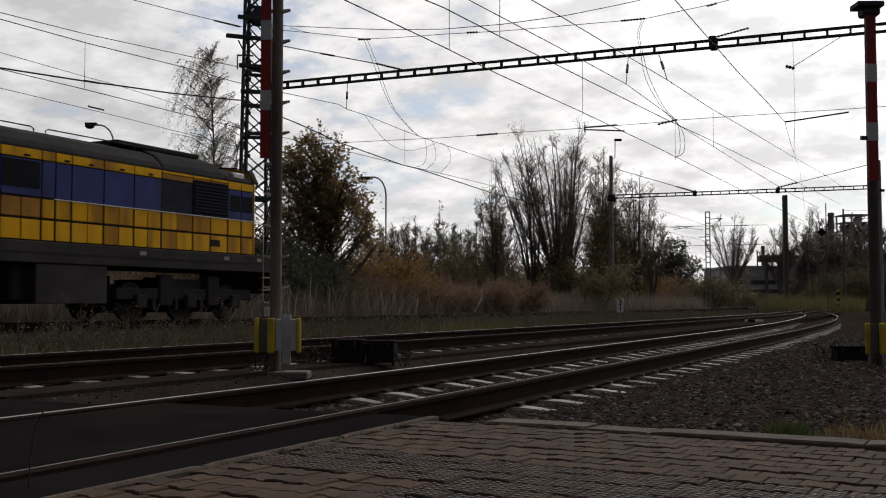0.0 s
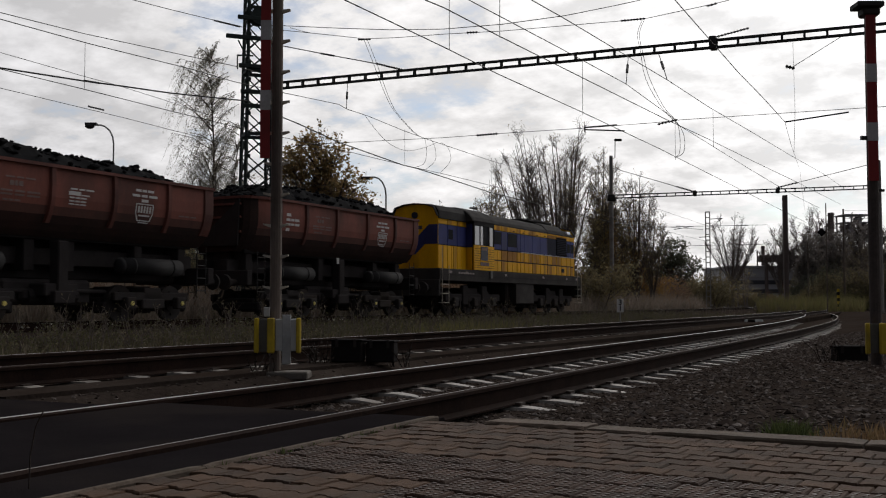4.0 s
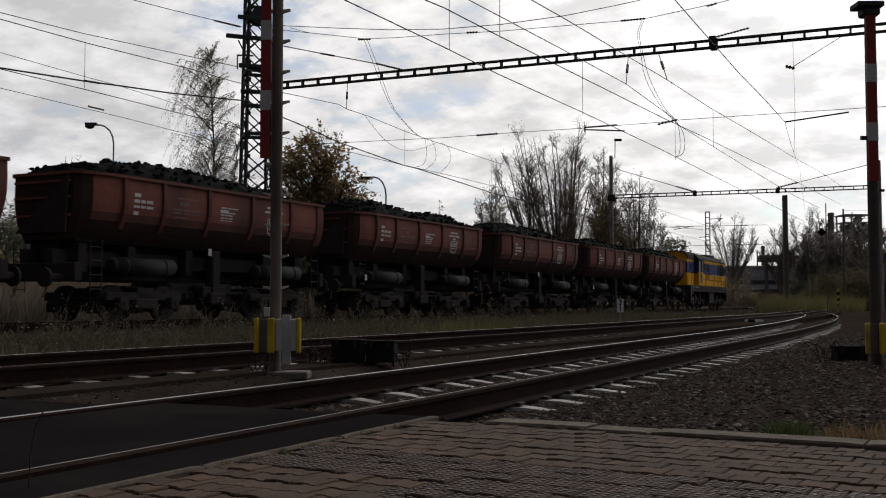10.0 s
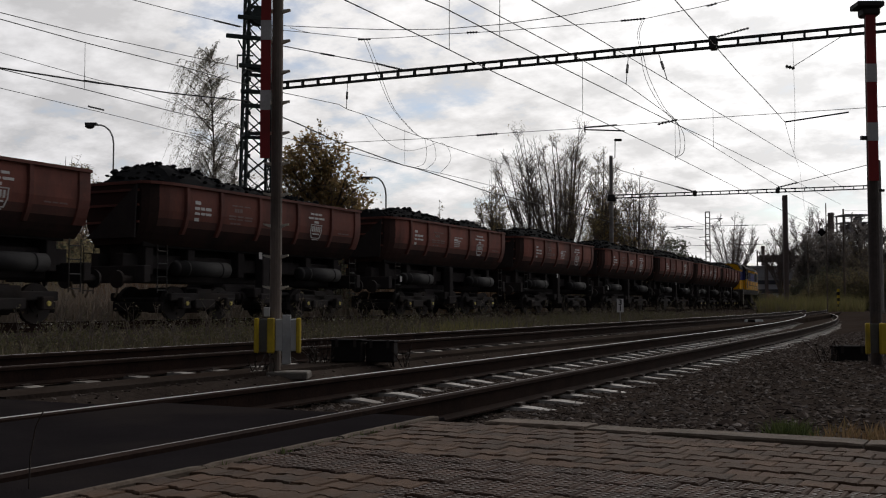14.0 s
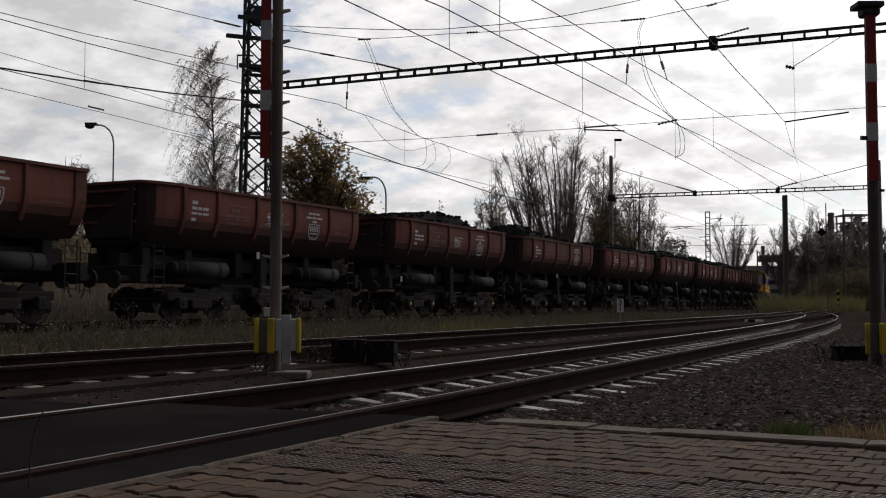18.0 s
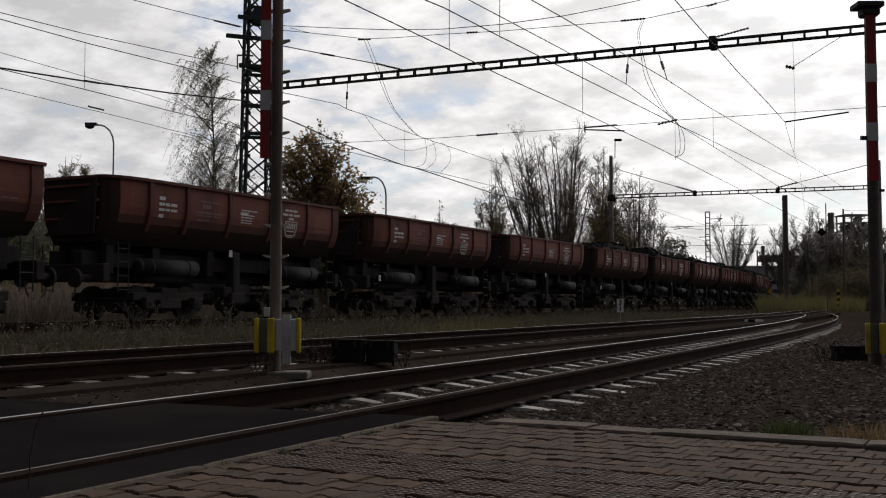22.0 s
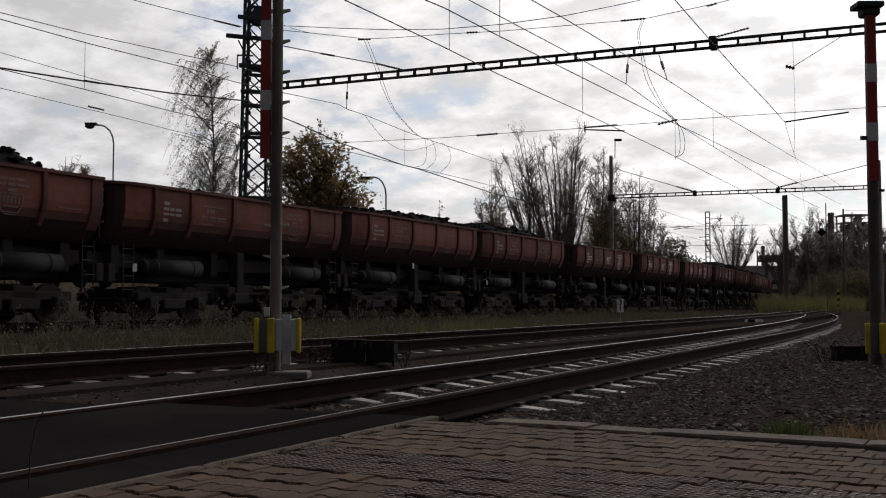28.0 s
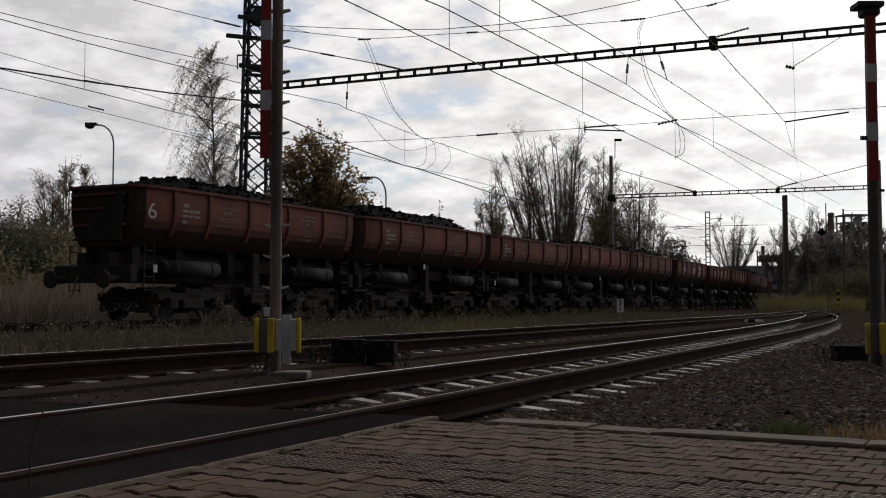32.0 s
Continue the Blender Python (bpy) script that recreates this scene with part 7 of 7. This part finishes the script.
# ---- distant works, masts and signs
def works():
    d = 210.0
    root = thing("factory_building", "long low grey factory hall with a conveyor bridge over it", "factory", at=Matrix.Translation((0, 0, 0)))
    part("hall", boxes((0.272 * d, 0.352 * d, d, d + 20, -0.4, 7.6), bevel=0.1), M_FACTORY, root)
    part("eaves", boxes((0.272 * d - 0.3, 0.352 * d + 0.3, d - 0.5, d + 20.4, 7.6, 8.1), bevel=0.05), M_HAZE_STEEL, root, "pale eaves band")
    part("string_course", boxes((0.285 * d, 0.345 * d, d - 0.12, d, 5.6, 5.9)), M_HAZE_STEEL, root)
    bridge = part("conveyor_bridge", boxes((0.2985 * d, 0.352 * d, d - 3, d - 0.6, 8.75, 10.15), bevel=0.25), M_CHIMNEY, root, "dark enclosed conveyor bridge")
    for k in range(9):
        part("panel_rib", boxes((0.301 * d + k * 1.2, 0.301 * d + k * 1.2 + 0.12, d - 3.06, d - 3.0, 8.9, 10.0)), M_FACTORY, bridge)
    for px in (0.304, 0.317, 0.333, 0.346):
        part("bridge_leg", boxes((px * d, px * d + 0.5, d - 2.2, d - 1.4, -0.3, 8.8)), M_CHIMNEY, root)
    for z in (2.6, 4.4):
        part("window_band", boxes((0.276 * d, 0.348 * d, d - 0.12, d, z, z + 0.8)), M_PLATE, root, "long dim window band")
    for px, w, z in ((0.3165, 0.8, 12.5), (0.3108, 0.3, 11.6)):
        ch = bmesh.new()
        rod(ch, (px * d, d + 8, 0), (px * d, d + 8, z), w / 2, w / 2 * 0.9, 14)
        rod(ch, (px * d, d + 8, z - 0.5), (px * d, d + 8, z - 0.3), w / 2 * 1.15, w / 2 * 1.15, 14)
        tagged(new("chimney", mesh_of(ch, "chimney", M_CHIMNEY)), "dark factory chimney against the sky", "chimney")
    # steel tower of the works
    d = 150.0
    tw = thing("steelworks_tower", "grey open steel tower of the works with platforms", "tower", at=Matrix.Translation((0.3915 * d, d, -0.3)))
    for x in (-1.25, -0.2, 0.9, 2.2):
        for y in (0.0, 3.0):
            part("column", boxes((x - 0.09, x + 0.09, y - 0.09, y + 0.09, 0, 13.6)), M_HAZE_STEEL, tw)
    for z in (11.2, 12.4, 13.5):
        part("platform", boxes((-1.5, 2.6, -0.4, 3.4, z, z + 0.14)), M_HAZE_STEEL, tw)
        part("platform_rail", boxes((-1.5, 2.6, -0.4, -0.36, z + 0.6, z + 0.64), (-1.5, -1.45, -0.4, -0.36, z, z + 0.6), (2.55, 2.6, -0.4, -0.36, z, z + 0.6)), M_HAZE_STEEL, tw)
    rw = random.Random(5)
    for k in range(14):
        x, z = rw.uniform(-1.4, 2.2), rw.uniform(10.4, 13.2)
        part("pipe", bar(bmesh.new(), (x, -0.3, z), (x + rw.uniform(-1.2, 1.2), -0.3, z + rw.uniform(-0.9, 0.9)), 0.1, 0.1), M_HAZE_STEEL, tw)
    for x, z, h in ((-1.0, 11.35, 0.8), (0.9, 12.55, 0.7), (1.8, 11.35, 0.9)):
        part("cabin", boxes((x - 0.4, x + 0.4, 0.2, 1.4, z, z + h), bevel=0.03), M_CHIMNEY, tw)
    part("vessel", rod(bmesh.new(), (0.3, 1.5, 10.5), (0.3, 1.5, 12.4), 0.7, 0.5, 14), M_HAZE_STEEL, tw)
    ch = bmesh.new()
    rod(ch, (0.3775 * d, d + 3, 0), (0.3775 * d, d + 3, 13.8), 0.5, 0.42, 12)
    tagged(new("chimney", mesh_of(ch, "chimney", M_CHIMNEY)), "short dark chimney beside the steel tower", "chimney")
    b = boxes((0.300 * 95, 0.308 * 95, 95, 95.3, 0.8, 1.5), bevel=0.03)
    tagged(new("white_container", mesh_of(b, "white_container", M_CONC)), "small pale grey cabinet among the weeds", "cabinet")


works()
# thick dark mast beyond the curve
d = 92.0
m = thing("thick_mast", "thick dark brown mast beside the curve", "mast", at=Matrix.Translation((0.3265 * d, d, -0.3)))
part("shaft", boxes((-0.19, 0.19, -0.19, 0.19, 0, 10.4), bevel=0.03), M_CHIMNEY, m)
part("foundation", boxes((-0.4, 0.4, -0.4, 0.4, -0.2, 0.3), bevel=0.03), M_CONC, m)
# slim posts beyond the curve
for px, d, top, r in ((0.3475, 98, 6.6, 0.06), (0.3655, 70, 7.6, 0.045), (0.382, 90, 9.0, 0.09)):
    p = thing("slim_post", "slim grey post beside the line", "post", at=Matrix.Translation((px * d, d, -0.3)))
    part("shaft", rod(bmesh.new(), (0, 0, 0), (0, 0, top), r, r * 0.8, 8), M_POLE, p)
    part("collar", rod(bmesh.new(), (0, 0, 0), (0, 0, 0.25), r * 1.8, r * 1.6, 8), M_STEEL_D, p)
    if px == 0.3655:
        bm = bmesh.new()
        bmesh.ops.create_cube(bm, size=1, matrix=pose(-0.32, -0.05, 5.65, 0, 45, 0) @ Matrix.Diagonal((0.42, 0.03, 0.42, 1)))
        part("diamond_sign", bm, M_BLACK, p, "dark diamond-shaped signal board")
lm = thing("ladder_mast", "slim pale ladder-like catenary mast far along the line", "mast", at=Matrix.Translation((0.2525 * 108, 108, -0.3)) @ Matrix.Rotation(radians(-14), 4, "Z"))
for x in (-0.21, 0.21):
    part("leg", boxes((x - 0.055, x + 0.055, -0.07, 0.07, 0, 10.35)), M_MAST, lm)
rung = mesh_of(boxes((-0.16, 0.16, -0.05, 0.05, -0.05, 0.05)), "rung", M_MAST)
for k in range(18):
    part("rung", rung, None, lm, at=pose(0, 0, 0.45 + 0.58 * k))
for x0, x1, z0, z1 in ((0.21, 1.5, 9.55, 9.6), (0.9, 1.4, 9.2, 9.6), (-3.2, -1.5, 8.9, 8.8), (-3.4, -1.7, 8.55, 8.8), (2.8, 4.0, 8.85, 8.85), (-0.9, 0.2, 7.7, 7.75)):
    part("cantilever", bar(bmesh.new(), (x0, -0.2, z0), (x1, -0.35, z1), 0.07, 0.07), M_STEEL_D, lm, "thin dark cantilever arm")
for z0, z1 in ((8.8, 8.86), (6.8, 6.9)):
    part("cross_wire", tube_path([(-5.8, -0.25, z0), (-0.2, -0.25, z0 + 0.05), (6.0, -0.25, z1)], 0.02, 5), M_WIRE, lm, "thin cross wire strung at the mast")
# black and yellow marker post
mk = thing("marker_post", "short post with slanted black and yellow stripes", "marker post", at=Matrix.Translation((0.3758 * 84, 84, -0.3)))
for k in range(8):
    part("stripe", boxes((-0.09, 0.09, -0.05, 0.05, 0.1 + k * 0.245, 0.1 + (k + 1) * 0.245)), M_YELLOW if k % 2 else M_BLACK, mk)
part("foot", boxes((-0.12, 0.12, -0.08, 0.08, 0, 0.1)), M_CONC, mk)
# distance board with two digits
bd = thing("distance_board", "white board with black 3 over 1 on a thin post", "sign", at=Matrix.Translation((0.1684 * 37, 37, -0.12)))
part("post", rod(bmesh.new(), (0, 0.03, 0), (0, 0.03, 0.85), 0.022, 0.022, 8), M_LAMP, bd)
board = part("board", boxes((-0.115, 0.115, -0.012, 0.012, 0.42, 0.89), bevel=0.004), M_BOARD, bd, "white enamelled board")
for ch, z in (("3", 0.68), ("1", 0.46)):
    cu = bpy.data.curves.new("digit", "FONT")
    cu.body, cu.size, cu.align_x, cu.extrude, cu.offset = ch, 0.27, "CENTER", 0.002, 0.006
    tmp = bpy.data.objects.new("digit", cu)
    me = bpy.data.meshes.new_from_object(tmp)
    me.materials.clear()
    me.materials.append(M_BLACK)
    bpy.data.objects.remove(tmp)
    part("digit", me, None, board, "black digit", at=pose(0, -0.016, z, 90, 0, 0))


def street_lamp(at, height, reach, turn, label, head):
    root = thing("street_lamp", label, "street lamp", at=Matrix.Translation(at) @ Matrix.Rotation(radians(turn), 4, "Z"))
    pts = [(0, 0, 0), (0, 0, height - 1.0)] + [(-reach * (1 - math.cos(a)), 0, height - 1.0 + math.sin(a)) for a in (0.4, 0.8, 1.2, 1.5)] + [(-reach - 0.3, 0, height)]
    part("pole", tube_path(pts, 0.044, 8), M_LAMP, root)
    part("base", rod(bmesh.new(), (0, 0, 0), (0, 0, 1.2), 0.09, 0.08, 10), M_LAMP, root)
    if head == "bowl":
        bm = bmesh.new()
        bmesh.ops.create_uvsphere(bm, u_segments=14, v_segments=8, radius=0.23, matrix=pose(-reach - 0.52, 0, height - 0.06) @ Matrix.Diagonal((1.1, 0.8, 0.62, 1)))
        box(bm, -reach - 0.75, -reach - 0.15, -0.12, 0.12, height - 0.02, height + 0.12)
    else:
        bm = boxes((-reach - 0.85, -reach - 0.2, -0.11, 0.11, height - 0.14, height + 0.03), bevel=0.03)
    part("lamp_head", bm, M_STEEL_D, root, "dark lamp head")
    return root


street_lamp((-0.3155 * 55, 55, -0.3), 10.3, 0.75, 0, "curved grey street lamp with a bowl head", "bowl")
street_lamp((-0.0545 * 58, 58, -0.3), 7.9, 0.65, 0, "curved grey street lamp with a small head", "flat")
# floodlight on the head of the far mast
part("floodlight", boxes((0.25, 0.75, -0.15, 0.15, 12.15, 12.3), bevel=0.02), M_STEEL_D, m2, "flat floodlight on a bracket")
part("floodlight_arm", tube_path([(0.05, 0, 10.9), (0.28, 0, 10.95), (0.30, 0, 12.2)], 0.035, 6), M_STEEL_D, m2)
for x in (0.55, 1.05):
    part("jumper_hook", tube_path([(x, 0, 8.3), (x + 0.02, 0, 8.75), (x - 0.15, 0, 8.95), (x - 0.35, 0, 8.85)], 0.025, 6), M_STEEL_D, m2)
part("cable_box", boxes((-0.25, 0.25, -0.2, 0.2, 7.9, 8.35), bevel=0.03), M_STEEL_D, m2)
# low black trackside cabinets
for x, y, w, hh, label in ((-1.03, 11.5, 0.33, 0.225, "low black trackside cabinet"), (-0.67, 11.55, 0.31, 0.21, "low black trackside cabinet with a ribbed side"), (4.70, 12.2, 0.36, 0.165, "low black trackside box beside the banded post")):
    c = thing("trackside_cabinet", label, "cabinet", "black trackside cabinets", at=Matrix.Translation((x, y, -0.06 if x > 0 else -0.02)) @ Matrix.Rotation(radians(-8), 4, "Z"))
    part("case", boxes((-w / 2, w / 2, -0.12, 0.12, 0, hh), bevel=0.012), M_BLACK, c)
    part("lid", boxes((-w / 2 - 0.012, w / 2 + 0.012, -0.135, 0.135, hh, hh + 0.022), bevel=0.006), M_BLACK, c)
    for dx in (-0.3, 0.3):
        part("hinge", boxes((dx * w - 0.015, dx * w + 0.015, -0.145, -0.12, hh - 0.06, hh + 0.03)), M_GRIME, c)
rt = random.Random(23)
for x, y, n in ((-1.35, 11.45, 26), (-0.45, 11.6, 14), (4.42, 12.1, 16), (-1.72, 10.0, 8)):
    st = []
    for _ in range(n):
        p = Vector((x + rt.gauss(0, 0.07), y + rt.gauss(0, 0.07), -0.08))
        e = p + Vector((rt.gauss(0, 0.09), rt.gauss(0, 0.09), rt.uniform(0.12, 0.30)))
        limb(st, [p, p.lerp(e, 0.5) + Vector((rt.gauss(0, 0.02), 0, 0.02)), e], 0.006, 0.004, 3)
        for _ in range(3):
            leaf(st, p.lerp(e, rt.uniform(0.4, 1.0)), 0.022, rt)
    tagged(new("dead_weed", scatter_mesh("dead_weed", M_CLIP, st)), "dark withered weed clump beside the trackside box", "weed", "withered weeds by the boxes")
# white clearance marker between the tracks
cm = thing("clearance_marker", "low white and black clearance marker between the tracks", "marker", at=Matrix.Translation((10.75, 37.6, -0.12)) @ Matrix.Rotation(radians(-20), 4, "Z"))
for k, mt in enumerate((M_BOARD, M_BLACK, M_BOARD, M_BLACK, M_BOARD)):
    part("block", boxes((-0.65 + k * 0.26, -0.65 + (k + 1) * 0.26, -0.12, 0.12, 0, 0.15), bevel=0.012), mt, cm)


# ---- the pavement: interlocking pavers, tactile bands, edging and kerbs
def paver_mesh(name, material, bumps):
    """A bone-shaped interlocking paver, long side along x."""
    half = [(-0.0565, 0.0685), (-0.034, 0.0675), (-0.012, 0.052), (0.020, 0.052), (0.040, 0.066), (0.0565, 0.0685)]
    outline = half + [(-x, -y) for x, y in half]
    bm = bmesh.new()
    low = [bm.verts.new((x, y, -0.05)) for x, y in outline]
    mid = [bm.verts.new((x, y, -0.006)) for x, y in outline]
    top = [bm.verts.new((x * 0.93, y * 0.94, 0.0)) for x, y in outline]
    n = len(outline)
    for a, b in ((low, mid), (mid, top)):
        for k in range(n):
            bm.faces.new((a[k], a[(k + 1) % n], b[(k + 1) % n], b[k]))
    bm.faces.new(top)
    bmesh.ops.recalc_face_normals(bm, faces=bm.faces)
    if bumps:
        for i in range(3):
            for j in range(4):
                x, y = -0.034 + i * 0.034, -0.049 + j * 0.033
                if abs(y) > 0.045 and abs(x) < 0.02:
                    continue
                c = [bm.verts.new((x + dx * 0.010, y + dy * 0.009, -0.002)) for dx, dy in ((-1, -1), (1, -1), (1, 1), (-1, 1))]
                t = [bm.verts.new((x + dx * 0.007, y + dy * 0.006, 0.0026)) for dx, dy in ((-1, -1), (1, -1), (1, 1), (-1, 1))]
                for k in range(4):
                    bm.faces.new((c[k], c[(k + 1) % 4], t[(k + 1) % 4], t[k]))
                bm.faces.new(t).material_index = 1
    me = mesh_of(bm, name, (material, M_BUMP_GLINT) if bumps else material)
    return me


def worn_slab(hx, hy, z0, z1, seed):
    """A long stone with chipped, uneven upper edges."""
    r = random.Random(seed)
    bm = bmesh.new()
    n, rings = 14, []
    for i in range(n + 1):
        x = -hx + 2 * hx * i / n
        c = 0.010 if i in (0, n) else 0.0
        a, b = hy - r.uniform(0, hy * 0.07), hy - r.uniform(0, hy * 0.07)
        chip = 0.010 if r.random() < 0.15 else 0.0
        rings.append([bm.verts.new(v) for v in ((x, -a, z0), (x, -a, z1 - 0.010 - chip), (x, -a + 0.007 + chip, z1 - c * 0.4), (x, 0, z1 + r.uniform(-0.003, 0.002) - c * 0.4), (x, b - 0.007, z1 - c * 0.4), (x, b, z1 - 0.010), (x, b, z0))])
    for p, q in zip(rings, rings[1:]):
        for k in range(6):
            bm.faces.new((p[k], p[k + 1], q[k + 1], q[k]))
    bm.faces.new(rings[0])
    bm.faces.new(rings[-1][::-1])
    bmesh.ops.recalc_face_normals(bm, faces=bm.faces)
    return bm


def make_pavement():
    r = random.Random(21)
    bm = bmesh.new()
    c = [p + Vector((0, 0, z)) for z in (-0.25, -0.03) for p in (along(-6, 2.60), Vector(CORNER), paved(EDGE, -14), paved(-6, -14))]
    v = [bm.verts.new(p) for p in c]
    for f in ((3, 2, 1, 0), (4, 5, 6, 7), (0, 1, 5, 4), (1, 2, 6, 5), (2, 3, 7, 6), (3, 0, 4, 7)):
        bm.faces.new([v[i] for i in f])
    bmesh.ops.recalc_face_normals(bm, faces=bm.faces)
    root = tagged(new("pavement", mesh_of(bm, "pavement_bed", M_JOINT)), "brown interlocking block pavement with tactile bands", "pavement", kind="structure")
    plain, tactile = paver_mesh("paver", M_PAVER, False), paver_mesh("tactile_paver", M_TACTILE, True)
    turn = Matrix.Rotation(SKEW, 4, "Z")
    rest, made = [], {True: 0, False: 0}
    for row in range(64, -1, -1):
        s = EDGE - 0.105 - row * 0.136
        q = 2.90 - (0.0585 if row % 2 else 0.0)
        while q > -3.6:
            p = paved(s, q, r.uniform(-0.005, 0.002))
            if -p.x * UY + p.y * UX > 2.575:
                q -= 0.117
                continue
            ahead = abs(p.x) < p.y * 0.46 + 0.25 and 2.9 < p.y < 6.2
            is_tactile = 3.44 < s < 3.92 or (1.10 < q < 1.58 and s < 3.44)
            kind_full = made[is_tactile] >= 300
            if ahead and not kind_full:
                made[is_tactile] += 1
                m = Matrix.Translation(p) @ turn @ Matrix.Rotation(r.uniform(-0.03, 0.03), 4, "Z") @ Matrix.Rotation(r.uniform(-0.022, 0.022), 4, "X") @ Matrix.Rotation(r.uniform(-0.02, 0.02), 4, "Y")
                part("tactile_paver" if is_tactile else "paver", tactile if is_tactile else plain, None, root, at=m)
            elif p.y > -4 and abs(p.x) < 5:
                rest.append((p, is_tactile, r.uniform(-0.03, 0.03)))
            q -= 0.117
    for me, flag, nm in ((plain, False, "outer_pavers"), (tactile, True, "outer_tactile_pavers")):
        bits = []
        base = [tuple(v.co) for v in me.vertices]
        faces = [tuple(f.vertices) for f in me.polygons]
        for p, is_tactile, spin in rest:
            if is_tactile == flag:
                t = Matrix.Rotation(SKEW + spin, 3, "Z")
                bits.append(([tuple(t @ Vector(b) + p) for b in base], faces))
        tagged(part(nm, scatter_mesh(nm, M_TACTILE_FAR if flag else M_PAVER_FAR, bits), None, root), kind="stuff")
    # narrow edging stones beside the road, flat kerbs at the far side
    edging = mesh_of(worn_slab(0.487, 0.019, -0.12, 0.008, 5), "edging_stone", M_KERB)
    for k in range(9):
        p = along(EDGE - 0.45 - k * 0.98, 2.603, r.uniform(-0.004, 0.006))
        part("edging_stone", edging, None, root, at=Matrix.Translation(p) @ Matrix.Rotation(radians(90 - 26.5) + r.uniform(-0.006, 0.006), 4, "Z"))
    joints = [2.255, 1.685, 1.35, 0.4, -0.6, -1.6, -2.6, -3.6, -4.6]
    for k, (q0, q1) in enumerate(zip(joints, joints[1:])):
        kerb = mesh_of(worn_slab((q0 - q1) / 2 - 0.006, 0.095, -0.16, 0.012, 8 + k), "kerb_stone", M_KERB)
        sunk = -0.006 if k == 1 else r.uniform(-0.004, 0.010)
        p = paved(EDGE + 0.085 + r.uniform(-0.010, 0.010), (q0 + q1) / 2, sunk)
        part("kerb_stone", kerb, None, root, at=Matrix.Translation(p) @ turn @ Matrix.Rotation(r.uniform(-0.012, 0.012), 4, "Z") @ Matrix.Rotation(r.uniform(-0.012, 0.012), 4, "Y"))


make_pavement()


FRONTS = [7.12, -4.85, -17.1, -29.35, -41.6, -53.95, -66.4, -78.65, -91.25, -103.5, -115.8, -128.05, -138.7, -149.37, -160.0, -170.82]
FILLS = [[-0.06, 0.30, 0.36, 0.34, 0.40, 0.40, 0.08], [0.0, 0.22, 0.30, 0.32, 0.40, 0.38, 0.15], [-0.05, 0.22, 0.36, 0.4, 0.42, 0.42, 0.2], [0.1, 0.3, 0.34, 0.30, 0.36, 0.42, 0.2],
         [0.0, 0.2, 0.3, 0.36, 0.4, 0.34, 0.1], [0.0, 0.28, 0.26, 0.24, 0.33, 0.33, 0.18], [0.0, 0.08, 0.14, 0.18, 0.2, 0.22, 0.26, 0.32, 0.42, 0.45, -0.05], [-0.15, -0.06, 0.36, 0.40, 0.3, 0.2, 0.05],
         [-0.15, -0.1, -0.05, 0.02, 0.05, 0.0, -0.1], [-0.12, -0.05, 0.0, 0.05, 0.02, 0.0, -0.1], [-0.15, -0.1, -0.06, 0.0, -0.02, -0.06, -0.1], [0.0, 0.1, 0.28, 0.3, 0.26, 0.3, 0.15],
         [-0.05, 0.27, 0.25, 0.22, 0.20, 0.18, 0.0], [-0.12, 0.02, 0.08, 0.10, 0.08, 0.02, -0.1], [-0.15, 0.06, 0.38, 0.38, 0.34, 0.32, 0.32, 0.35, 0.42, 0.26, -0.25], [-0.12, 0.02, 0.22, 0.25, 0.25, 0.26, 0.27, 0.29, 0.32, -0.02, -0.4]]
WAGONS = []
for i, (fr, fl) in enumerate(zip(FRONTS, FILLS)):
    WAGONS.append((coal_wagon(i, "tipper", [f * 1.4 for f in fl], 0.9 if i < 11 else 0.2), fr - 5.1))


def motions():
    times = [k * 0.5 for k in range(65)]
    for ob, off in WAGONS:
        walk(ob, [(t, train_pose(run(t) + off, 5.75)) for t in times])
    walk(LOCO, [(t, train_pose(run(t) + 17.38, 9.5)) for t in times])
    # the wheels roll; fine steps keep each turn under a right angle
    fine = [k * 0.1 for k in range(321)]
    for ob, r, x, z in WHEELS:
        walk(ob, [(t, Matrix.Translation((x, 0, z)) @ Matrix.Rotation(run(t) / r, 4, "Y")) for t in fine])


motions()
